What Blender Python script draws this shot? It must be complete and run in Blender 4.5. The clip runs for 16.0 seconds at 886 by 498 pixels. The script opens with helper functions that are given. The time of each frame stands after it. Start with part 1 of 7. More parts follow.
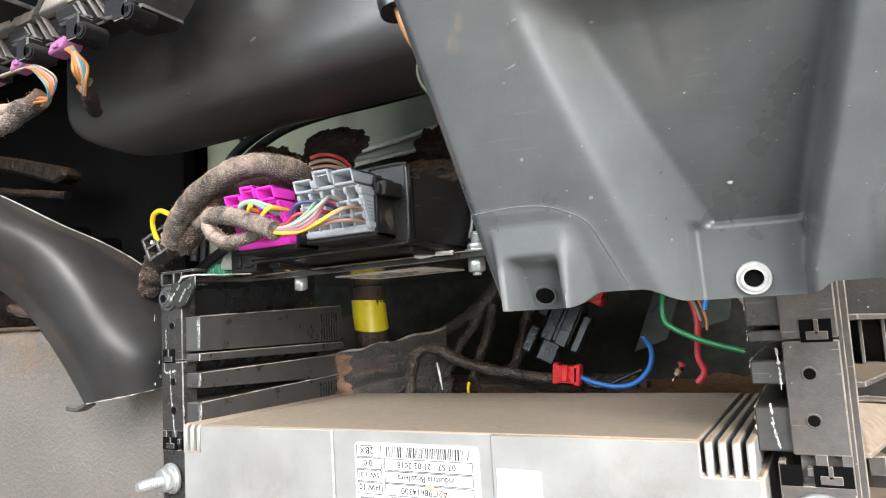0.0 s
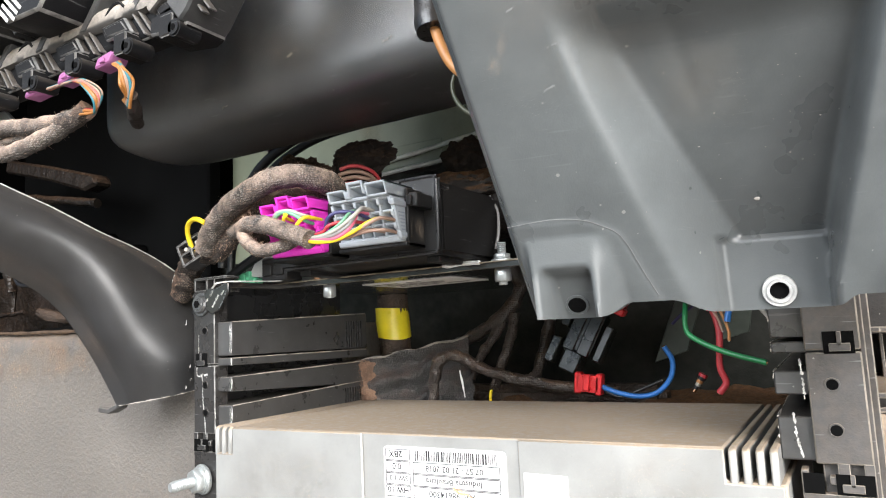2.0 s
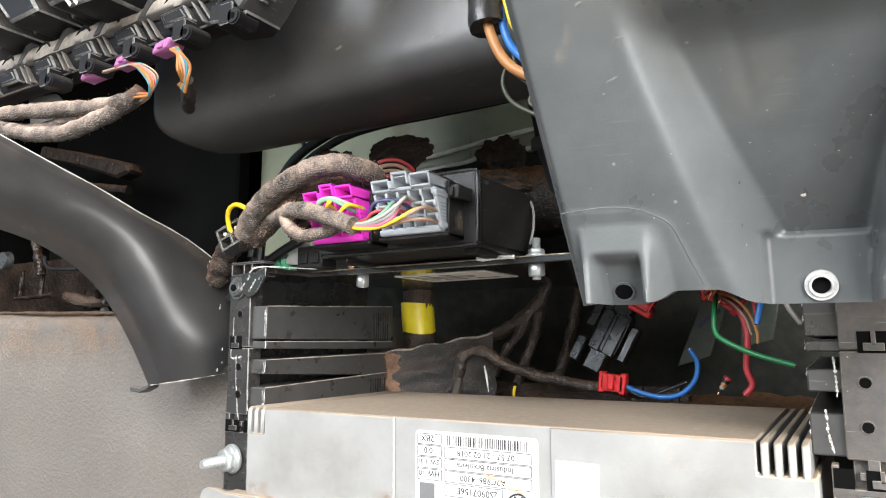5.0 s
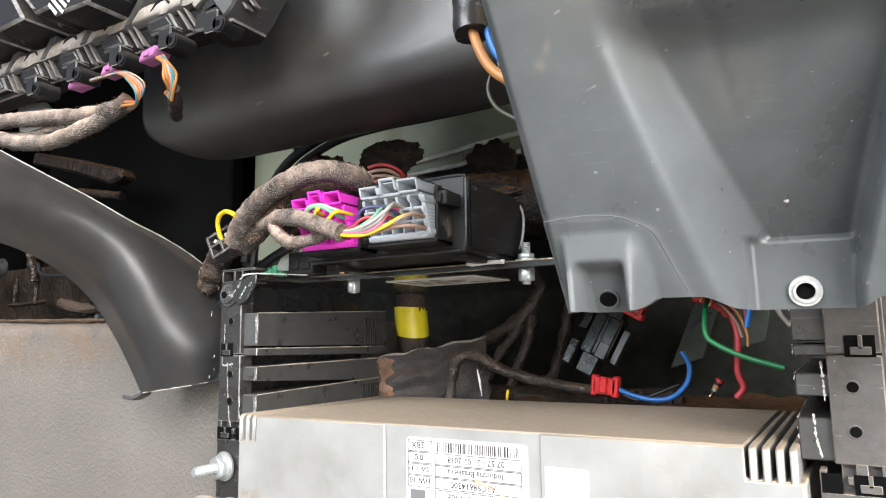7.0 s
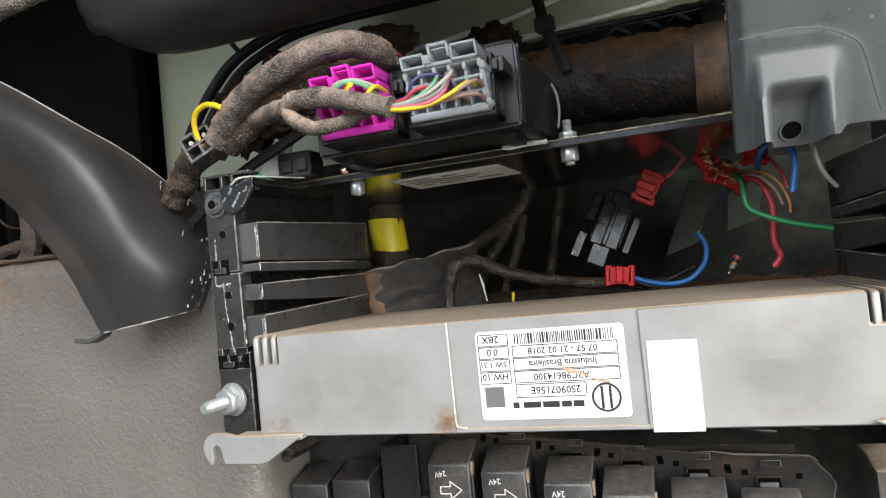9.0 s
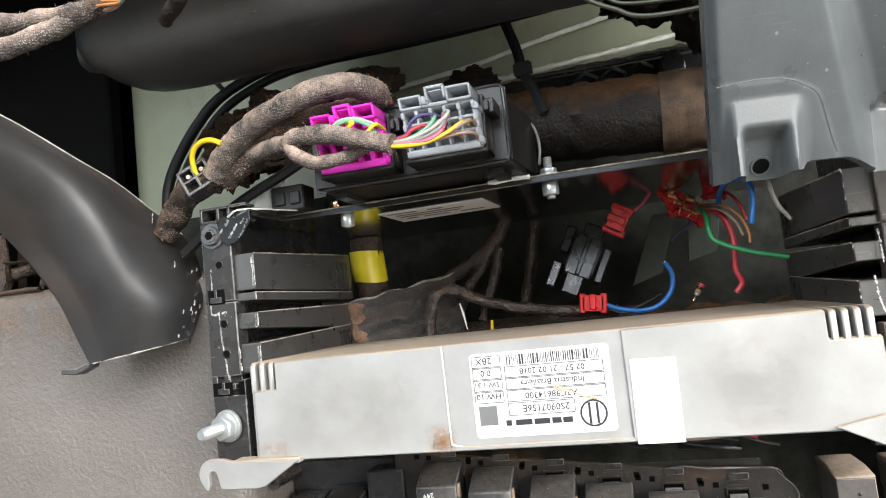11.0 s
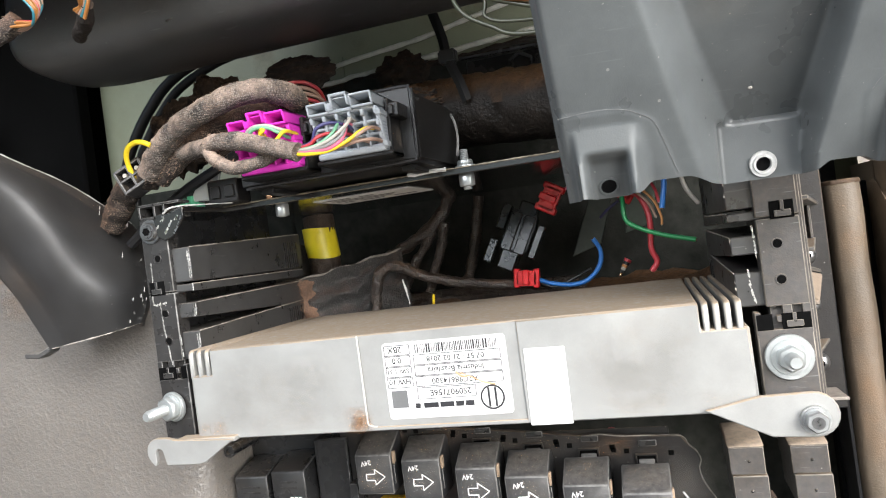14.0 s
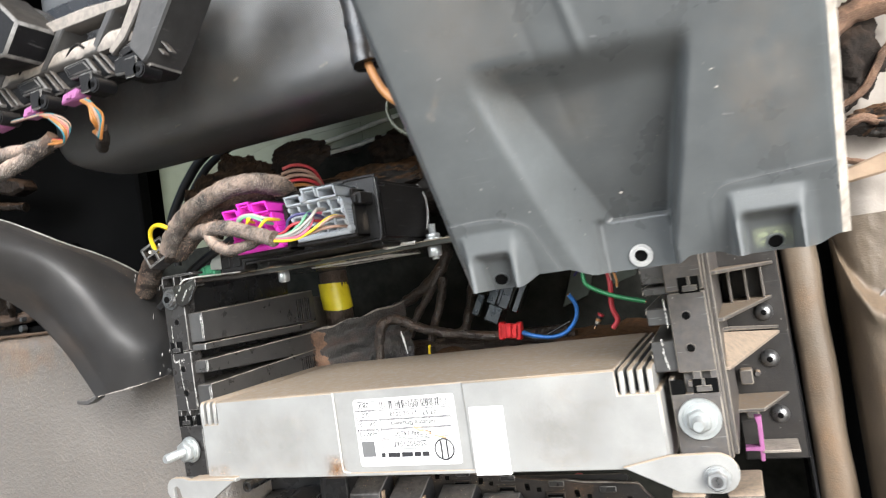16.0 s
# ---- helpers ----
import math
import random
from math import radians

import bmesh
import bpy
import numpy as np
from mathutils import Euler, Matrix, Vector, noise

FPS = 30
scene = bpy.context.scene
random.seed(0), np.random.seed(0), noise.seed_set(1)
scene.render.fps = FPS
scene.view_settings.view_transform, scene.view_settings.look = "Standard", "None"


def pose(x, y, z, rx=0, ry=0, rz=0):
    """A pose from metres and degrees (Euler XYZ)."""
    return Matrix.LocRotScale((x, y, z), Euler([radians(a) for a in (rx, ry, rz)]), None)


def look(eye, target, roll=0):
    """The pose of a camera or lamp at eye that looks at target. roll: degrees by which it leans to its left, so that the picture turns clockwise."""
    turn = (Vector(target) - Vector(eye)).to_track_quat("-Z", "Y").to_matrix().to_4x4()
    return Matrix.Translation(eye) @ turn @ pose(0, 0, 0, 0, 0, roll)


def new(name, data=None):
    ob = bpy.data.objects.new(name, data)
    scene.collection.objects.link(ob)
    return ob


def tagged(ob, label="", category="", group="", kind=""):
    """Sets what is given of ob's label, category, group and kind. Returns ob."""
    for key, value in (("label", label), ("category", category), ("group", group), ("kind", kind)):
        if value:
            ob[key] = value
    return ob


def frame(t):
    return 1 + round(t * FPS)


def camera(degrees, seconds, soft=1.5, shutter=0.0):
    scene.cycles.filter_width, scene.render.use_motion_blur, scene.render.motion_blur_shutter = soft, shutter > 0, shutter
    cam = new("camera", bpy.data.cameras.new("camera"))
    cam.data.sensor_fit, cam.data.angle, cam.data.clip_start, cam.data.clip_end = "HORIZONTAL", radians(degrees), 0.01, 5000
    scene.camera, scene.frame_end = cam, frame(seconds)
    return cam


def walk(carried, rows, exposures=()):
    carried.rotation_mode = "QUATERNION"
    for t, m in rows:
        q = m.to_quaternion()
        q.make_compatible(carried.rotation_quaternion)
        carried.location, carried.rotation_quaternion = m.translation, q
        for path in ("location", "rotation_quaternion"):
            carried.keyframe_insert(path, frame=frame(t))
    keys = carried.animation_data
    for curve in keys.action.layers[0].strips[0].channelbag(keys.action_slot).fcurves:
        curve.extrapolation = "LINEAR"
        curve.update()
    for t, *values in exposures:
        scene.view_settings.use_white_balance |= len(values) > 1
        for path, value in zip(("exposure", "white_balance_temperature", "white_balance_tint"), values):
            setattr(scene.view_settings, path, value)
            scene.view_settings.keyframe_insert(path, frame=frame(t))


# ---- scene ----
cam = camera(65.6, 16.0, 1.1, 0.3)
METRES, EYE, TILT, LEAN, TURN = 0.45, 0.5, 6.037, 3.357, 29.456
ROWS = [
    (0.0, 0.0, 0.0, 0.0, 0.0, 0.0, -0.0),
    (0.5, 0.0011, -0.0031, 0.0047, -0.02, 0.04, 0.36),
    (1.0, -0.001, -0.0043, 0.0025, 0.09, 0.11, 0.15),
    (1.5, -0.0029, -0.0069, 0.0029, 0.19, 0.26, 0.09),
    (2.0, -0.0174, -0.0234, 0.0003, 1.1, 0.79, -0.62),
    (2.5, -0.0206, -0.0186, -0.004, 0.37, 0.87, -1.05),
    (3.0, -0.0483, -0.0447, -0.0148, 2.05, 1.35, -2.39),
    (3.5, -0.0629, -0.0478, -0.0296, 2.09, 1.51, -3.52),
    (4.0, -0.0542, -0.0435, -0.0237, 1.73, 1.47, -3.11),
    (6.5, -0.0457, -0.0467, -0.0176, 2.07, 1.41, -2.87),
    (7.0, -0.0387, -0.0434, -0.013, 1.76, 1.42, -2.45),
    (7.5, -0.0406, -0.0389, -0.0168, 1.64, 0.98, -2.54),
    (7.7, -0.0605, -0.0086, -0.0368, 0.31, -0.61, -2.02),
    (7.8, -0.0873, 0.006, -0.0509, -1.29, -1.58, -1.68),
    (8.0, -0.1566, 0.0463, -0.1016, -5.51, -4.01, -3.51),
    (8.2, -0.2214, 0.1072, -0.1655, -9.28, -5.52, -4.74),
    (8.3, -0.2281, 0.1102, -0.1612, -10.21, -5.56, -4.34),
    (8.5, -0.2395, 0.1136, -0.1336, -11.62, -6.17, -1.32),
    (9.0, -0.2518, 0.0551, -0.0849, -10.15, -2.99, 1.31),
    (11.5, -0.3125, 0.0164, -0.0955, -14.59, 0.22, 1.48),
    (12.0, -0.3128, 0.0114, -0.0967, -13.88, 0.34, 1.17),
    (12.5, -0.2914, 0.0203, -0.0808, -14.25, 0.26, 1.74),
    (13.0, -0.2775, 0.0053, -0.0732, -13.53, -3.95, 1.77),
    (13.2, -0.2723, -0.0131, -0.0719, -13.53, -6.82, 2.21),
    (13.5, -0.2406, -0.0349, -0.054, -13.78, -6.58, 2.42),
    (14.0, -0.1992, -0.0561, -0.0258, -13.11, -5.23, 2.79),
    (14.5, -0.1887, -0.0632, -0.0322, -10.44, -6.0, 1.37),
    (15.0, -0.1784, -0.0756, -0.0259, -9.72, -4.88, 1.14),
    (15.5, -0.1422, -0.1136, -0.0024, -8.81, -3.81, 1.7),
    (15.7, -0.1115, -0.1426, 0.0097, -7.4, -3.27, 2.52),
    (16.0, -0.0576, -0.1919, 0.0411, -6.42, -3.26, 4.38),
]
EXPOSURES = [(0.0, 0.37, 6380, 10), (7.5, 0.39, 6380, 10), (8.5, -0.27, 6380, 10), (9.0, -0.23, 6380, 10), (12.5, 0.38, 6380, 10), (13.5, 0.17, 6380, 10), (16.0, 0.32, 6380, 10)]
walk(cam, [(t, pose(0, 0, EYE, TILT, LEAN, TURN) @ pose(METRES * x, METRES * y, METRES * z, 90 + pitch, roll, yaw))
           for t, x, y, z, yaw, pitch, roll in ROWS], EXPOSURES)

# ---- light: daylight from behind the camera, with two added area lamps ----
world = bpy.data.worlds.new("sky")
scene.world = world
world.use_nodes = True
wn = world.node_tree.nodes
sky = wn.new("ShaderNodeTexSky")
sky.sky_type, sky.sun_disc = "NISHITA", False
SUN_ELEV, SUN_ROT = radians(28), radians(136)
sky.sun_elevation, sky.sun_rotation = SUN_ELEV, SUN_ROT
sky.air_density, sky.dust_density, sky.ozone_density = 1.0, 1.0, 1.0
wn["Background"].inputs["Strength"].default_value = 0.15
world.node_tree.links.new(sky.outputs["Color"], wn["Background"].inputs["Color"])
sun = new("sun", bpy.data.lights.new("sun", "SUN"))
sun.data.energy, sun.data.angle, sun.data.color = 3.8, radians(38), (1.0, 0.985, 0.965)
sun.matrix_world = look((-0.15 + 3.45, 0.3 - 3.6, 0.45 + 2.65), (-0.15, 0.3, 0.45))
# area lamp added behind the camera to give the duct and trim their sheen
FILL_POSE = look((-0.52, -0.95, 1.25), (-0.22, 0.30, 0.60))
front_fill = new("front_fill_lamp", bpy.data.lights.new("front_fill_lamp", "AREA"))
front_fill.data.shape, front_fill.data.size, front_fill.data.size_y = "RECTANGLE", 1.0, 0.7
front_fill.data.energy, front_fill.data.color = 27.0, (0.96, 0.98, 1.0)
front_fill.matrix_world = FILL_POSE
# area lamp added out of view, standing in for daylight through an open door
DOOR_FILL = look((0.90, -0.48, 0.72), (-0.30, 0.22, 0.49))
door_fill = new("door_fill_lamp", bpy.data.lights.new("door_fill_lamp", "AREA"))
door_fill.data.shape, door_fill.data.size, door_fill.data.size_y = "RECTANGLE", 1.4, 1.3
door_fill.data.energy, door_fill.data.color = 37.0, (1.0, 0.985, 0.96)
door_fill.matrix_world = DOOR_FILL


# ---- materials ----
def material(name, base, rough=0.5, metal=0.0, var=0.25, size=15, bump=0.15, grain=900, dust=0.0,
             dust_color=(0.30, 0.23, 0.165), specks=0.0, coat=0.0, transmission=0.0, grain_height=0.0004, scratch=0.0, dust_top=1.0, dust_lift=0.12, dust_fill=-0.25, spec=0.5, speck_scale=190):
    """A surface with blotches of about size mm, fine relief, dust that settles on faces that look up, and pale specks."""
    m = bpy.data.materials.new(name)
    m.use_nodes = True
    nt = m.node_tree
    n, link = nt.nodes, nt.links.new
    b = n["Principled BSDF"]
    co = n.new("ShaderNodeTexCoord")
    info = n.new("ShaderNodeObjectInfo")
    shift = n.new("ShaderNodeVectorMath")
    shift.operation = "MULTIPLY_ADD"
    link(info.outputs["Random"], shift.inputs[0])
    shift.inputs[1].default_value = (3.1, 1.7, 2.3)
    link(co.outputs["Object"], shift.inputs[2])

    def tex(scale, detail=4.0, rough_=0.6):
        t = n.new("ShaderNodeTexNoise")
        t.inputs["Scale"].default_value, t.inputs["Detail"].default_value, t.inputs["Roughness"].default_value = scale, detail, rough_
        link(shift.outputs[0], t.inputs["Vector"])
        return t.outputs["Fac"]

    def calc(op, a, c, e=None, clamp=True):
        x = n.new("ShaderNodeMath")
        x.operation, x.use_clamp = op, clamp
        for i, v in enumerate((a, c, e)):
            if v is None:
                continue
            if isinstance(v, (int, float)):
                x.inputs[i].default_value = v
            else:
                link(v, x.inputs[i])
        return x.outputs[0]

    def mix(fac, a, c):
        x = n.new("ShaderNodeMix")
        x.data_type = "RGBA"
        for sock, v in ((x.inputs[0], fac), (x.inputs[6], a), (x.inputs[7], c)):
            if isinstance(v, tuple):
                sock.default_value = (*v, 1)
            elif isinstance(v, (int, float)):
                sock.default_value = v
            else:
                link(v, sock)
        return x.outputs[2]

    big, fine = tex(1000 / size), tex(grain, 2.0)
    lo, hi = tuple(v * (1 - var) for v in base), tuple(min(1, v * (1 + var)) for v in base)
    color = mix(calc("MULTIPLY_ADD", big, 1.6, -0.3), lo, hi)
    color = mix(calc("MULTIPLY", fine, 0.35), color, tuple(v * 0.72 for v in base))
    rough_s = calc("MULTIPLY_ADD", big, 0.25, rough - 0.12)
    if scratch:
        wave = n.new("ShaderNodeTexNoise")
        wave.inputs["Scale"].default_value, wave.inputs["Detail"].default_value = 1.0, 6.0
        st = n.new("ShaderNodeVectorMath")
        st.operation = "MULTIPLY"
        st.inputs[1].default_value = (60, 60, 900)
        link(shift.outputs[0], st.inputs[0])
        link(st.outputs[0], wave.inputs["Vector"])
        cut = calc("MULTIPLY", calc("MULTIPLY_ADD", wave.outputs["Fac"], 14, -9.2), scratch)
        color = mix(cut, color, tuple(min(1, v * 2.2 + 0.12) for v in base))
    if dust:
        geo = n.new("ShaderNodeNewGeometry")
        sep = n.new("ShaderNodeSeparateXYZ")
        link(geo.outputs["Normal"], sep.inputs[0])
        up = calc("MULTIPLY_ADD", sep.outputs["Z"], 1.3 * dust_top, dust_lift)
        d = calc("MULTIPLY", calc("MULTIPLY_ADD", tex(260, 5.0, 0.7), 1.5, dust_fill), up)
        d = calc("MULTIPLY", d, dust)
        color = mix(d, color, dust_color)
        rough_s = calc("MAXIMUM", rough_s, calc("MULTIPLY", d, 0.95))
    if specks:
        vor = n.new("ShaderNodeTexVoronoi")
        vor.inputs["Scale"].default_value = speck_scale
        link(shift.outputs[0], vor.inputs["Vector"])
        s = calc("LESS_THAN", vor.outputs["Distance"], calc("MULTIPLY_ADD", tex(40), 0.36, -0.14))
        color = mix(calc("MULTIPLY", s, specks), color, (0.42, 0.4, 0.37))
    link(color, b.inputs["Base Color"])
    link(rough_s, b.inputs["Roughness"])
    b.inputs["Metallic"].default_value = metal
    b.inputs["Specular IOR Level"].default_value = spec
    b.inputs["Coat Weight"].default_value = coat
    b.inputs["Coat Roughness"].default_value = 0.12
    b.inputs["Transmission Weight"].default_value = transmission
    if bump:
        bp = n.new("ShaderNodeBump")
        bp.inputs["Strength"].default_value, bp.inputs["Distance"].default_value = bump, grain_height
        link(calc("ADD", fine, calc("MULTIPLY", big, 0.6), clamp=False), bp.inputs["Height"])
        link(bp.outputs[0], b.inputs["Normal"])
    return m


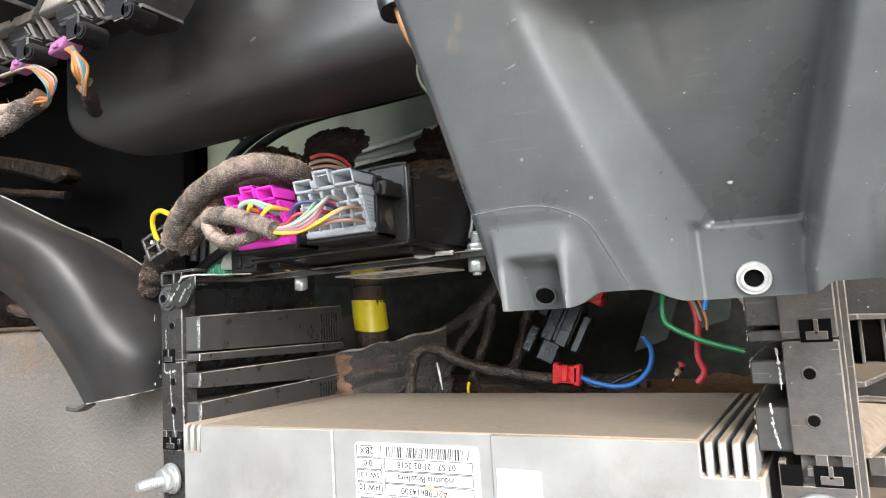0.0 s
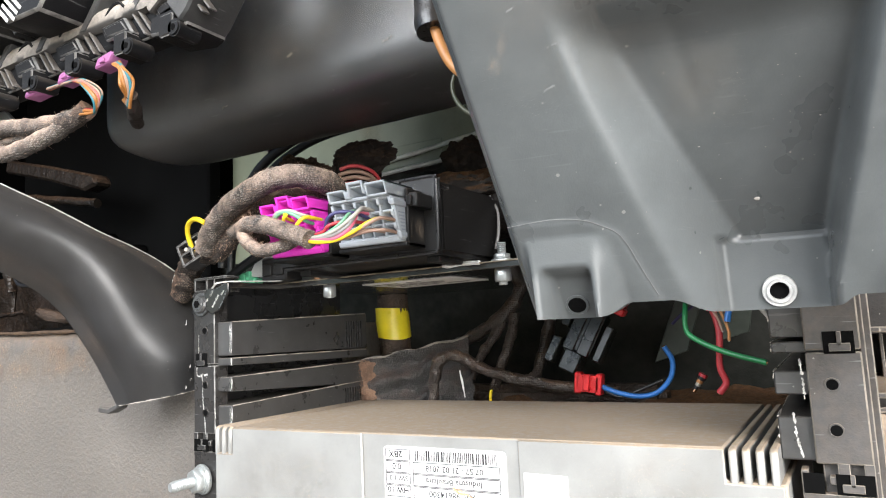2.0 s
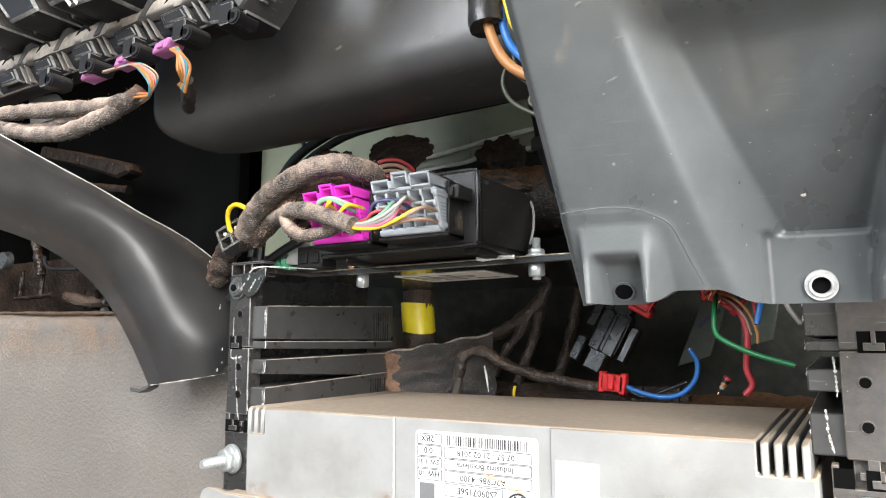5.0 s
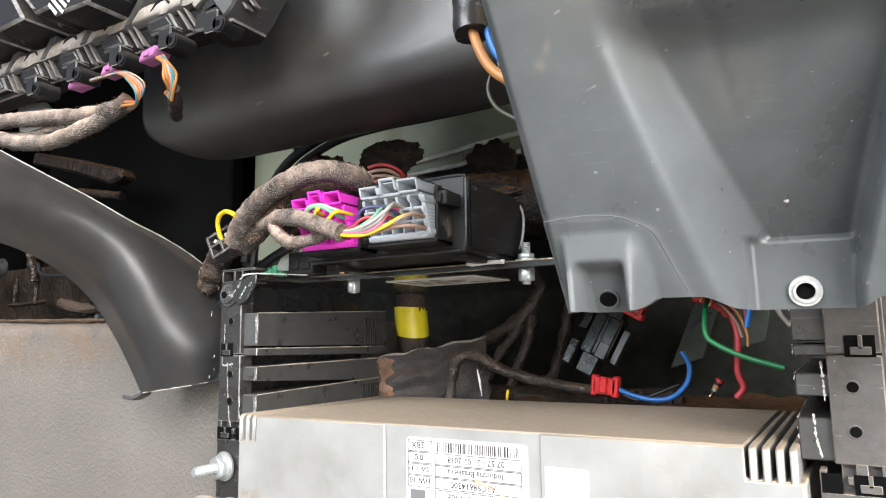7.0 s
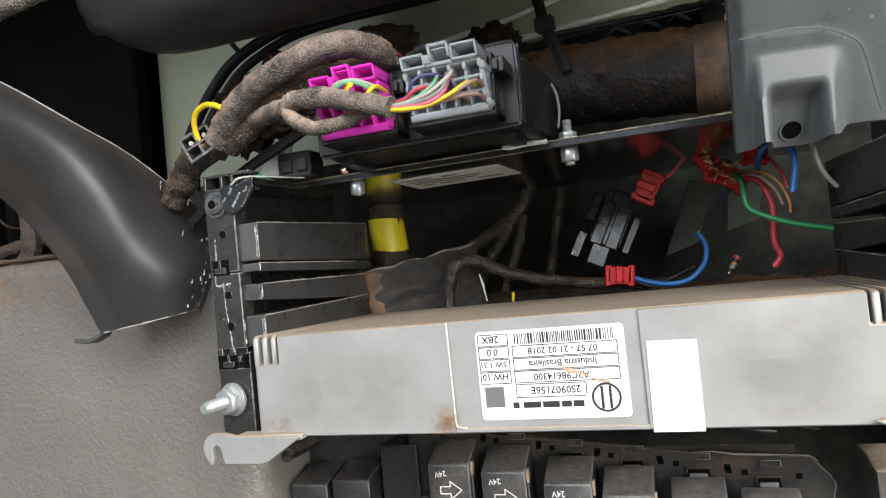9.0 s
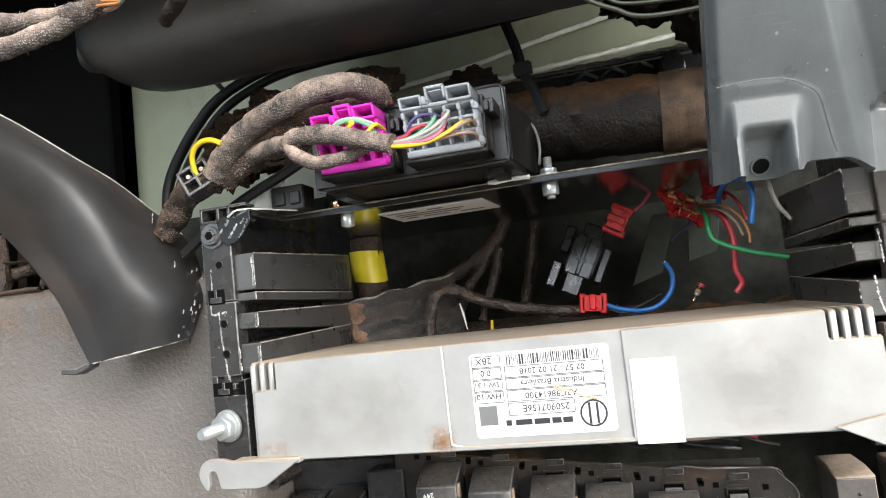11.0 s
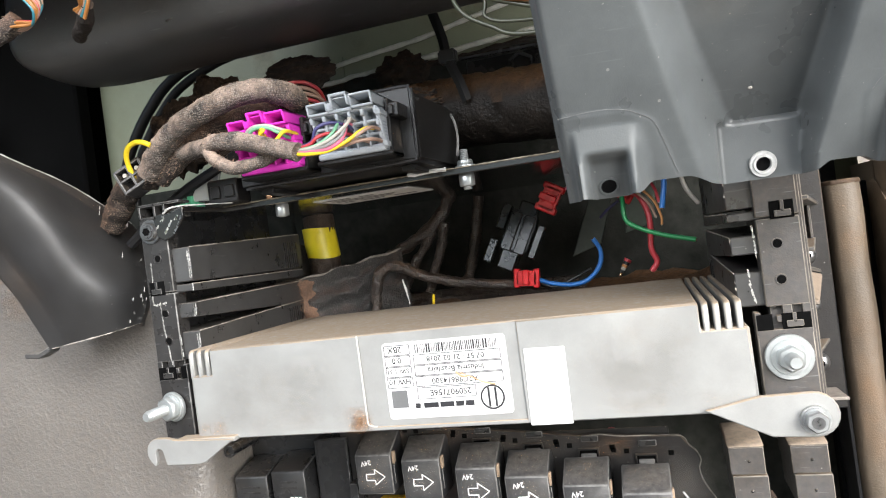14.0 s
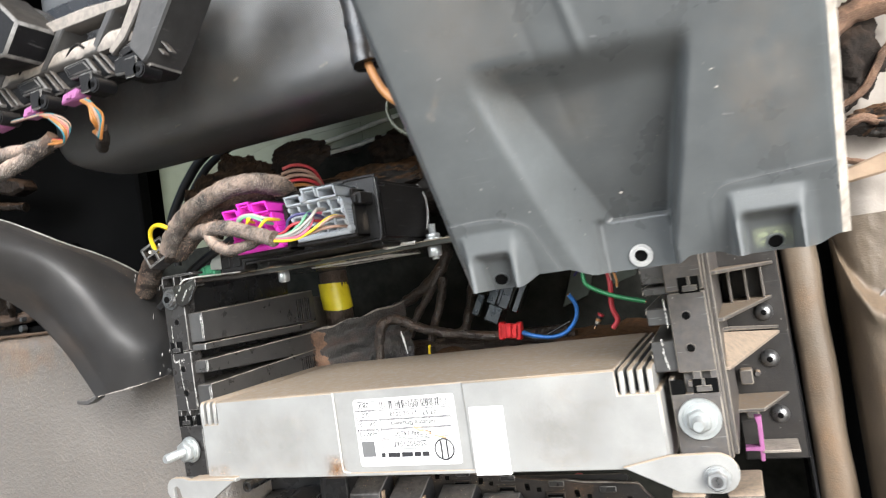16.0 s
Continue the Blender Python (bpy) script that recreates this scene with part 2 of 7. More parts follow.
M = {
    "aluminium": material("dusty cast aluminium", (0.315, 0.315, 0.304), 0.48, 0.35, 0.2, 26, 0.12, 1400, 1.0, dust_color=(0.36, 0.28, 0.20), specks=0.12, dust_lift=0.03, dust_fill=0.15),
    "label": material("label paper", (0.74, 0.735, 0.71), 0.45, 0, 0.05, 20, 0.03),
    "label_stain": material("rust stain", (0.55, 0.33, 0.18), 0.7, 0, 0.3, 4),
    "ink": material("black ink", (0.02, 0.02, 0.022), 0.5, 0, 0.1, 10, 0),
    "ink_grey": material("grey ink", (0.13, 0.13, 0.13), 0.5, 0, 0.1, 10, 0),
    "white_print": material("white print", (0.78, 0.78, 0.76), 0.6, 0, 0.15, 6, 0.05),
    "cover": material("grey cover plastic", (0.084, 0.091, 0.093), 0.30, 0, 0.36, 30, 0.12, 1500, 0.2, specks=0.32, scratch=0.07, dust_top=0.3),
    "duct": material("dark duct plastic", (0.062, 0.064, 0.065), 0.40, 0, 0.4, 28, 0.15, 1500, 0.3, specks=0.4, scratch=0.2, dust_lift=0.2, dust_fill=-0.3, dust_color=(0.26, 0.20, 0.15), spec=0.9),
    "trim": material("dark moulded trim", (0.030, 0.030, 0.031), 0.40, 0, 0.4, 22, 0.08, 1800, 0.08, specks=0.22, scratch=0.05, spec=1.0),
    "black": material("black plastic", (0.018, 0.0186, 0.0196), 0.27, 0, 0.35, 25, 0.2, 1500, 0.14, specks=0.25, scratch=0.35, spec=0.5),
    "black_worn": material("worn black plastic", (0.021, 0.0213, 0.022), 0.27, 0, 0.4, 16, 0.3, 1300, 0.4, specks=0.45, scratch=0.6),
    "grey_worn": material("worn dark grey plastic", (0.042, 0.045, 0.049), 0.36, 0, 0.5, 16, 0.25, 1300, 1.0, specks=0.45, scratch=0.6, dust_lift=0.16, dust_fill=-0.1, dust_color=(0.36, 0.27, 0.19)),
    "relay": material("dusty black relay plastic", (0.020, 0.0215, 0.024), 0.32, 0, 0.6, 9, 0.25, 1300, 0.5, specks=0.4, scratch=0.6, dust_color=(0.30, 0.27, 0.245), dust_lift=0.14),
    "gloss": material("glossy black painted steel", (0.009, 0.009, 0.010), 0.16, 0, 0.3, 30, 0.05, 900, 0.2, specks=0.08, coat=0.6),
    "vinyl": material("grey grained vinyl", (0.138, 0.129, 0.118), 0.34, 0, 0.16, 60, 0.9, 330, 0.8, dust_color=(0.36, 0.24, 0.15), grain_height=0.0011, dust_lift=0.22, dust_fill=-0.5),
    "taupe": material("taupe grained plastic", (0.112, 0.090, 0.066), 0.5, 0, 0.5, 45, 0.5, 800, 0.6, dust_color=(0.26, 0.17, 0.10), dust_lift=0.3, grain_height=0.0006),
    "steel": material("zinc plated steel", (0.76, 0.78, 0.76), 0.36, 0.6, 0.2, 8, 0.15, 1500, 0.2, spec=0.6),
    "steel_blue": material("blue zinc plated steel", (0.49, 0.515, 0.51), 0.33, 0.6, 0.2, 8, 0.15, 1500, 0.15, spec=0.8),
    "steel_dull": material("dull zinc plated steel", (0.38, 0.39, 0.39), 0.36, 0.7, 0.4, 5, 0.2, 1500, 0.3),
    "dark_steel": material("worn dark steel", (0.20, 0.20, 0.20), 0.30, 0.85, 0.5, 3, 0.25),
    "pink": material("magenta connector plastic", (0.80, 0.045, 0.56), 0.42, 0, 0.12, 8, 0.1),
    "pink_dull": material("dusty pink plastic", (0.30, 0.10, 0.24), 0.5, 0, 0.25, 8, 0.1),
    "grey_conn": material("blue grey connector plastic", (0.40, 0.43, 0.46), 0.38, 0, 0.15, 8, 0.1),
    "red": material("red connector plastic", (0.74, 0.028, 0.035), 0.27, 0, 0.2, 8, 0.1, 1200, 0.05),
    "cloth_dark": material("dark sooty wrap", (0.026, 0.021, 0.018), 0.8, 0, 0.5, 12, 1.0, 700, 0.4, dust_color=(0.16, 0.09, 0.05), grain_height=0.0012, spec=0.2),
    "brown_pipe": material("dusty brown pipe", (0.016, 0.0125, 0.010), 0.5, 0, 0.8, 12, 1.0, 420, 1.0, dust_color=(0.30, 0.155, 0.075), specks=0.2, grain_height=0.0012, spec=0.25, dust_fill=-0.32, dust_lift=-0.12),
    "cast_iron": material("brown stained black casting", (0.060, 0.042, 0.031), 0.5, 0, 0.6, 7, 1.0, 500, 0.5, dust_color=(0.16, 0.09, 0.05), specks=0.35, spec=0.5, grain_height=0.002),
    "pale": material("pale green painted steel", (0.27, 0.29, 0.205), 0.40, 0, 0.2, 70, 0.1, 700),
    "pale_edge": material("worn seam sealer", (0.80, 0.78, 0.70), 0.6, 0, 0.3, 12, 0.4),
    # Near-black colour standing in for shade in cavities, gaps and holes.
    "void": material("near-black unlit space", (0.004, 0.004, 0.004), 0.9, 0, 0.5, 60, 0.4, 300, spec=0.04),
    "yellow_tape": material("yellow tape", (0.86, 0.72, 0.03), 0.33, 0, 0.12, 12, 0.15, 900),
    "yellow": material("yellow", (0.80, 0.58, 0.02), 0.4, 0, 0.12, 8, 0.1),
    "fuse_yellow": material("yellow fuse plastic", (0.72, 0.44, 0.005), 0.18, 0, 0.3, 6, 0.15, 900, 0.3, transmission=0.4, dust_color=(0.30, 0.22, 0.17)),
    "fuse_red": material("red fuse plastic", (0.42, 0.008, 0.016), 0.18, 0, 0.3, 6, 0.15, 900, 0.3, transmission=0.4, dust_color=(0.30, 0.22, 0.17)),
    "fuse_blue": material("blue fuse plastic", (0.02, 0.22, 0.42), 0.18, 0, 0.3, 6, 0.15, 900, 0.3, transmission=0.4, dust_color=(0.30, 0.22, 0.17)),
    "fuse_navy": material("dark blue fuse plastic", (0.012, 0.045, 0.17), 0.18, 0, 0.3, 6, 0.15, 900, 0.3, transmission=0.4, dust_color=(0.30, 0.22, 0.17)),
    "fuse_green": material("green fuse plastic", (0.02, 0.15, 0.07), 0.18, 0, 0.3, 6, 0.15, 900, 0.3, transmission=0.4, dust_color=(0.30, 0.22, 0.17)),
    "w_blue": material("blue wire sleeve", (0.03, 0.17, 0.52), 0.38, 0, 0.12, 8, 0.05),
    "w_red": material("red wire sleeve", (0.46, 0.04, 0.05), 0.4, 0, 0.15, 8, 0.05),
    "w_green": material("green wire sleeve", (0.02, 0.22, 0.07), 0.4, 0, 0.15, 8, 0.05),
    "w_orange": material("orange brown wire sleeve", (0.50, 0.22, 0.07), 0.45, 0, 0.2, 8, 0.05),
    "w_white": material("off white wire sleeve", (0.42, 0.39, 0.34), 0.45, 0, 0.15, 8, 0.05),
    "w_brown": material("brown wire sleeve", (0.36, 0.23, 0.17), 0.45, 0, 0.2, 8, 0.05),
    "w_pinkish": material("pink wire sleeve", (0.62, 0.12, 0.20), 0.42, 0, 0.15, 8, 0.05),
    "w_violet": material("violet wire sleeve", (0.045, 0.042, 0.13), 0.42, 0, 0.15, 8, 0.05),
    "w_mint": material("mint wire sleeve", (0.16, 0.36, 0.22), 0.42, 0, 0.15, 8, 0.05),
    "w_amber": material("dark amber wire sleeve", (0.32, 0.13, 0.03), 0.42, 0, 0.2, 8, 0.05),
    "w_black": material("black cable sleeve", (0.012, 0.012, 0.013), 0.42, 0, 0.2, 12, 0.1),
    "w_grey": material("grey wire sleeve", (0.22, 0.21, 0.20), 0.45, 0, 0.15, 8, 0.05),
    "white_plastic": material("dull white plastic", (0.55, 0.57, 0.55), 0.4, 0, 0.12, 14, 0.05),
    "green_plastic": material("green connector plastic", (0.10, 0.45, 0.25), 0.4, 0, 0.12, 8, 0.05),
    "copper": material("bare copper", (0.86, 0.50, 0.30), 0.22, 1.0, 0.2, 4, 0.1),
    "tan": material("tan dust coat", (0.36, 0.26, 0.18), 0.85, 0, 0.3, 12, 0.6),
    "tan_ledge": material("dust caked black plastic", (0.05, 0.046, 0.042), 0.6, 0, 0.5, 7, 0.6, 900, 1.0, dust_color=(0.46, 0.40, 0.34), dust_lift=0.6, dust_fill=-0.1),
    "dust_line": material("dust on an edge", (0.30, 0.27, 0.24), 0.8, 0, 0.6, 6, 0.3),
    "mat": material("rubber floor mat", (0.05, 0.048, 0.045), 0.7, 0, 0.3, 40, 0.5, 300, 0.4),
    "soil": material("dusty concrete", (0.34, 0.305, 0.26), 0.9, 0, 0.35, 400, 0.6, 60),
    "lining": material("grey cab lining", (0.35, 0.34, 0.32), 0.8, 0, 0.1, 60, 0.3, 300),
    "chalk": material("chalky scuff", (0.50, 0.49, 0.46), 0.8, 0, 0.5, 3, 0.3),
    # Darkened copy of the pale green, with the shade put into the colour.
    "grimy_green": material("shaded green painted steel", (0.065, 0.078, 0.064), 0.40, 0, 0.5, 14, 0.2),
    "rust_dust": material("rust brown dust", (0.085, 0.052, 0.030), 0.7, 0, 0.85, 8, 0.8, 700),
    "chafed": material("chafed pale edge", (0.36, 0.325, 0.28), 0.7, 0, 0.6, 6, 0.4),
    "edge_black": material("scuffed black edge", (0.15, 0.145, 0.137), 0.5, 0, 0.9, 4, 0.3),
    "edge_grey": material("dusty grey edge", (0.20, 0.175, 0.145), 0.6, 0, 0.75, 7, 0.3),
    "dusty_grey": material("dust filmed grey plastic", (0.048, 0.048, 0.048), 0.45, 0, 0.35, 12, 0.3, 1200, 0.8, specks=0.3, scratch=0.4, dust_color=(0.34, 0.30, 0.26), spec=0.25),
    # Tone of the unlit cavity, lifted slightly to stand in for haze.
    "felt": material("near-black cavity shade", (0.030, 0.031, 0.027), 0.92, 0, 0.8, 16, 0.8, 500, spec=0.15),
    "black_clip": material("black clip plastic", (0.008, 0.0082, 0.009), 0.5, 0, 0.4, 14, 0.25, 1300, 0.25, specks=0.3, scratch=0.5, dust_color=(0.30, 0.26, 0.22), spec=0.14),
    "edge_dark": material("rubbed dark edge", (0.045, 0.044, 0.043), 0.4, 0, 0.9, 4, 0.3),
    "case_black": material("satin black module plastic", (0.011, 0.0112, 0.0116), 0.34, 0, 0.4, 22, 0.2, 1500, 0.22, specks=0.3, scratch=0.35, spec=0.32, dust_color=(0.22, 0.16, 0.12)),
    "lid_edge": material("rubbed lid edge", (0.035, 0.035, 0.036), 0.3, 0, 0.5, 6, 0.1),
    "grey_dim": material("shaded blue grey plastic", (0.27, 0.30, 0.33), 0.45, 0, 0.15, 8, 0.1),
    "finger": material("rubbed black clip edge", (0.11, 0.105, 0.10), 0.4, 0, 0.8, 5, 0.3, 1300, 0.3),
    "w_olive": material("dark olive wire sleeve", (0.055, 0.058, 0.035), 0.4, 0, 0.2, 8, 0.05),
    "w_teal_dark": material("dark teal wire sleeve", (0.03, 0.16, 0.20), 0.4, 0, 0.15, 8, 0.05),
    "grimy_black": material("grimy black plastic", (0.014, 0.014, 0.0145), 0.42, 0, 0.5, 14, 0.35, 1100, 0.7, specks=0.5, scratch=0.2, spec=0.35, dust_color=(0.24, 0.18, 0.13), dust_lift=0.1),
    "tan_web": material("dust caked grey web", (0.10, 0.09, 0.08), 0.7, 0, 0.5, 9, 0.5, 900, 1.0, dust_color=(0.38, 0.29, 0.21), dust_lift=0.6, dust_fill=-0.1),
    "grommet": material("pale worn grommet", (0.42, 0.42, 0.41), 0.4, 0.2, 0.35, 3, 0.3, 1200, 0.3),
    "rag": material("pale crumpled cloth", (0.40, 0.36, 0.32), 0.85, 0, 0.2, 30, 0.7, 400),
}


def woven(name, dark, thread, dust, pitch, share, fill, rough=0.7, spec=0.35):
    """Cloth tape: dark warp with paler thread tops of about pitch mm, caked unevenly with dust. Extra dust on upward
    faces paints in light from above.
    """
    m = bpy.data.materials.new(name)
    m.use_nodes = True
    n, link = m.node_tree.nodes, m.node_tree.links.new
    b = n["Principled BSDF"]
    co = n.new("ShaderNodeTexCoord")

    def tex(scale, detail=4.0):
        t = n.new("ShaderNodeTexNoise")
        t.inputs["Scale"].default_value, t.inputs["Detail"].default_value, t.inputs["Roughness"].default_value = scale, detail, 0.65
        link(co.outputs["Object"], t.inputs["Vector"])
        return t.outputs["Fac"]

    def ramp(v, lo, hi):
        r = n.new("ShaderNodeMapRange")
        link(v, r.inputs[0])
        for k, x in ((1, lo), (2, hi), (3, 0.0), (4, 1.0)):
            r.inputs[k].default_value = x
        return r.outputs[0]

    def calc(op, a, c):
        x = n.new("ShaderNodeMath")
        x.operation = op
        for k, v in enumerate((a, c)):
            if isinstance(v, (int, float)):
                x.inputs[k].default_value = v
            else:
                link(v, x.inputs[k])
        return x.outputs[0]

    def mix(fac, a, c):
        x = n.new("ShaderNodeMix")
        x.data_type = "RGBA"
        for sock, v in ((x.inputs[0], fac), (x.inputs[6], a), (x.inputs[7], c)):
            if isinstance(v, tuple):
                sock.default_value = (*v, 1)
            else:
                link(v, sock)
        return x.outputs[2]

    vor = n.new("ShaderNodeTexVoronoi")
    vor.inputs["Scale"].default_value, vor.inputs["Randomness"].default_value = 1000 / pitch, 0.45
    link(co.outputs["Object"], vor.inputs["Vector"])
    geo, sep = n.new("ShaderNodeNewGeometry"), n.new("ShaderNodeSeparateXYZ")
    link(geo.outputs["Normal"], sep.inputs[0])
    knot = ramp(vor.outputs["Distance"], 0.55, 0.2)
    color = mix(calc("MULTIPLY", knot, calc("MULTIPLY", ramp(tex(90), 0.36, 0.62), share)), dark, thread)
    # Up-facing cloth gets more pale dust, imitating light from above.
    cake = calc("MULTIPLY", ramp(tex(55, 6.0), 0.38, 0.60), calc("ADD", calc("MULTIPLY", sep.outputs["Z"], 0.6), fill))
    crumb = ramp(tex(700, 3.0), 0.18, 0.52)
    cake = calc("MINIMUM", calc("MAXIMUM", calc("MULTIPLY", cake, crumb), 0.0), 1.0)
    color = mix(cake, color, mix(tex(300), tuple(v * 0.5 for v in dust), tuple(min(1.0, v * 1.5) for v in dust)))
    link(color, b.inputs["Base Color"])
    b.inputs["Roughness"].default_value, b.inputs["Specular IOR Level"].default_value = rough, spec
    bp = n.new("ShaderNodeBump")
    bp.inputs["Strength"].default_value, bp.inputs["Distance"].default_value = 0.8, 0.0005
    link(calc("ADD", knot, calc("MULTIPLY", tex(800, 3.0), 1.4)), bp.inputs["Height"])
    link(bp.outputs[0], b.inputs["Normal"])
    return m


M["cloth"] = woven("dusty cloth tape", (0.040, 0.034, 0.030), (0.46, 0.42, 0.37), (0.50, 0.37, 0.29), 1.1, 0.6, 0.5)
M["cloth_sooty"] = woven("sooty brown cloth tape", (0.018, 0.014, 0.012), (0.34, 0.27, 0.21), (0.30, 0.18, 0.12), 1.1, 0.5, 0.35)
M["cloth_fuzz"] = material("loose cloth fibres", (0.42, 0.29, 0.21), 0.9, 0, 0.5, 5, 0)
M["quilt"] = woven("sooty woven insulation", (0.014, 0.013, 0.0125), (0.16, 0.15, 0.14), (0.14, 0.085, 0.06), 1.3, 0.6, 0.08, 0.42, 0.7)
M["oily_weave"] = woven("oily woven sleeve", (0.020, 0.015, 0.012), (0.26, 0.18, 0.13), (0.17, 0.10, 0.06), 1.5, 0.38, 0.14, 0.32, 0.8)
M["slat"] = material("glossy scuffed black plastic", (0.044, 0.044, 0.044), 0.30, 0, 0.5, 12, 0.12, 1300, 0.3, specks=0.4, scratch=0.35, spec=0.9, dust_color=(0.26, 0.21, 0.16))
M["plug_black"] = material("glossy black connector plastic", (0.012, 0.014, 0.013), 0.20, 0, 0.4, 9, 0.1, 1300, 0.15, specks=0.2, spec=0.55)
M["worn_edge"] = material("paint worn to bare steel", (0.34, 0.29, 0.22), 0.34, 0.5, 0.9, 5, 0.3)
M["rusty"] = woven("frayed brown edge", (0.12, 0.075, 0.052), (0.42, 0.30, 0.23), (0.34, 0.20, 0.13), 1.0, 0.6, 0.75)


def film_of(name, color, strength, size, floor=0.42, rough=0.85):
    """A thin film of dirt: patches of about size mm that fade out towards the rim of the shape."""
    m = bpy.data.materials.new(name)
    m.use_nodes = True
    n, link = m.node_tree.nodes, m.node_tree.links.new
    b = n["Principled BSDF"]
    co, sep, tex = n.new("ShaderNodeTexCoord"), n.new("ShaderNodeSeparateXYZ"), n.new("ShaderNodeTexNoise")
    link(co.outputs["Generated"], sep.inputs[0])
    link(co.outputs["Object"], tex.inputs["Vector"])
    tex.inputs["Scale"].default_value, tex.inputs["Detail"].default_value, tex.inputs["Roughness"].default_value = 1000 / size, 6.0, 0.68

    def calc(op, a, c, e=None):
        x = n.new("ShaderNodeMath")
        x.operation, x.use_clamp = op, True
        for i, v in enumerate((a, c, e)):
            if v is not None:
                if isinstance(v, (int, float)):
                    x.inputs[i].default_value = v
                else:
                    link(v, x.inputs[i])
        return x.outputs[0]

    def bell(v):
        return calc("MULTIPLY", calc("MULTIPLY", v, calc("SUBTRACT", 1.0, v)), 4.0)

    patch = calc("MULTIPLY_ADD", tex.outputs["Fac"], 3.2, -3.2 * floor)
    alpha = calc("MULTIPLY", calc("MULTIPLY", patch, strength), calc("MULTIPLY", bell(sep.outputs["X"]), bell(sep.outputs["Z"])))
    link(alpha, b.inputs["Alpha"])
    b.inputs["Base Color"].default_value = (*color, 1)
    b.inputs["Roughness"].default_value = rough
    b.inputs["Specular IOR Level"].default_value = 0.2
    return m


M["film_rust"] = film_of("rusty brown stain", (0.38, 0.23, 0.13), 0.36, 26)
M["film_tan"] = film_of("tan dust film", (0.48, 0.38, 0.28), 0.16, 14)
M["film_pale"] = film_of("pale smear", (0.72, 0.70, 0.66), 0.3, 16)
M["film_brown"] = film_of("brown film", (0.26, 0.19, 0.14), 0.15, 40, 0.34)
M["oily"] = material("oily brown-black steel", (0.012, 0.009, 0.007), 0.34, 0, 0.8, 30, 1.0, 140, 0.5, dust_color=(0.13, 0.075, 0.045), grain_height=0.003, specks=0.15, speck_scale=120, dust_lift=0.2, spec=0.22)
M["brown_foam"] = material("sooty brown foam", (0.036, 0.025, 0.018), 0.85, 0, 0.85, 14, 1.0, 500, 0.8, dust_color=(0.26, 0.16, 0.10), grain_height=0.0015, spec=0.15, dust_lift=0.1)
M["film_line"] = material("hairline scuff", (0.125, 0.125, 0.122), 0.6, 0, 0.4, 4, 0)
M["film_orange"] = film_of("orange rust stain", (0.36, 0.18, 0.07), 0.55, 7, 0.38)
M["film_grime"] = film_of("dark grime film", (0.24, 0.22, 0.195), 0.26, 34, 0.28)
M["film_dust"] = film_of("dust smear", (0.40, 0.33, 0.26), 0.5, 7)


# ---- building helpers; all shapes below are in millimetres ----
def merge(bm, other, m=None):
    """Add the shape other to bm, moved by m."""
    if m is not None:
        other.transform(m)
    tmp = bpy.data.meshes.new("tmp")
    other.to_mesh(tmp)
    bm.from_mesh(tmp)
    bpy.data.meshes.remove(tmp)
    other.free()
    return bm


def box(bm, x0, x1, y0, y1, z0, z1, bev=0.5, seg=1, m=None):
    o = bmesh.new()
    bmesh.ops.create_cube(o, size=1)
    for v in o.verts:
        v.co = ((x0 + x1) / 2 + v.co.x * (x1 - x0), (y0 + y1) / 2 + v.co.y * (y1 - y0), (z0 + z1) / 2 + v.co.z * (z1 - z0))
    if bev:
        cut = bmesh.ops.bevel(o, geom=o.edges[:], offset=bev, segments=seg, affect="EDGES", clamp_overlap=True)
        for f in cut["faces"]:
            f.material_index = 1
    return merge(bm, o, m)


def prism(bm, outline, axis, a, b, bev=0.4, m=None):
    """An outline in the other two axes (in order), swept along axis from a to b."""
    o = bmesh.new()
    put = {"x": lambda p, w: (w, p[0], p[1]), "y": lambda p, w: (p[0], w, p[1]), "z": lambda p, w: (p[0], p[1], w)}[axis]
    lo = [o.verts.new(put(p, a)) for p in outline]
    hi = [o.verts.new(put(p, b)) for p in outline]
    o.faces.new(lo)
    o.faces.new(hi[::-1])
    k = len(lo)
    for i in range(k):
        o.faces.new((lo[i], hi[i], hi[(i + 1) % k], lo[(i + 1) % k]))
    bmesh.ops.recalc_face_normals(o, faces=o.faces[:])
    if bev:
        cut = bmesh.ops.bevel(o, geom=[e for e in o.edges if e.calc_face_angle(0) > 0.6], offset=bev, segments=1, affect="EDGES", clamp_overlap=True)
        for f in cut["faces"]:
            f.material_index = 1
    return merge(bm, o, m)


def rod(bm, p, q, r, r2=None, seg=20, bev=0.0):
    """A round bar from p to q."""
    p, q = Vector(p), Vector(q)
    o = bmesh.new()
    bmesh.ops.create_cone(o, cap_ends=True, segments=seg, radius1=r, radius2=r if r2 is None else r2, depth=(q - p).length)
    if bev:
        bmesh.ops.bevel(o, geom=[e for e in o.edges if e.calc_face_angle(0) > 0.9], offset=bev, segments=2, affect="EDGES", clamp_overlap=True)
    turn = (q - p).to_track_quat("Z", "Y").to_matrix().to_4x4()
    return merge(bm, o, Matrix.Translation((p + q) / 2) @ turn)


def ring(bm, p, q, r, hole, seg=28):
    """A washer or sleeve from p to q."""
    p, q = Vector(p), Vector(q)
    h = (q - p).length
    o = bmesh.new()
    rows = []
    for rad, z in ((hole, -h / 2), (r * 0.97, -h / 2), (r, -h * 0.3), (r, h * 0.3), (r * 0.97, h / 2), (hole, h / 2)):
        rows.append([o.verts.new((rad * math.cos(2 * math.pi * i / seg), rad * math.sin(2 * math.pi * i / seg), z)) for i in range(seg)])
    for a, b in zip(rows, rows[1:] + rows[:1]):
        for i in range(seg):
            o.faces.new((a[i], a[(i + 1) % seg], b[(i + 1) % seg], b[i]))
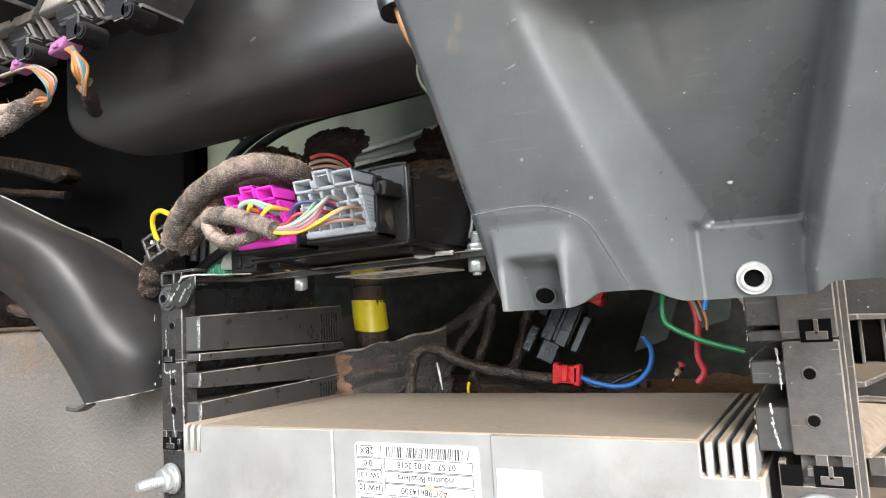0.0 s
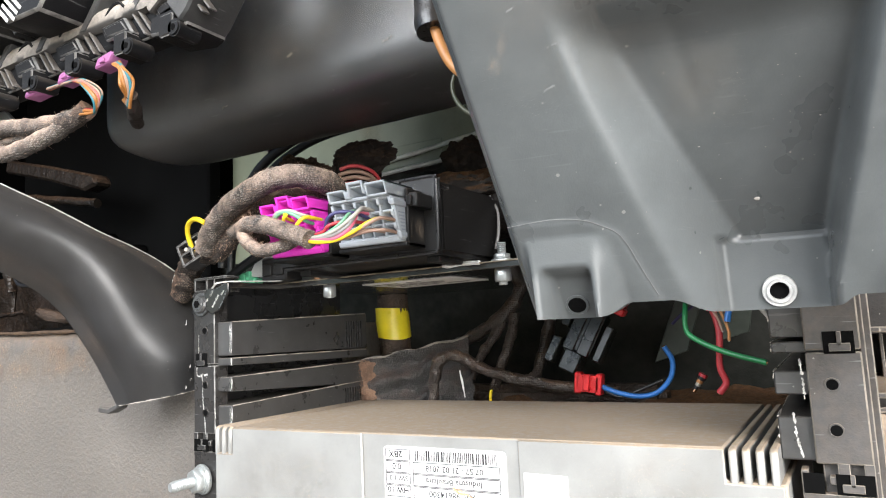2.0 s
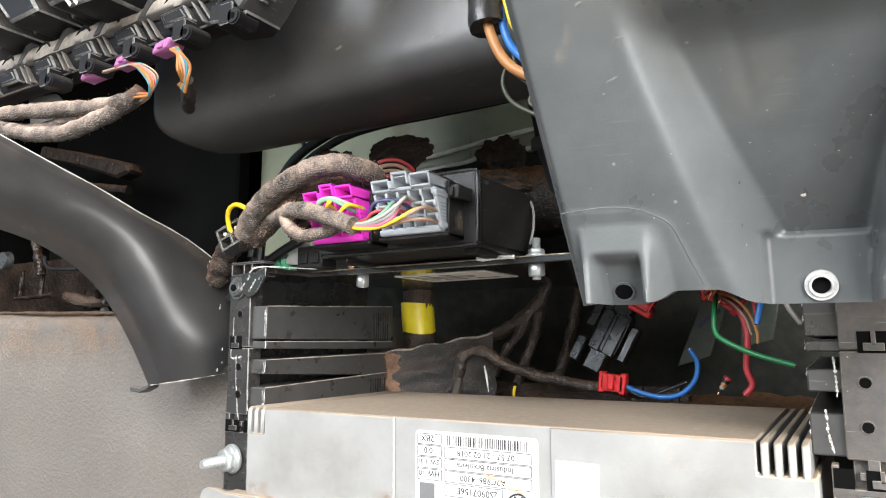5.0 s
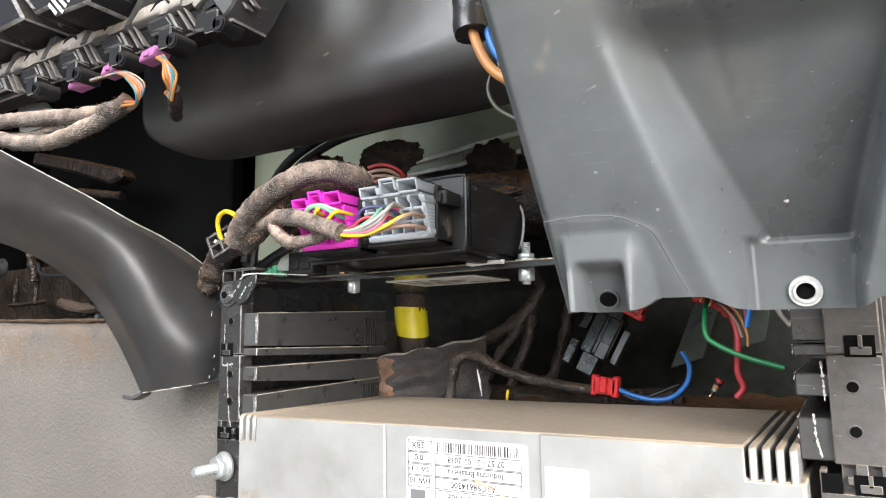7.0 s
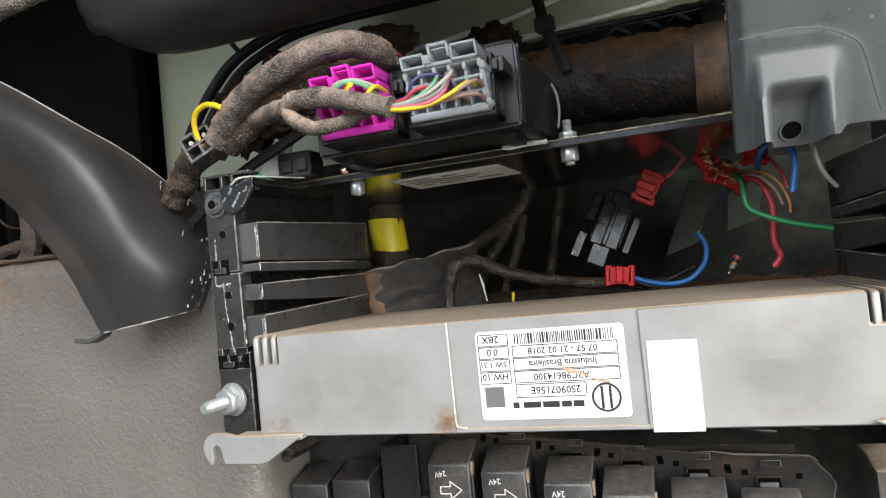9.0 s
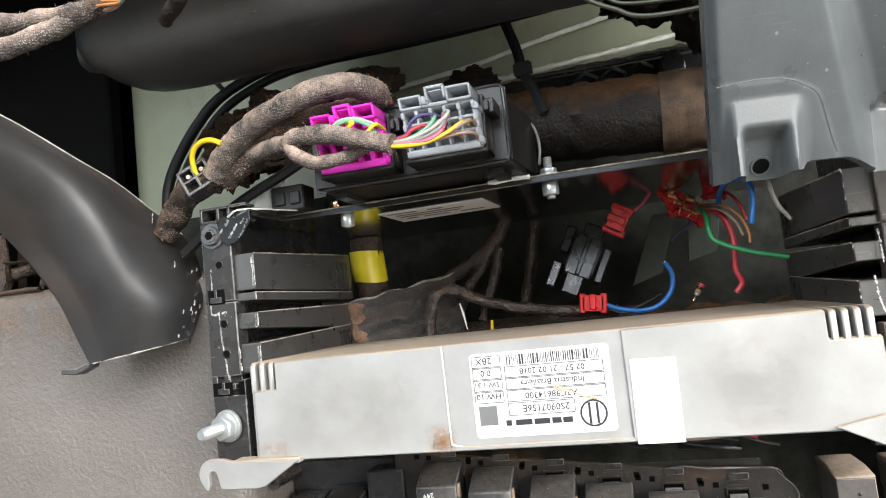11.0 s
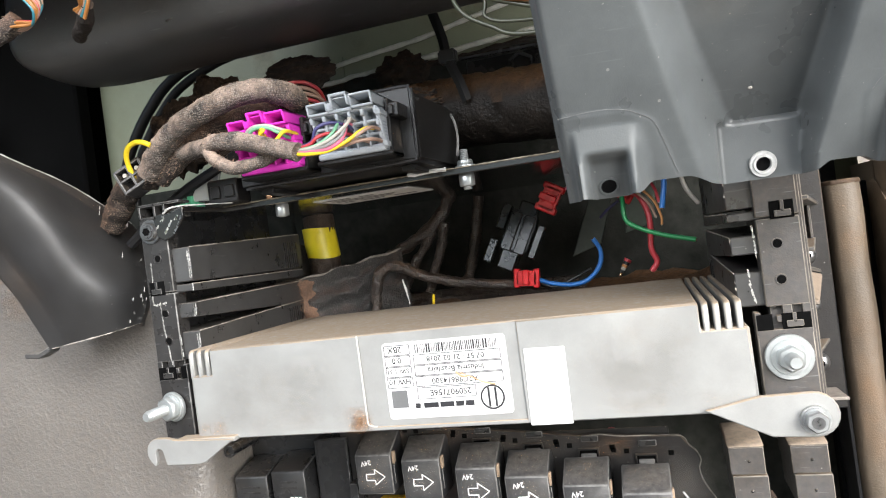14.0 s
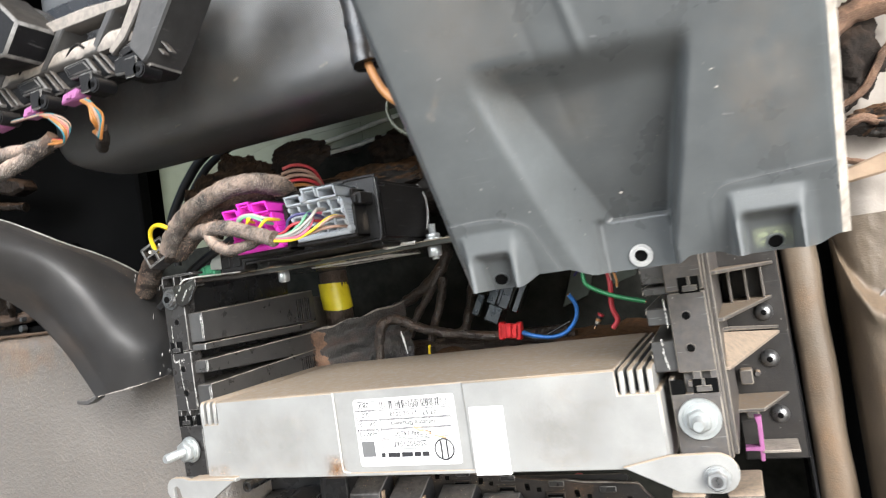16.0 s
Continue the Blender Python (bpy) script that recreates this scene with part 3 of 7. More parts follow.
    bmesh.ops.recalc_face_normals(o, faces=o.faces[:])
    turn = (q - p).to_track_quat("Z", "Y").to_matrix().to_4x4()
    return merge(bm, o, Matrix.Translation((p + q) / 2) @ turn)


def curve_points(points, steps=10):
    """A smooth line through the points."""
    P = [Vector(p) for p in points]
    P = [P[0] * 2 - P[1]] + P + [P[-1] * 2 - P[-2]]
    out = []
    for i in range(1, len(P) - 2):
        for s in range(steps):
            t = s / steps
            a, b, c, d = P[i - 1:i + 3]
            out.append(0.5 * ((2 * b) + (c - a) * t + (2 * a - 5 * b + 4 * c - d) * t * t + (3 * b - a - 3 * c + d) * t ** 3))
    out.append(P[-2])
    return out


def tube(bm, points, r, seg=10, steps=10, rough=0.0, weave=0.0, taper=None):
    """A hose or wire through the points; rough: uneven thickness, weave: ridges of a wrapped tape."""
    pts = curve_points(points, steps)
    o = bmesh.new()
    normal, rows, run = None, [], 0.0
    for i, p in enumerate(pts):
        t = (pts[min(i + 1, len(pts) - 1)] - pts[max(i - 1, 0)]).normalized()
        if normal is None:
            normal = t.orthogonal().normalized()
        normal = (normal - t * normal.dot(t)).normalized()
        side = t.cross(normal)
        if i:
            run += (p - pts[i - 1]).length
        rr = r * (1 if taper is None else 1 + (taper - 1) * i / (len(pts) - 1))
        row = []
        for k in range(seg):
            a = 2 * math.pi * k / seg
            q = normal * math.cos(a) + side * math.sin(a)
            w = rr * (1 + rough * (noise.noise((p + q * rr) * 0.11) + 0.5 * noise.noise((p + q * rr) * 0.35)) + weave * math.sin(run * 1.05 + a))
            row.append(o.verts.new(p + q * w))
        rows.append(row)
    for a, b in zip(rows, rows[1:]):
        for k in range(seg):
            o.faces.new((a[k], a[(k + 1) % seg], b[(k + 1) % seg], b[k]))
    o.faces.new(rows[0][::-1])
    o.faces.new(rows[-1])
    return merge(bm, o)


def fuzz(bm, points, r, count, seed, length=2.6):
    """Loose short fibres standing off a wrapped bundle."""
    g = random.Random(seed)
    pts = curve_points(points, 10)
    verts, faces = [], []
    for k in range(count):
        i = g.randrange(len(pts) - 1)
        p = pts[i].lerp(pts[i + 1], g.random())
        t = (pts[i + 1] - pts[i]).normalized()
        u = t.orthogonal().normalized()
        u.rotate(Matrix.Rotation(g.uniform(0, 6.28), 3, t))
        root, w = p + u * r * 0.93, t.cross(u) * g.uniform(0.06, 0.13)
        bend = Vector((g.gauss(0, 0.7), g.gauss(0, 0.7), g.gauss(0, 0.7)))
        h = length * g.uniform(0.3, 1.0)
        mid, tip = root + (u * 0.7 + bend * 0.4) * h * 0.5, root + (u * 0.55 + bend * 0.9) * h
        n = len(verts)
        verts += [root - w, root + w, mid + w * 0.7, mid - w * 0.7, tip]
        faces += [(n, n + 1, n + 2, n + 3), (n + 3, n + 2, n + 4)]
    me = bpy.data.meshes.new("tmp")
    me.from_pydata(verts, [], faces)
    bm.from_mesh(me)
    bpy.data.meshes.remove(me)
    return bm


def sheet(bm, grid):
    """A skin over rows of points."""
    o = bmesh.new()
    V = [[o.verts.new(p) for p in row] for row in grid]
    for a, b in zip(V, V[1:]):
        for i in range(len(a) - 1):
            o.faces.new((a[i], a[i + 1], b[i + 1], b[i]))
    bmesh.ops.recalc_face_normals(o, faces=o.faces[:])
    return merge(bm, o)


# scuffed corners: bevel faces of these plastics take a paler, worn material
WORN_EDGE = {"black": "edge_dark", "black_clip": "edge_black", "black_worn": "edge_black", "relay": "edge_black", "grey_worn": "edge_grey"}


def mesh_of(name, bm, mat, smooth=True, angle=38):
    me = bpy.data.meshes.new(name)
    bm.transform(Matrix.Scale(0.001, 4))
    bm.to_mesh(me)
    bm.free()
    me.materials.append(M[mat] if isinstance(mat, str) else mat)
    me.materials.append(M[WORN_EDGE[mat]] if mat in WORN_EDGE else me.materials[0])
    if smooth:
        me.shade_smooth()
        me.set_sharp_from_angle(angle=radians(angle))
    return me


def thing(name, label, category, at=(0, 0, 0), group="", kind=""):
    """An empty thing at its base, in millimetres, to take parts."""
    ob = new(name)
    ob.empty_display_size = 0.01
    ob.location = Vector(at) * 0.001
    return tagged(ob, label, category, group, kind)


def part(name, bm, mat, parent, label="", smooth=True, angle=38):
    ob = new(name, mesh_of(name, bm, mat, smooth, angle))
    ob.parent = parent
    top = parent
    while top.parent:
        top = top.parent
    ob.matrix_parent_inverse = Matrix.Translation(top.location).inverted() if parent is top else Matrix()
    return tagged(ob, label)


def solid(name, bm, mat, label, category, group="", kind="", smooth=True, angle=38):
    """A thing of one mesh."""
    return tagged(new(name, mesh_of(name, bm, mat, smooth, angle)), label, category, group, kind)


def text(bm, words, size, m, depth=0.05):
    cu = bpy.data.curves.new("words", "FONT")
    cu.body, cu.size, cu.align_x, cu.align_y, cu.extrude = words, size, "CENTER", "CENTER", depth
    cu.resolution_u = 2
    cu.offset = size * 0.014
    ob = new("words", cu)
    me = bpy.data.meshes.new_from_object(ob.evaluated_get(bpy.context.evaluated_depsgraph_get()))
    bpy.data.objects.remove(ob)
    o = bmesh.new()
    o.from_mesh(me)
    bpy.data.meshes.remove(me)
    bpy.data.curves.remove(cu)
    return merge(bm, o, m)


def facing(x, y, z, upside_down=False, turn=0.0):
    """A pose for writing that faces the viewer (towards -y)."""
    return Matrix.Translation((x, y, z)) @ Matrix.Rotation(radians(180 if upside_down else 0) + radians(turn), 4, "Y") @ Matrix.Rotation(radians(90), 4, "X")


def hexagon(cx, cz, flat, turn=0.0):
    r = flat / math.sqrt(3)
    return [(cx + r * math.cos(math.pi / 3 * i + turn), cz + r * math.sin(math.pi / 3 * i + turn)) for i in range(6)]


def thread(bm, p, q, r, pitch=1.2):
    p, q = Vector(p), Vector(q)
    k = int((q - p).length / pitch)
    for i in range(k):
        a, b, c = (p.lerp(q, (i + s) / k) for s in (0.0, 0.5, 1.0))
        rod(bm, a, b, r * 0.86, r, 14)
        rod(bm, b, c, r, r * 0.86, 14)


B = bmesh.new


def broken_line(bm, points, width, seed=0, gap=0.08):
    """A scraped chalky line: short uneven flakes along the points."""
    r = random.Random(seed)
    pts = curve_points(points, 14)
    for p, q in zip(pts, pts[1:]):
        n = max(1, int((q - p).length / 0.5))
        for k in range(n):
            if r.random() < gap:
                continue
            c = p.lerp(q, (k + r.random()) / n) + Vector((r.gauss(0, 0.1), 0, r.gauss(0, 0.1)))
            w, h = width * r.uniform(0.5, 1.5), r.uniform(0.4, 1.1)
            o = bmesh.new()
            o.faces.new([o.verts.new(c + Vector((w * math.cos(a) * r.uniform(0.6, 1.2), 0, h * math.sin(a) * r.uniform(0.6, 1.2)))) for a in (5.6, 4.6, 3.4, 2.5, 1.4, 0.4)])
            merge(bm, o)
    return bm



# ---- setting ----
def slab(name, x0, x1, y0, y1, z0, z1, mat, label):
    return solid(name, box(B(), x0, x1, y0, y1, z0, z1, 2), mat, label, name.split("_")[0], kind="structure")


# Unseen ground, kept pale so it bounces light up under the dash.
slab("ground", -40000, 40000, -40000, 40000, -710, -700, "soil", "unseen pale ground outside the cab, bounces light upward")
# Out of view: slabs added to close the cab and block stray sky.
slab("floor", -1300, 900, -450, 1000, -60, 0, "mat", "unseen dark rubber mat on the cab floor")
slab("ceiling", -450, 900, -300, 1000, 1350, 1400, "lining", "unseen grey cab roof, cut back to admit light")
slab("wall_left", -1340, -1300, 200, 1000, 0, 1350, "void", "added dark screen left of the dashboard, blocks sky")
slab("wall_right", 900, 940, 0, 1000, 0, 1350, "void", "added dark screen right of the dashboard, blocks sky")
# Unseen screen added at the left to darken reflections and cut skylight.
slab("door_panel", -1240, -1200, -900, 190, 0, 560, "black_worn", "unseen dark screen at the left, darkens reflections in the trim")
slab("wall_back", -1300, 900, 1000, 1040, 0, 1350, "void", "added dark screen behind the dashboard, blocks sky")
slab("dashboard_top", -1300, 900, 150, 1000, 860, 900, "void", "added dark screen over the cavity, blocks sky from above")

# pale bulkhead with a folded seam
bulk = thing("wall_bulkhead", "pale green painted steel bulkhead with a worn folded seam", "wall", (-200, 560, 0), kind="structure")
part("sheet", box(B(), -622, 300, 560, 566, 262, 860, 1), "pale", bulk)
bm = B()
seam_line = [(-440, 556, 672), (-360, 555, 678), (-311, 554, 683), (-246, 554, 689), (-189, 554, 699), (-114, 554, 710), (-20, 554, 724)]
tube(bm, seam_line, 2.3, 8, 12, 0.25)
part("seam", bm, "pale_edge", bulk, "chipped cream sealer along a fold")
bm = B()
tube(bm, [(-430, 552, 660), (-330, 550, 664), (-193, 548, 671), (-138, 548, 674), (-77, 548, 678), (-20, 548, 682)], 2.4, 6, 12, 0.5)
part("lower_fold", bm, "pale_edge", bulk)
bm = B()
prism(bm, [(-520, 650), (-450, 668), (-330, 668), (-330, 690), (-460, 690), (-524, 672)], "y", 559.0, 561, 0.6)
part("stiffening_rib", bm, "pale", bulk)

for x0, x1, z0, z1 in ((-430, -400, 660, 790), (-330, -300, 680, 800), (-560, -520, 620, 760), (-250, -150, 690, 780)):
    o = bmesh.new()
    o.faces.new([o.verts.new(p) for p in ((x0, 558.4, z0), (x1, 558.4, z0), (x1, 558.4, z1), (x0, 558.4, z1))])
    part("dirt_streak", merge(B(), o), "film_rust", bulk, "brown run-down streak")

# grey vinyl kick panel
kick = thing("kick_panel", "grey grained vinyl kick panel with a dusty top edge", "panel", (-600, 340, 0), kind="structure")
bm = B()
rows = []
xs = [-1000 + i * 20 for i in range(30)] + [-400, -392, -386, -382, -379, -377, -376]
for j in range(40):
    z = 513 - 520 * (j / 39) ** 1.2
    row = []
    for x in xs:
        e = max(0, (x + 400) / 24)
        edge = 24 * (1 - math.sqrt(max(0, 1 - min(1, e) ** 2)))
        top = max(0, (z - 503) / 10)
        y = 332 + edge + 10 * (1 - math.sqrt(max(0, 1 - min(1, top) ** 2))) + 4 * math.sin((x + 700) / 120) + 3 * noise.noise(Vector((x / 90, z / 90, 0)))
        row.append((x, y, z - 0.018 * (x + 536)))
    row += [(-376, 390, row[-1][2]), (-374, 460, row[-1][2]), (-374, 640, row[-1][2])]
    rows.append(row)
top = [(x, y + 60, z + 1) for x, y, z in rows[0]]
sheet(bm, [top] + rows)
part("skin", bm, "vinyl", kick, angle=60)
bm = B()
tube(bm, [(-800, 340, 519), (-700, 338, 517), (-600, 340, 515), (-536, 341, 514)], 1.6, 8, 8, 0.6)
part("top_edge", bm, "rust_dust", kick, "dusty worn brown top edge")
for x0, x1, z0, z1, mat in ((-820, -560, 470, 512, "film_rust"), (-640, -470, 476, 512, "film_rust"), (-900, -480, 440, 513, "film_tan")):
    bm = B()
    grid = []
    for i in range(25):
        x = x0 + (x1 - x0) * i / 24
        grid.append([(x, 330.2 + 4 * math.sin((x + 700) / 120) + 3 * noise.noise(Vector((x / 90, z / 90, 0))) + 10 * (1 - math.sqrt(max(0, 1 - min(1, max(0, (z - 503) / 10)) ** 2))), z - 0.018 * (x + 536)) for z in (z0 + (z1 - z0) * k / 12 for k in range(13))])
    sheet(bm, grid)
    part("stain", bm, mat, kick, "brown dirt stain along the top", angle=80)

# dark inner parts seen behind the trim
hid = thing("pedal_bracket", "dark oily pedal bracket with a round bolt head", "bracket", (-760, 470, 0))
bm = B()
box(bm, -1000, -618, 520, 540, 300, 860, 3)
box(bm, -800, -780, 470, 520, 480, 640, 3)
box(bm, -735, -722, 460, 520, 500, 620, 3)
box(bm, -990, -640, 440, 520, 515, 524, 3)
# Frame is coloured near-black to paint the unlit space behind the trim.
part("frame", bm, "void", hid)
bm = B()
rod(bm, (-904, 420, 588), (-904, 410, 588), 12, 10.5, 24, 1)
part("bolt_head", bm, "dark_steel", hid, "dull round bolt head")
bm = B()
tube(bm, [(-770, 455, 540), (-766, 450, 560), (-772, 452, 590), (-764, 452, 620)], 4, 8, 8, 0.4)
tube(bm, [(-745, 450, 600), (-725, 450, 565), (-690, 450, 555), (-640, 452, 552)], 1.5, 6)
part("rod", bm, "oily", hid)
for pts, r in (([(-860, 470, 545), (-800, 468, 536), (-720, 462, 540), (-660, 460, 548)], 7), ([(-700, 455, 580), (-690, 452, 540), (-700, 450, 520)], 9), ([(-640, 450, 530), (-610, 446, 545), (-590, 444, 560)], 6)):
    part("arm", tube(B(), pts, r, 10, 8, 0.3), "cast_iron", hid)

part("back_plate", sheet(B(), [[(x, 498 + 6 * noise.noise(Vector((x / 35, z / 35, 4))), z) for z in range(500, 605, 10)] for x in range(-1120, -700, 10)]), "oily", hid, "oily brown-stained plate", angle=80)
part("upper_arm", prism(B(), [(-890, 738), (-800, 716), (-712, 692), (-706, 680), (-730, 676), (-800, 698), (-895, 722)], "y", 440, 462, 3), "oily", hid, "oily brown upper arm")
part("upper_rod", tube(B(), [(-1000, 446, 700), (-940, 446, 704), (-880, 448, 690), (-800, 450, 676), (-720, 452, 662)], 5, 10, 8, 0.3), "oily", hid)
part("stem", tube(B(), [(-866, 430, 612), (-864, 430, 604), (-859, 432, 584), (-857, 434, 570)], 5.5, 12, 8, 0.35), "oily", hid, "oily steel stem")
part("hose", tube(B(), [(-856, 436, 592), (-849, 434, 583), (-838, 433, 577), (-819, 433, 575), (-785, 436, 573)], 2.4, 8, 8, 0.1), "w_black", hid)
for p, q in (((-906, 438, 578), (-907, 438, 542)), ((-861, 438, 575), (-862, 438, 544)), ((-918, 438, 543), (-836, 438, 545))):
    part("rib", tube(B(), [p, Vector(p).lerp(Vector(q), 0.5), q], 2.6, 8, 6, 0.5), "oily", hid)
for x, z, r in ((-724, 523, 4.5), (-722, 533, 3.0)):
    part("stud", rod(B(), (x, 436, z), (x, 430, z), r, r * 0.8, 12, 0.5), "dark_steel", hid)

# unseen frame and posts, added only to carry the front fill lamp
frame_1 = thing("fill_lamp_frame", "dark frame added round an unseen fill lamp", "window", (-520, -950, 900), kind="structure")
for a, b, c, d in ((-0.56, 0.56, 0.36, 0.42), (-0.56, 0.56, -0.42, -0.36), (-0.57, -0.51, -0.42, 0.42), (0.51, 0.57, -0.42, 0.42)):
    bm = B()
    box(bm, a * 1000, b * 1000, c * 1000, d * 1000, -20, 20, 3, 1, Matrix.Translation(FILL_POSE.translation * 1000) @ FILL_POSE.to_3x3().to_4x4())
    part("window_frame", bm, "black", frame_1)
for a in (-0.54, 0.54):
    p = FILL_POSE @ Vector((a, -0.39, 0)) * 1000
    part("pillar", box(B(), p.x - 25, p.x + 25, p.y - 25, p.y + 25, -700, p.z + 10, 4), "black", frame_1)
# Unseen frame and posts, added round the door fill lamp.
frame_2 = thing("door_lamp_frame", "dark frame added round the unseen door fill lamp", "door", (900, -480, 0), kind="structure")
for a, b, c, d in ((-0.78, 0.78, 0.67, 0.75), (-0.78, 0.78, -0.75, -0.67), (-0.81, -0.72, -0.75, 0.75), (0.72, 0.81, -0.75, 0.75)):
    bm = B()
    box(bm, a * 1000, b * 1000, c * 1000, d * 1000, -25, 25, 3, 1, Matrix.Translation(DOOR_FILL.translation * 1000) @ DOOR_FILL.to_3x3().to_4x4())
    part("door_frame", bm, "black", frame_2)
for a in (-0.765, 0.765):
    p = DOOR_FILL @ Vector((a, -0.71, 0)) * 1000
    part("pillar", box(B(), p.x - 25, p.x + 25, p.y - 25, p.y + 25, -700, p.z + 10, 4), "black", frame_2)


# ---- control unit ----
ecu = thing("control_unit", "dusty silver cast aluminium control unit with white labels", "control unit", (-182, 350, 397))
bm = B()
prism(bm, [(-334, 397), (-27, 397), (-27.6, 437), (-49, 437), (-49, 450), (-318.5, 450), (-318.5, 435), (-334, 435)], "y", 278.6, 428, 0.8)
prism(bm, [(-332, 397.5), (-224.5, 397.5), (-224.5, 449.5), (-318.5, 449.5), (-318.5, 434.5), (-332, 434.5)], "y", 277.4, 281, 0.5)
prism(bm, [(-136.5, 397.5), (-28, 397.5), (-28.6, 436.5), (-49, 436.5), (-49, 449.5), (-136.5, 449.5)], "y", 277.4, 281, 0.5)
prism(bm, [(-225, 397.5), (-136, 397.5), (-136, 399.6), (-221, 399.6), (-224, 402)], "y", 277.4, 280, 0.4)
part("body", bm, "aluminium", ecu)
for i in range(4):
    bm = B()
    prism(bm, [(278, 434), (278, 449), (281, 450), (426, 450), (426, 434)], "x", -47.5 + i * 4.9, -44.6 + i * 4.9, 0.5)
    part("fin", bm, "aluminium", ecu)
for i in range(3):
    bm = B()
    prism(bm, [(278.2, 433), (278, 448), (280, 450.2), (426, 450.2), (426, 433)], "x", -334 + i * 5.4, -331 + i * 5.4, 0.8)
    part("fin", bm, "aluminium", ecu)


def arc(cx, cz, r, a0, a1, k=8):
    return [(cx + r * math.cos(radians(a0 + (a1 - a0) * i / k)), cz + r * math.sin(radians(a0 + (a1 - a0) * i / k))) for i in range(k + 1)]


bm = B()
prism(bm, [(-52, 399.5), (-28, 405)] + arc(-5.5, 395.5, 10.2, 92, -88, 10) + [(-24, 386)], "y", 274.5, 277.2, 0.5)
part("mounting_ear", bm, "aluminium", ecu)
bm = B()
prism(bm, [(-306, 398.5), (-345, 399.5), (-351, 401)] + arc(-357.5, 393, 8.2, 80, 215, 8) + [(-361, 384.5), (-359.5, 388), (-359.8, 392)] + arc(-357, 392.3, 2.6, 180, 0, 5) + [(-352.5, 385), (-331, 385), (-326, 386)], "y", 271.5, 274.5, 0.5)
box(bm, -345, -306, 273, 282, 396.8, 399.8, 0.5)
part("mounting_ear", bm, "aluminium", ecu, "hooked aluminium ear")
bm = B()
rod(bm, (-6, 277, 393.5), (-6, 271.5, 393.5), 6.4, None, 24, 0.8)
prism(bm, hexagon(-6, 393.5, 8.8, 0.3), "y", 267.5, 273.5, 0.5)
part("ear_bolt", bm, "steel_dull", ecu, "dull zinc hex flange bolt with a recessed head")
bm = B()
rod(bm, (-6, 267.6, 393.5), (-6, 267.2, 393.5), 2.8, None, 20)
part("bolt_recess", bm, "dark_steel", ecu)

# the paper labels
LX, LZ = lambda p: -211 + (p - 808) * 0.2386, lambda p: 444 - (p - 412) * 0.228
lab = part("label", prism(B(), arc(-145, 442, 2, 0, 90, 4) + arc(-209, 442, 2, 90, 180, 4) + arc(-209, 405, 2, 180, 270, 4) + arc(-145, 405, 2, 270, 360, 4), "y", 278.2, 278.7, 0), "label", ecu, "white printed type label with a rust streak, fixed upside down")
bm = B()
FY = 278.12
for words, cx, cz, s in (("2BX", 838, 428, 4.6), ("0.0", 840, 454, 4.4), ("SW 1.31", 840, 479, 3.7), ("HW.10", 842, 504, 4.2), ("07 57 - 21 02 2018", 977, 455, 4.1),
                         ("Industria Brasileira", 975, 481, 4.1), ("A2C98614300", 970, 507, 4.3), ("2S0907156E", 957, 534, 4.6)):
    text(bm, words, s, facing(LX(cx), FY, LZ(cz), True))
part("print", bm, "ink", lab)
bm = B()
random.seed(5)
x = 886.0
while x < 1074:
    w = random.choice((1.4, 1.4, 2.4, 3.8))
    box(bm, LX(x), LX(x + w), FY - 0.04, FY + 0.04, LZ(441), LZ(419), 0)
    x += w + random.choice((1.6, 2.2, 3.4))
part("barcode", bm, "ink", lab)
for x0, x1, z0, z1 in [(812, 872, 418 + 25.5 * i, 441 + 25.5 * i) for i in range(4)] + [(880, 1078, 443.5 + 25.5 * i, 466.5 + 25.5 * i) for i in range(3)] + [(880, 1014, 521, 547)]:
    bm = B()
    for a, b, c, d in ((x0, x1, z0, z0 + 1.7), (x0, x1, z1, z1 + 1.7), (x0, x0 + 1.7, z0, z1), (x1, x1 + 1.7, z0, z1)):
        box(bm, LX(a), LX(b), FY - 0.03, FY + 0.03, LZ(d), LZ(c), 0)
    part("ruled_box", bm, "ink", lab)
bm = B()
ring(bm, (LX(1050), FY - 0.04, LZ(553)), (LX(1050), FY + 0.04, LZ(553)), 6.5, 5.5)
for s in (-1, 1):
    prism(bm, [(LX(1050) + s * 1.2, LZ(553) - 5), (LX(1050) + s * 2.4, LZ(553) - 5), (LX(1050) + s * 2.4, LZ(553) + 5), (LX(1050) + s * 1.2, LZ(553) + 5)], "y", FY - 0.04, FY + 0.04, 0)
part("round_mark", bm, "ink", lab)
bm = B()
for x0, x1 in ((872, 884), (892, 926), (930, 962), (966, 985), (988, 1008)):
    box(bm, LX(x0), LX(x1), FY - 0.04, FY + 0.04, LZ(569), LZ(557), 0.3)
part("maker_bar", bm, "ink", lab)
bm = B()
box(bm, LX(818), LX(856), FY - 0.04, FY + 0.04, LZ(566), LZ(525), 0)
part("code_patch", bm, "ink_grey", lab)
bm = B()
tube(bm, [(LX(985), 278.2, LZ(493)), (LX(1010), 278.15, LZ(505)), (LX(1035), 278.15, LZ(518)), (LX(1060), 278.2, LZ(524))], 0.35, 5, 6, 1.0)
tube(bm, [(LX(975), 278.2, LZ(490)), (LX(985), 278.15, LZ(500)), (LX(1000), 278.15, LZ(503))], 0.5, 5, 6, 1.0)
part("rust_streak", bm, "label_stain", lab)
bm = B()
prism(bm, [(-134, 435.4), (-113.5, 435), (-113.8, 397.2), (-134.8, 397)], "y", 276.9, 277.5, 0.1)
box(bm, -134.8, -113.8, 277, 284, 396.4, 397.2, 0)
part("blank_label", bm, "label", ecu, "blank white sticker folded under the edge")
bm = B()
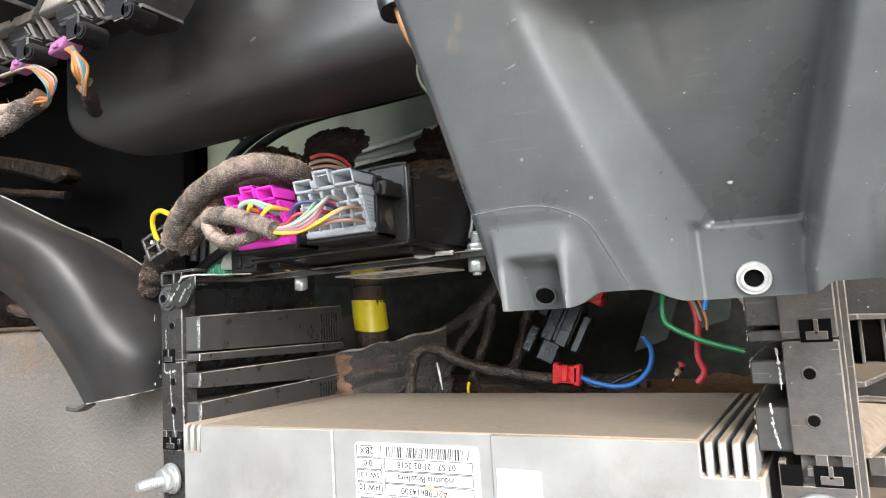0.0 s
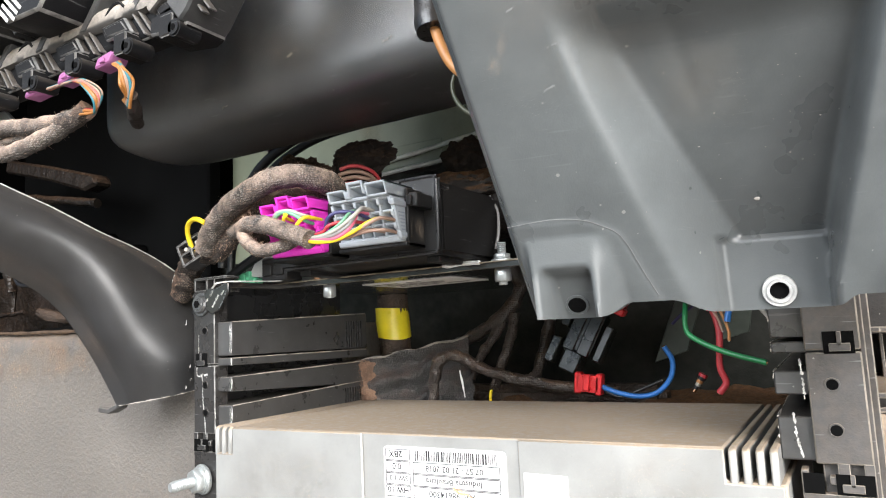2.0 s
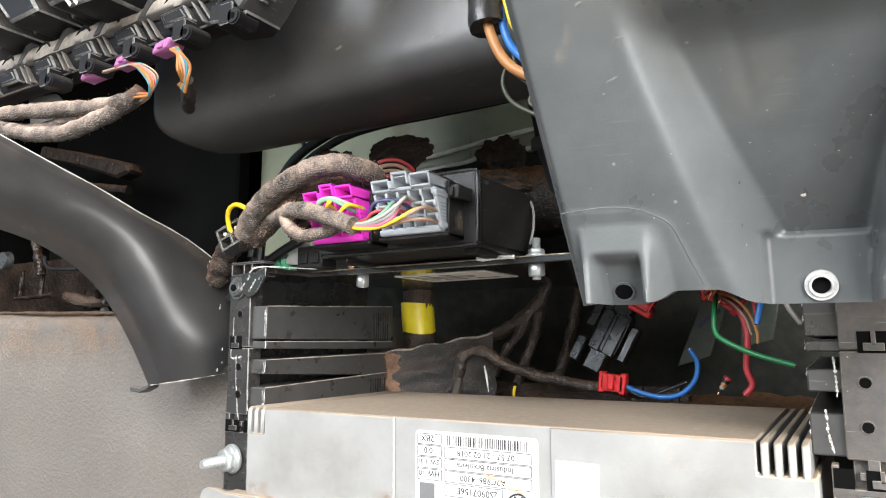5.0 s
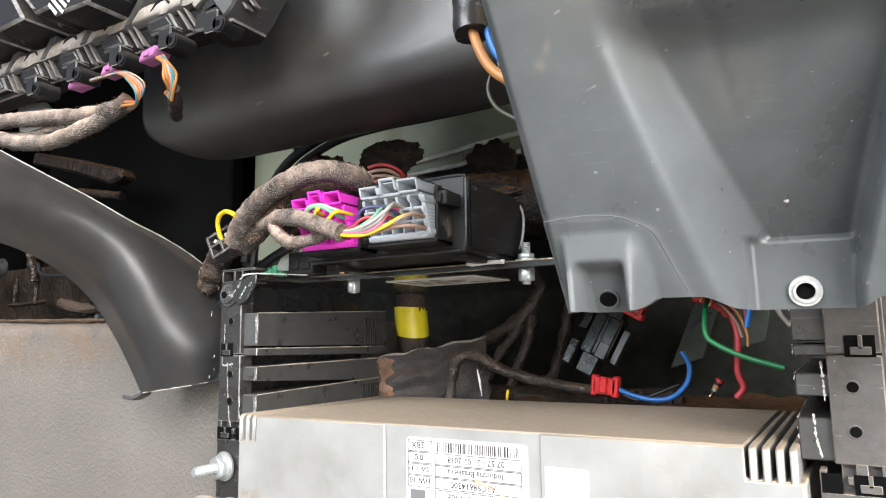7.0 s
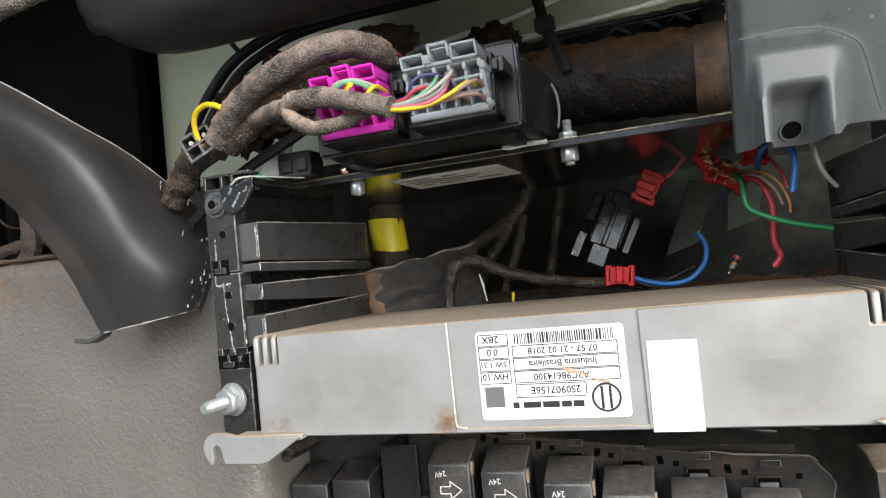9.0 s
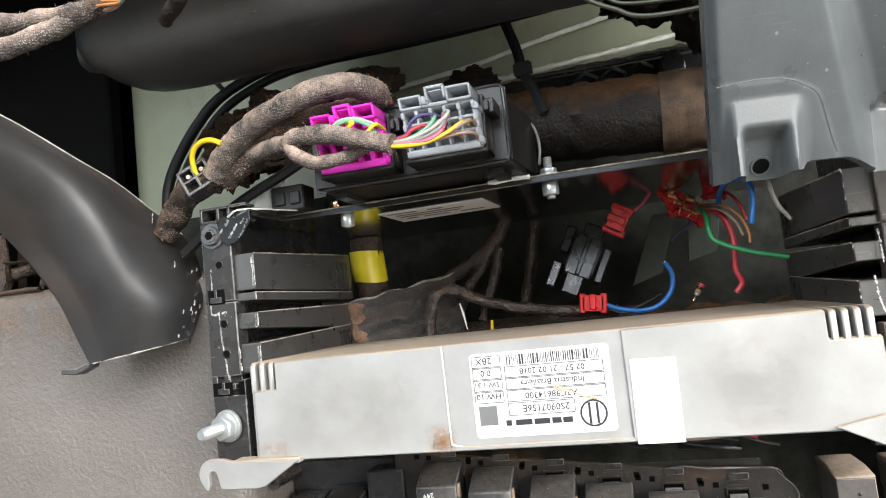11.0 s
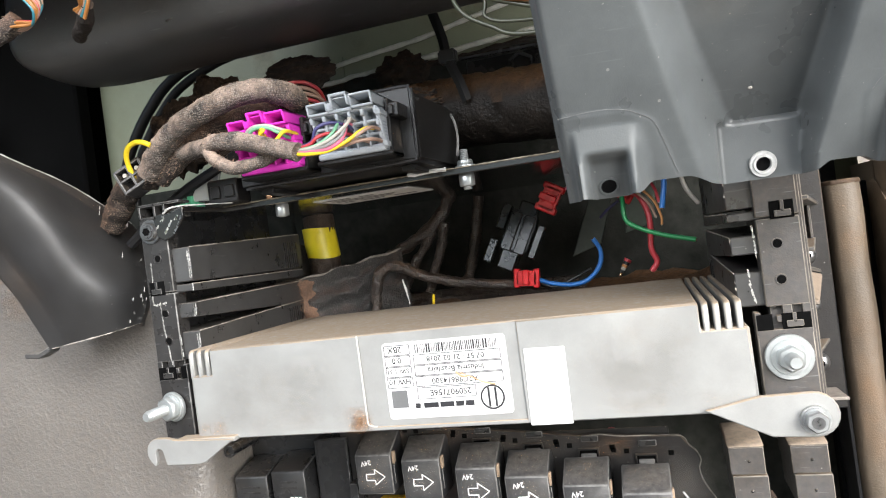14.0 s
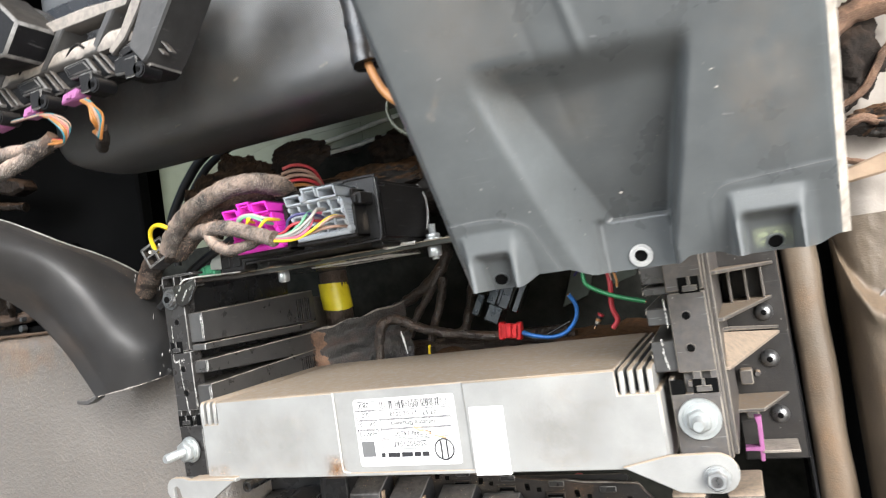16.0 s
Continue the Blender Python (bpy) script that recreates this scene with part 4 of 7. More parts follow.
tube(bm, [(-224.6, 277.6, 449.5), (-224.4, 277.5, 430), (-224.2, 277.5, 404), (-223, 277.5, 400.4), (-219, 277.6, 399.6)], 0.55, 6, 6)
part("bare_edge", bm, "chalk", ecu, "pale line along the recess's left edge")
for x0, x1, z0, z1 in ((-238, -220, 396, 412), (-234, -222, 397, 406), (-333, -312, 397, 408)):
    o = bmesh.new()
    o.faces.new([o.verts.new(p) for p in ((x0, 277.15, z0), (x1, 277.15, z0), (x1, 277.15, z1), (x0, 277.15, z1))])
    part("stain", merge(B(), o), "film_orange", ecu, "orange rust stain at the lower edge")

# Left grime film also darkens that half, where less light falls.
for x0, x1, z0, z1, mat, label in ((-326, -228, 399, 446, "film_grime", "grey grime and toning film on the face"), (-270, -246, 406, 444, "film_pale", "pale wiped smear"), (-320, -224, 398, 412, "film_tan", "brown dirt along the lower edge"), (-240, -222, 397.6, 410, "film_rust", "rust bloom at the corner"),
                                   (-112, -50, 399, 448, "film_grime", "grey grime and toning film on the face"), (-90, -48, 425, 449, "film_tan", "brown dirt below the fins"), (-112, -30, 398, 410, "film_tan", "brown dirt along the lower edge")):
    o = bmesh.new()
    o.faces.new([o.verts.new(p) for p in ((x0, 277.2, z0), (x1, 277.2, z0), (x1, 277.2, z1), (x0, 277.2, z1))])
    part("stain", merge(B(), o), mat, ecu, label)

# ---- side brackets ----
MID = -182.0


def bracket(name, label, flip, worn):
    """A comb of black plastic: a front column with holes, and slats that run back on the inside."""
    s = (lambda a, b: (2 * MID - b, 2 * MID - a)) if flip else (lambda a, b: (a, b))
    br = thing(name, label, "bracket", (2 * MID + 356 if flip else -356, 360, 397))
    back = 432
    bm = B()
    x0, x1 = s(-365, -346)
    for z0, z1 in ((486, 532), (443.5, 485.2)):
        part("column", box(B(), x0, x1, 289, 300, z0, z1, 0.6), worn, br)
    part("lower_column", box(B(), *s(-364, -348), 293, 300, 398, 446, 0.5), worn, br)
    part("side_web", box(B(), *s(-366.5, -364.5), 291, back, 398, 541, 0.4), worn, br)
    bm = B()
    for zz0, zz1 in ((539.4, 541), (531, 533)):
        box(bm, *s(-365, -335), 289, 300, zz0, zz1, 0.3)
    for xx in (-365, -354, -347):
        box(bm, *s(xx, xx + 1.6), 289, 300, 531, 541, 0.3)
    part("top_cell", bm, worn, br)
    bm = B()
    inner = -340.5 if flip else -344
    box(bm, *s(-365, inner), 289, 298, 396, 431, 0.6)
    for a, b, z0, z1 in ((-365, inner, 430, 432.5), (-365, -361.5, 432, 444), (-357, -353, 432, 444), (inner - 2.5, inner, 432, 441), (-360, -350, 436, 439)):
        box(bm, *s(a, b), 289, 298, z0, z1, 0.3)
    part("bolt_plate", bm, worn, br)
    for x0, x1, z0, z1 in ((-363, -352.5, 484.5, 493), (-348, -341 if flip else -344.5, 432.5, 440), (-364.5, -352, 432.5, 440)):
        part("slot", box(B(), *s(x0, x1), 288.7, 289.3, z0, z1, 0), "void", br)
    for cx, z0, z1 in ((-358, 484.5, 493), (-357.5, 432.5, 440)):
        bm = B()
        box(bm, *s(cx - 0.8, cx + 0.8), 288.0, 289.2, z0 + 3, z1, 0.2)
        box(bm, *s(cx - 3.6, cx + 3.6), 288.0, 289.2, z0 + 1, z0 + 4, 0.2)
        part("tee", bm, worn, br)
    bm = B()
    box(bm, *s(-362, -360), 300, back, 398, 541, 0.3)
    part("rear_web", bm, "black", br)
    for z0, z1, z2, z3 in ((491, 512, 490, 517), (485, 489.5, 483, 489), (469, 478, 462.5, 480), (444, 460.5, 440, 465)):
        bm = B()
        o = bmesh.new()
        for yy, a, b in ((292, z0, z1), (back, z2, z3)):
            for xx in (-360, -334):
                for z in (a, b):
                    o.verts.new((xx, yy, z))
        bmesh.ops.convex_hull(o, input=o.verts[:])
        if flip:
            for v in o.verts:
                v.co.x = 2 * MID - v.co.x
            bmesh.ops.reverse_faces(o, faces=o.faces[:])
        bmesh.ops.bevel(o, geom=[e for e in o.edges if e.calc_face_angle(0) > 0.6], offset=0.6, segments=1, affect="EDGES")
        merge(bm, o)
        slat = part("slat", bm, "slat", br)
        bm = B()
        xe = 2 * MID + 334 if flip else -334
        tube(bm, [(xe, 293, z1 - 0.1), (xe, 350, z1 + (z3 - z1) * 0.41), (xe, back - 2, z3)], 0.32, 5, 12, 1.2)
        part("dusty_edge", bm, "chafed", slat)
        part("chalk_scrape", broken_line(B(), [(xe, 291.6, z0 + 0.5), (xe, 291.5, (z0 + z1) / 2), (xe, 291.6, z1 - 0.3)], 0.22, int(z0), 0.85 if flip else 0.5), "chafed" if flip else "chalk", slat)
    for x, z in ((-354.5, 507), (-354.2, 473), (-354, 456)):
        cx = 2 * MID - x if flip else x
        part("hole", rod(B(), (cx, 288.95, z), (cx, 288.7, z), 2.2, None, 18), "void", br)
        part("hole_rim", ring(B(), (cx, 288.9, z), (cx, 288.5, z), 2.7, 2.1, 18), worn, br)
    for zz0, zz1, yy in ((491, 511, 405), (444, 461, 402)):
        for i in range(7):
            part("fine_rib", box(B(), *s(-334.2, -333.6), yy + i * 3, yy + i * 3 + 1.5, zz0, zz1, 0), "black", br)
    return br


left = bracket("left_bracket", "black plastic slotted bracket with chalk marks and a zinc stud nut", False, "black_worn")
right = bracket("right_bracket", "worn grey-black plastic slotted bracket with dusty edges", True, "grey_worn")
bm = B()
for n, pts in enumerate(([(-360, 288.85, 505), (-360.5, 288.85, 490)], [(-357, 288.85, 480), (-356.5, 288.85, 466), (-355, 288.85, 452), (-353.6, 288.85, 441)], [(-362, 288.85, 484), (-361, 288.85, 479), (-352, 288.85, 479.5)], [(-345.6, 288.9, 459), (-345.2, 288.9, 446)])):
    broken_line(bm, pts, 0.42, n)
part("scuff_mark", bm, "chalk", left, "pale scuff marks down the front")
for n, (x, z0, z1) in enumerate(((-335.4, 493, 510), (-335.4, 470, 477), (-335.6, 446, 459))):
    part("end_scuff", broken_line(B(), [(x, 291.8, z0), (x + 0.3, 291.8, (z0 + z1) / 2), (x, 291.8, z1)], 0.45, n + 9), "chalk", left)
for n, pts in enumerate(([(-20, 288.8, 483), (-19.6, 288.8, 474), (-19.8, 288.8, 468)], [(-24, 288.8, 463), (-23.4, 288.8, 452), (-22, 288.8, 446)])):
    part("scuff_mark", broken_line(B(), pts, 0.5, n + 20, 0.35), "chalk", right)


def stud_nut(x, z, y_face, tip, dx, dz, label, mat, washer, flat):
    """A stud with a flange nut; tip: how far the stud stands out, dx and dz: its lean."""
    t = thing("stud_nut", label, "nut", (x, y_face, z), group="stud nuts")
    w = washer
    part("washer", ring(B(), (x, y_face, z), (x + dx * 0.1, y_face - 2.2, z + dz * 0.1), w, 4), mat, t)
    bm = B()
    o = B()
    prism(o, hexagon(0, 0, flat, 0.4), "y", -8.0, -2, 0.9)
    rod(o, (0, -3.4, 0), (0, -1.6, 0), 8.2, 8.8, 24)
    lean = Matrix.Translation((x, y_face, z)) @ Matrix.Rotation(math.atan2(dx, tip), 4, "Z") @ Matrix.Rotation(-math.atan2(dz, tip), 4, "X")
    merge(bm, o, lean)
    part("nut", bm, mat, t)
    bm, o = B(), B()
    thread(o, (0, 0, 0), (0, -tip + 2, 0), 3.5, 1.25)
    rod(o, (0, -tip + 2, 0), (0, -tip, 0), 3.3, 2.5, 16)
    merge(bm, o, lean)
    part("stud", bm, mat, t)
    return t


stud_nut(-356, 416, 289, 22.5, -3.4, -1, "blue zinc plated stud, hex nut and washer on the bracket", "steel_blue", 9.2, 13.4)
stud_nut(-11, 419.5, 289, 17, 0, 0, "bright zinc plated flange nut with a wide washer", "steel_blue", 10.8, 11.4)

# pan head screw and black steel tab at the left bracket's top
t = thing("pan_head_screw", "worn bright star-drive screw clamping a chipped steel tab", "screw", (-357, 287, 524))
bm = B()
rod(bm, (-357, 289, 524), (-357, 287.4, 524), 7.4, 7.4, 28, 0.4)
rod(bm, (-357, 287.6, 524), (-357, 284.6, 524), 6.2, 4.6, 24, 0.8)
part("head", bm, "dark_steel", t)
bm = B()
prism(bm, hexagon(-357, 524, 4.4), "y", 284.2, 284.58, 0)
part("socket", bm, "void", t)

# ---- shelf ----
shelf = thing("steel_shelf", "glossy black painted steel shelf plate, reflective underneath, with chipped front edge", "shelf", (-190, 400, 535))
bm = B()
prism(bm, [(-343, 333), (-300, 330), (-181, 327), (-90, 328), (-22, 329), (-22, 500), (-343, 500)], "z", 533, 537, 0.5)
part("plate", bm, "gloss", shelf)
bm = B()
prism(bm, [(-353, 531), (-331, 536.5), (-331, 530), (-340, 519), (-346, 517), (-351, 520)], "y", 286.8, 288.6, 0.5)
prism(bm, [(-352, 533), (-331, 536.5), (-331, 533), (-350, 530)], "y", 287, 338, 0.4)
part("tab", bm, "gloss", shelf)
part("paint_chip", broken_line(B(), [(-340, 286.7, 519.5), (-335, 286.7, 526), (-332.5, 286.7, 531)], 0.6, 31, 0.55), "dark_steel", shelf, "bare metal showing through chipped paint")
part("paint_chip", broken_line(B(), [(-348, 286.7, 531), (-340, 286.7, 533.6), (-333, 286.7, 535.5)], 0.6, 32, 0.5), "dark_steel", shelf)
bm = B()
tube(bm, [(-345, 286.6, 533.5), (-335, 286.8, 536.6), (-318, 320, 537.2)], 0.45, 5, 8, 0.9)
part("worn_corner", bm, "chalk", shelf, "bright worn corner")
bm = B()
tube(bm, [(-200, 326.6, 537), (-188, 326.4, 537.2), (-176, 326.8, 537)], 1.1, 5, 8, 0.9)
part("chipped_edge", bm, "white_print", shelf, "chipped edge showing bare metal")
part("front_edge_wear", tube(B(), [(-341, 332.6, 536.7), (-320, 330.8, 536.8), (-300, 329.6, 536.8), (-240, 328.2, 536.8), (-181, 326.7, 536.8), (-130, 327.2, 536.8), (-90, 327.7, 536.8), (-24, 328.7, 536.8)], 0.45, 5, 30, 1.0), "worn_edge", shelf, "worn bare front edge")
part("lower_edge_wear", tube(B(), [(-300, 329.7, 533.3), (-240, 328.3, 533.3), (-181, 326.8, 533.3)], 0.22, 5, 30, 1.2), "worn_edge", shelf)
for n, (x, z) in enumerate(((-347, 529), (-342, 526), (-345, 522), (-337, 529), (-351, 525))):
    part("paint_chip", broken_line(B(), [(x, 286.7, z), (x + 1.2, 286.7, z + 1), (x + 2, 286.7, z + 2.4)], 0.45, 50 + n, 0.45), "chalk", shelf)
sl = part("type_label", prism(B(), [(-279, 355), (-210, 353), (-207, 399), (-278, 404)], "z", 532.5, 532.9, 0), "label", shelf, "white printed sticker on the underside")
bm = B()
random.seed(8)
for row, (y, xs) in enumerate(((362, ((-275, -255), (-248, -238))), (371, ((-272, -226),)), (379, ((-272, -230),)), (388, ((-270, -262), (-258, -240), (-232, -216))))):
    for a, b in xs:
        box(bm, a, b, y - 1.6, y + 1.6, 532.3, 532.6, 0)
part("print_bar", bm, "ink_grey", sl)
bolt = thing("shelf_bolt", "zinc plated bolt with nuts above and below the shelf edge", "bolt", (-166, 335, 520))
bm = B()
thread(bm, (-166, 335, 524), (-166, 335, 548), 2.6, 1.1)
part("shank", bm, "steel_blue", bolt)
for z0, z1 in ((538.4, 541.6), (526, 533)):
    bm = B()
    prism(bm, hexagon(-166, 335, 8.6, 0.2), "z", z0, z1, 0.6)
    part("nut", bm, "steel_blue", bolt)
bm = B()
ring(bm, (-166, 335, 537), (-166, 335, 538.4), 6.2, 2.6)
part("washer", bm, "steel_blue", bolt)
bm = B()
prism(bm, hexagon(-293, 338, 8, 0.25), "z", 525.5, 533, 0.6)
rod(bm, (-293, 338, 525), (-293, 338, 526), 2.6, None, 14)
solid("shelf_nut", bm, "steel_blue", "zinc plated hex nut under the black shelf", "nut")
bm = B()
prism(bm, hexagon(-297, 332, 6, 0.2), "z", 537, 541.5, 0.4)
solid("rusty_nut", bm, "copper", "small coppery nut on the shelf edge", "nut")


# ---- module on the shelf ----
mod = thing("electronic_module", "black plastic electronic module with two plugged connectors on the shelf", "electronic module", (-240, 320, 538))
bm = B()
o = bmesh.new()
for x, y, z in ((-289, 293, 540), (-289, 293, 579), (-180, 293, 540), (-180, 293, 579), (-291, 352, 538), (-291, 352, 577), (-173, 352, 538), (-173, 352, 577)):
    o.verts.new((x, y, z))
bmesh.ops.convex_hull(o, input=o.verts[:])
bmesh.ops.bevel(o, geom=o.edges[:], offset=2.5, segments=3, affect="EDGES")
merge(bm, o)
part("case", bm, "case_black", mod)
bm = B()
box(bm, -291, -179, 289.5, 294.5, 539.4, 582, 2.2, 3)
part("front_lid", bm, "case_black", mod)
# raised rim round the lid
bm = B()
tube(bm, [(-216, 289.3, 581.0), (-200, 289.3, 581.0), (-184, 289.3, 581.0), (-180.6, 289.3, 579.4), (-180.0, 289.3, 575), (-180.0, 289.3, 560), (-180.2, 289.3, 546), (-181.2, 289.3, 541.6), (-186, 289.3, 540.3), (-230, 289.3, 540.1), (-285, 289.3, 540.2)], 0.75, 6, 8)
part("lid_rim", bm, "lid_edge", mod)
for x0, x1, z in ((-222, -202, 580.2), (-255, -236, 579.6), (-228, -205, 541.0)):
    part("lid_clip", box(B(), x0, x1, 288.4, 290, z - 0.9, z + 0.9, 0.3), "case_black", mod)
for x in (-280, -190):
    part("foot", box(B(), x - 4, x + 4, 300, 345, 536.6, 541, 0.5), "case_black", mod)


def socket_shroud(x0, x1, z0, z1):
    """The black collar of the module that a connector is pushed into."""
    bm = B()
    for a, b, c, d, y in ((x0, x1, z0, z0 + 2.2, 272), (x0, x0 + 2, z0, z1, 276), (x1 - 2, x1, z0, z1, 274), (x0, x1, z1 - 1.6, z1, 282)):
        box(bm, a, b, y, 290.5, c, d, 0.5)
    shroud = part("socket", bm, "case_black", mod)
    bm = B()
    box(bm, x1 - 0.4, x1 + 5, 275, 290.5, z1 - 10, z1 - 2.5, 0.6)
    box(bm, x1 - 0.4, x1 + 2.5, 273, 277, z1 - 9, z1 - 4, 0.4)
    part("latch_block", bm, "case_black", shroud)
    part("dust", sheet(B(), [[(x1 + 0.1, 276 + i * 1.2, z0 + 3 + j * 1.6) for i in range(11)] for j in range(9)]), "film_dust", shroud, "tan dust on the side", angle=80)


socket_shroud(-231.5, -188.0, 543.2, 573)
socket_shroud(-279, -238.0, 542.6, 572)


def lean_back(bm, z0):
    """Shear a connector's face so that its top stands nearer than its foot."""
    for v in bm.verts:
        k = min(1.0, max(0.0, (288 - v.co.y) / 16))
        v.co.y -= 0.36 * (v.co.z - z0) * k
    return bm


def window_frame_of(bm, x0, x1, z0, z1, y0, y1, w=1.1):
    """A square tube, open to the front, closed behind."""
    for q in ((x0, x0 + w, z0, z1), (x1 - w, x1, z0, z1), (x0, x1, z0, z0 + w), (x0, x1, z1 - w, z1)):
        box(bm, q[0], q[1], y0, y1, q[2], q[3], 0.22)
    box(bm, x0, x1, y1 - 3, y1, z0, z1, 0)
    return bm


def multi_connector(name, label, x0, x1, z0, mat, cols, lock):
    """A wire connector: rows of open cells, above them two keyed windows and a latch, and a sliding lock at the side."""
    t = thing(name, label, "connector", ((x0 + x1) / 2, 275, z0))
    w, zc, zt = (x1 - x0) / cols, z0 + 20.5, z0 + 27
    L = lambda bm: lean_back(bm, z0)
    cells = part("cell_block", L(box(B(), x0 + 0.6, x1 - 0.6, 279, 288, z0, zc, 0.3)), mat, t)
    for i in range(cols + 1):
        x = x0 + i * w
        part("divider", L(box(B(), x - 0.6, x + 0.6, 270.5, 281, z0, zc, 0.2)), mat, cells)
        for z in (z0 + 6.2, z0 + 12.6, z0 + 18.4):
            part("tooth", L(box(B(), x - 0.9, x + 0.9, 269.4, 273, z - 1.5, z + 1.5, 0.25)), mat, cells)
    for z in (z0 + 1.6, z0 + 7.6, z0 + 13.9, zc):
        part("cell_shelf", L(box(B(), x0 - 0.5, x1 + 0.5, 271.2, 281, z - 0.6, z + 0.6, 0.2)), mat, cells)
    part("base_bar", L(box(B(), x0 - 1.5, x1 + 0.5, 269.5, 286, z0 - 1.4, z0 + 1.4, 0.4)), mat, t)
    n = x0 + 0.31 * (x1 - x0), x0 + 0.66 * (x1 - x0)
    part("key_window", L(window_frame_of(B(), x0 - 0.6, n[0], zc, zt - 0.4, 268.5, 286)), mat, t)
    part("key_window", L(window_frame_of(B(), n[1], x1 + 0.3, zc + 0.6, zt + 1.0, 268.5, 286)), mat, t)
    bm = B()
    box(bm, n[0] - 0.2, n[1] + 0.3, 269, 286, zc, zc + 1.5, 0.2)
    box(bm, n[0] + 2.6, n[0] + 3.9, 267, 286, zc + 2.4, zt + 2.0, 0.25)
    box(bm, n[1] - 1.2, n[1], 267, 286, zc + 2.4, zt + 2.0, 0.25)
    box(bm, n[0] + 2.6, n[1], 267, 273, zt + 0.9, zt + 2.2, 0.25)
    box(bm, n[0] - 0.2, n[0] + 3.4, 268, 276, zc + 1.2, zt - 1.6, 0.3)
    prism(bm, [(267.6, zt - 0.4), (269, zt + 0.6), (284, zc + 2), (284, zc + 0.6)], "x", n[0] + 4.4, n[1] - 1.6, 0.2)
    part("latch", L(bm), mat, t)
    side = part("side_lock", L(box(B(), x1 + 0.4, x1 + (1.6 if lock else 1.8), 270.4, 283, z0 - 0.4, zc - (0.4 if lock else 4.5), 0.5)), mat, t)
    bm = B()
    for z in (z0 + 0.4, zc - 4.4) if lock else (z0 + 3, z0 + 8, z0 + 12.5):
        box(bm, x1 - 0.2, x1 + 2.6, 269.4, 281, z, z + 2.8, 0.35)
    part("lock_tab", L(bm), mat, side)
    if lock:
        bm = B()
        for k in range(6):
            box(bm, x1 + 1.5, x1 + 1.75, 272.5, 279 if k % 2 else 276.5, z0 + 4.2 + k * 1.7, z0 + 4.9 + k * 1.7, 0)
        part("embossed_bar", L(bm), "grey_dim", side, "unreadable embossed marks")
    return t


grey_plug = multi_connector("grey_connector", "blue-grey plastic multi-pin connector with coloured wires", -227.5, -191.5, 547, "grey_conn", 5, True)
pink_plug = multi_connector("pink_connector", "bright magenta plastic multi-pin connector, plugged into the black module", -275.5, -241.5, 546.2, "pink", 5, False)

# the wrapped bundle from the pink to the grey connector
loop = thing("wire_bundle", "thin wire bundle in dusty brown cloth tape, looped before the connectors", "wire bundle", (-265, 262, 548))
TAIL = [(-249, 265, 554), (-255, 259, 550), (-264, 256, 547.4), (-273, 256, 548), (-282, 257.5, 552.5), (-288, 259, 558), (-288.5, 259, 563), (-283, 258, 565)]
LEAD = [(-288, 260, 562.5), (-283, 258, 563.5), (-271, 254, 562), (-260, 251.5, 559), (-250, 250, 555.8), (-239, 248.5, 551.8), (-229, 247, 548.2)]
bm = B()
tube(bm, TAIL, 3.5, 16, 14, 0.22, 0.01)
tube(bm, LEAD, 4.8, 20, 16, 0.16, 0.01)
part("tape", bm, "cloth", loop)
part("fuzz", fuzz(B(), TAIL, 3.8, 700, 3, 2.0), "cloth_fuzz", loop, "loose brown fibres")
part("fuzz", fuzz(B(), LEAD, 4.8, 700, 4, 1.6), "cloth_fuzz", loop, "loose brown fibres")
FAN = (("w_violet", [(-222.5, 250, 552.5), (-219, 248.5, 557.5), (-214.5, 249, 560), (-209, 252, 560.2), (-205.5, 258, 559), (-206, 266, 558)]),
       ("w_red", [(-223, 249.5, 551.5), (-219, 249, 554), (-214.5, 251, 555.4), (-209.5, 258, 556), (-208, 268, 556)]),
       ("w_mint", [(-222, 247.5, 549.5), (-215, 246.5, 551), (-209.5, 247.5, 554.5), (-208, 251, 558.6), (-210, 258, 561.5), (-212, 268, 562)]),
       ("w_white", [(-222, 247, 549), (-211, 245.5, 551), (-203, 247, 556), (-201, 251, 560), (-204, 258, 562.4), (-205, 268, 562.5)]),
       ("w_grey", [(-222, 246.5, 548), (-212, 245, 548.4), (-204.5, 246, 552), (-202.5, 249.5, 557.5), (-205, 256, 561), (-206, 267, 562)]),
       ("w_pinkish", [(-222, 246, 547), (-212, 244.5, 546.5), (-205.2, 246, 549.6), (-203, 249.5, 555), (-205.4, 256, 560), (-206, 266, 560.5)]),
       ("yellow", [(-222, 245.5, 546), (-212, 245, 545.8), (-203, 247.5, 549), (-197, 252.5, 553.8), (-195.5, 260, 556.5), (-195.5, 268, 557)]),
       ("w_brown", [(-222, 247.5, 546), (-209, 248.5, 547.5), (-200, 250, 550.8), (-193, 254, 555), (-191.6, 261, 556), (-192, 269, 556)]),
       ("w_brown", [(-221, 249, 546.2), (-209, 251, 547.5), (-198, 253.5, 549.6), (-192, 259, 550), (-192, 269, 550)]),
       ("w_brown", [(-221, 250, 546.6), (-208, 253, 548.5), (-201, 256, 550.6), (-199.5, 262, 551), (-199.5, 270, 551)]))
for mat, pts in FAN:
    part("wire", tube(B(), [(-231, 248.5 + (pts[0][1] - 248) * 0.5, 549 + (pts[0][2] - 549) * 0.5)] + pts, 0.9, 9, 9), mat, loop)
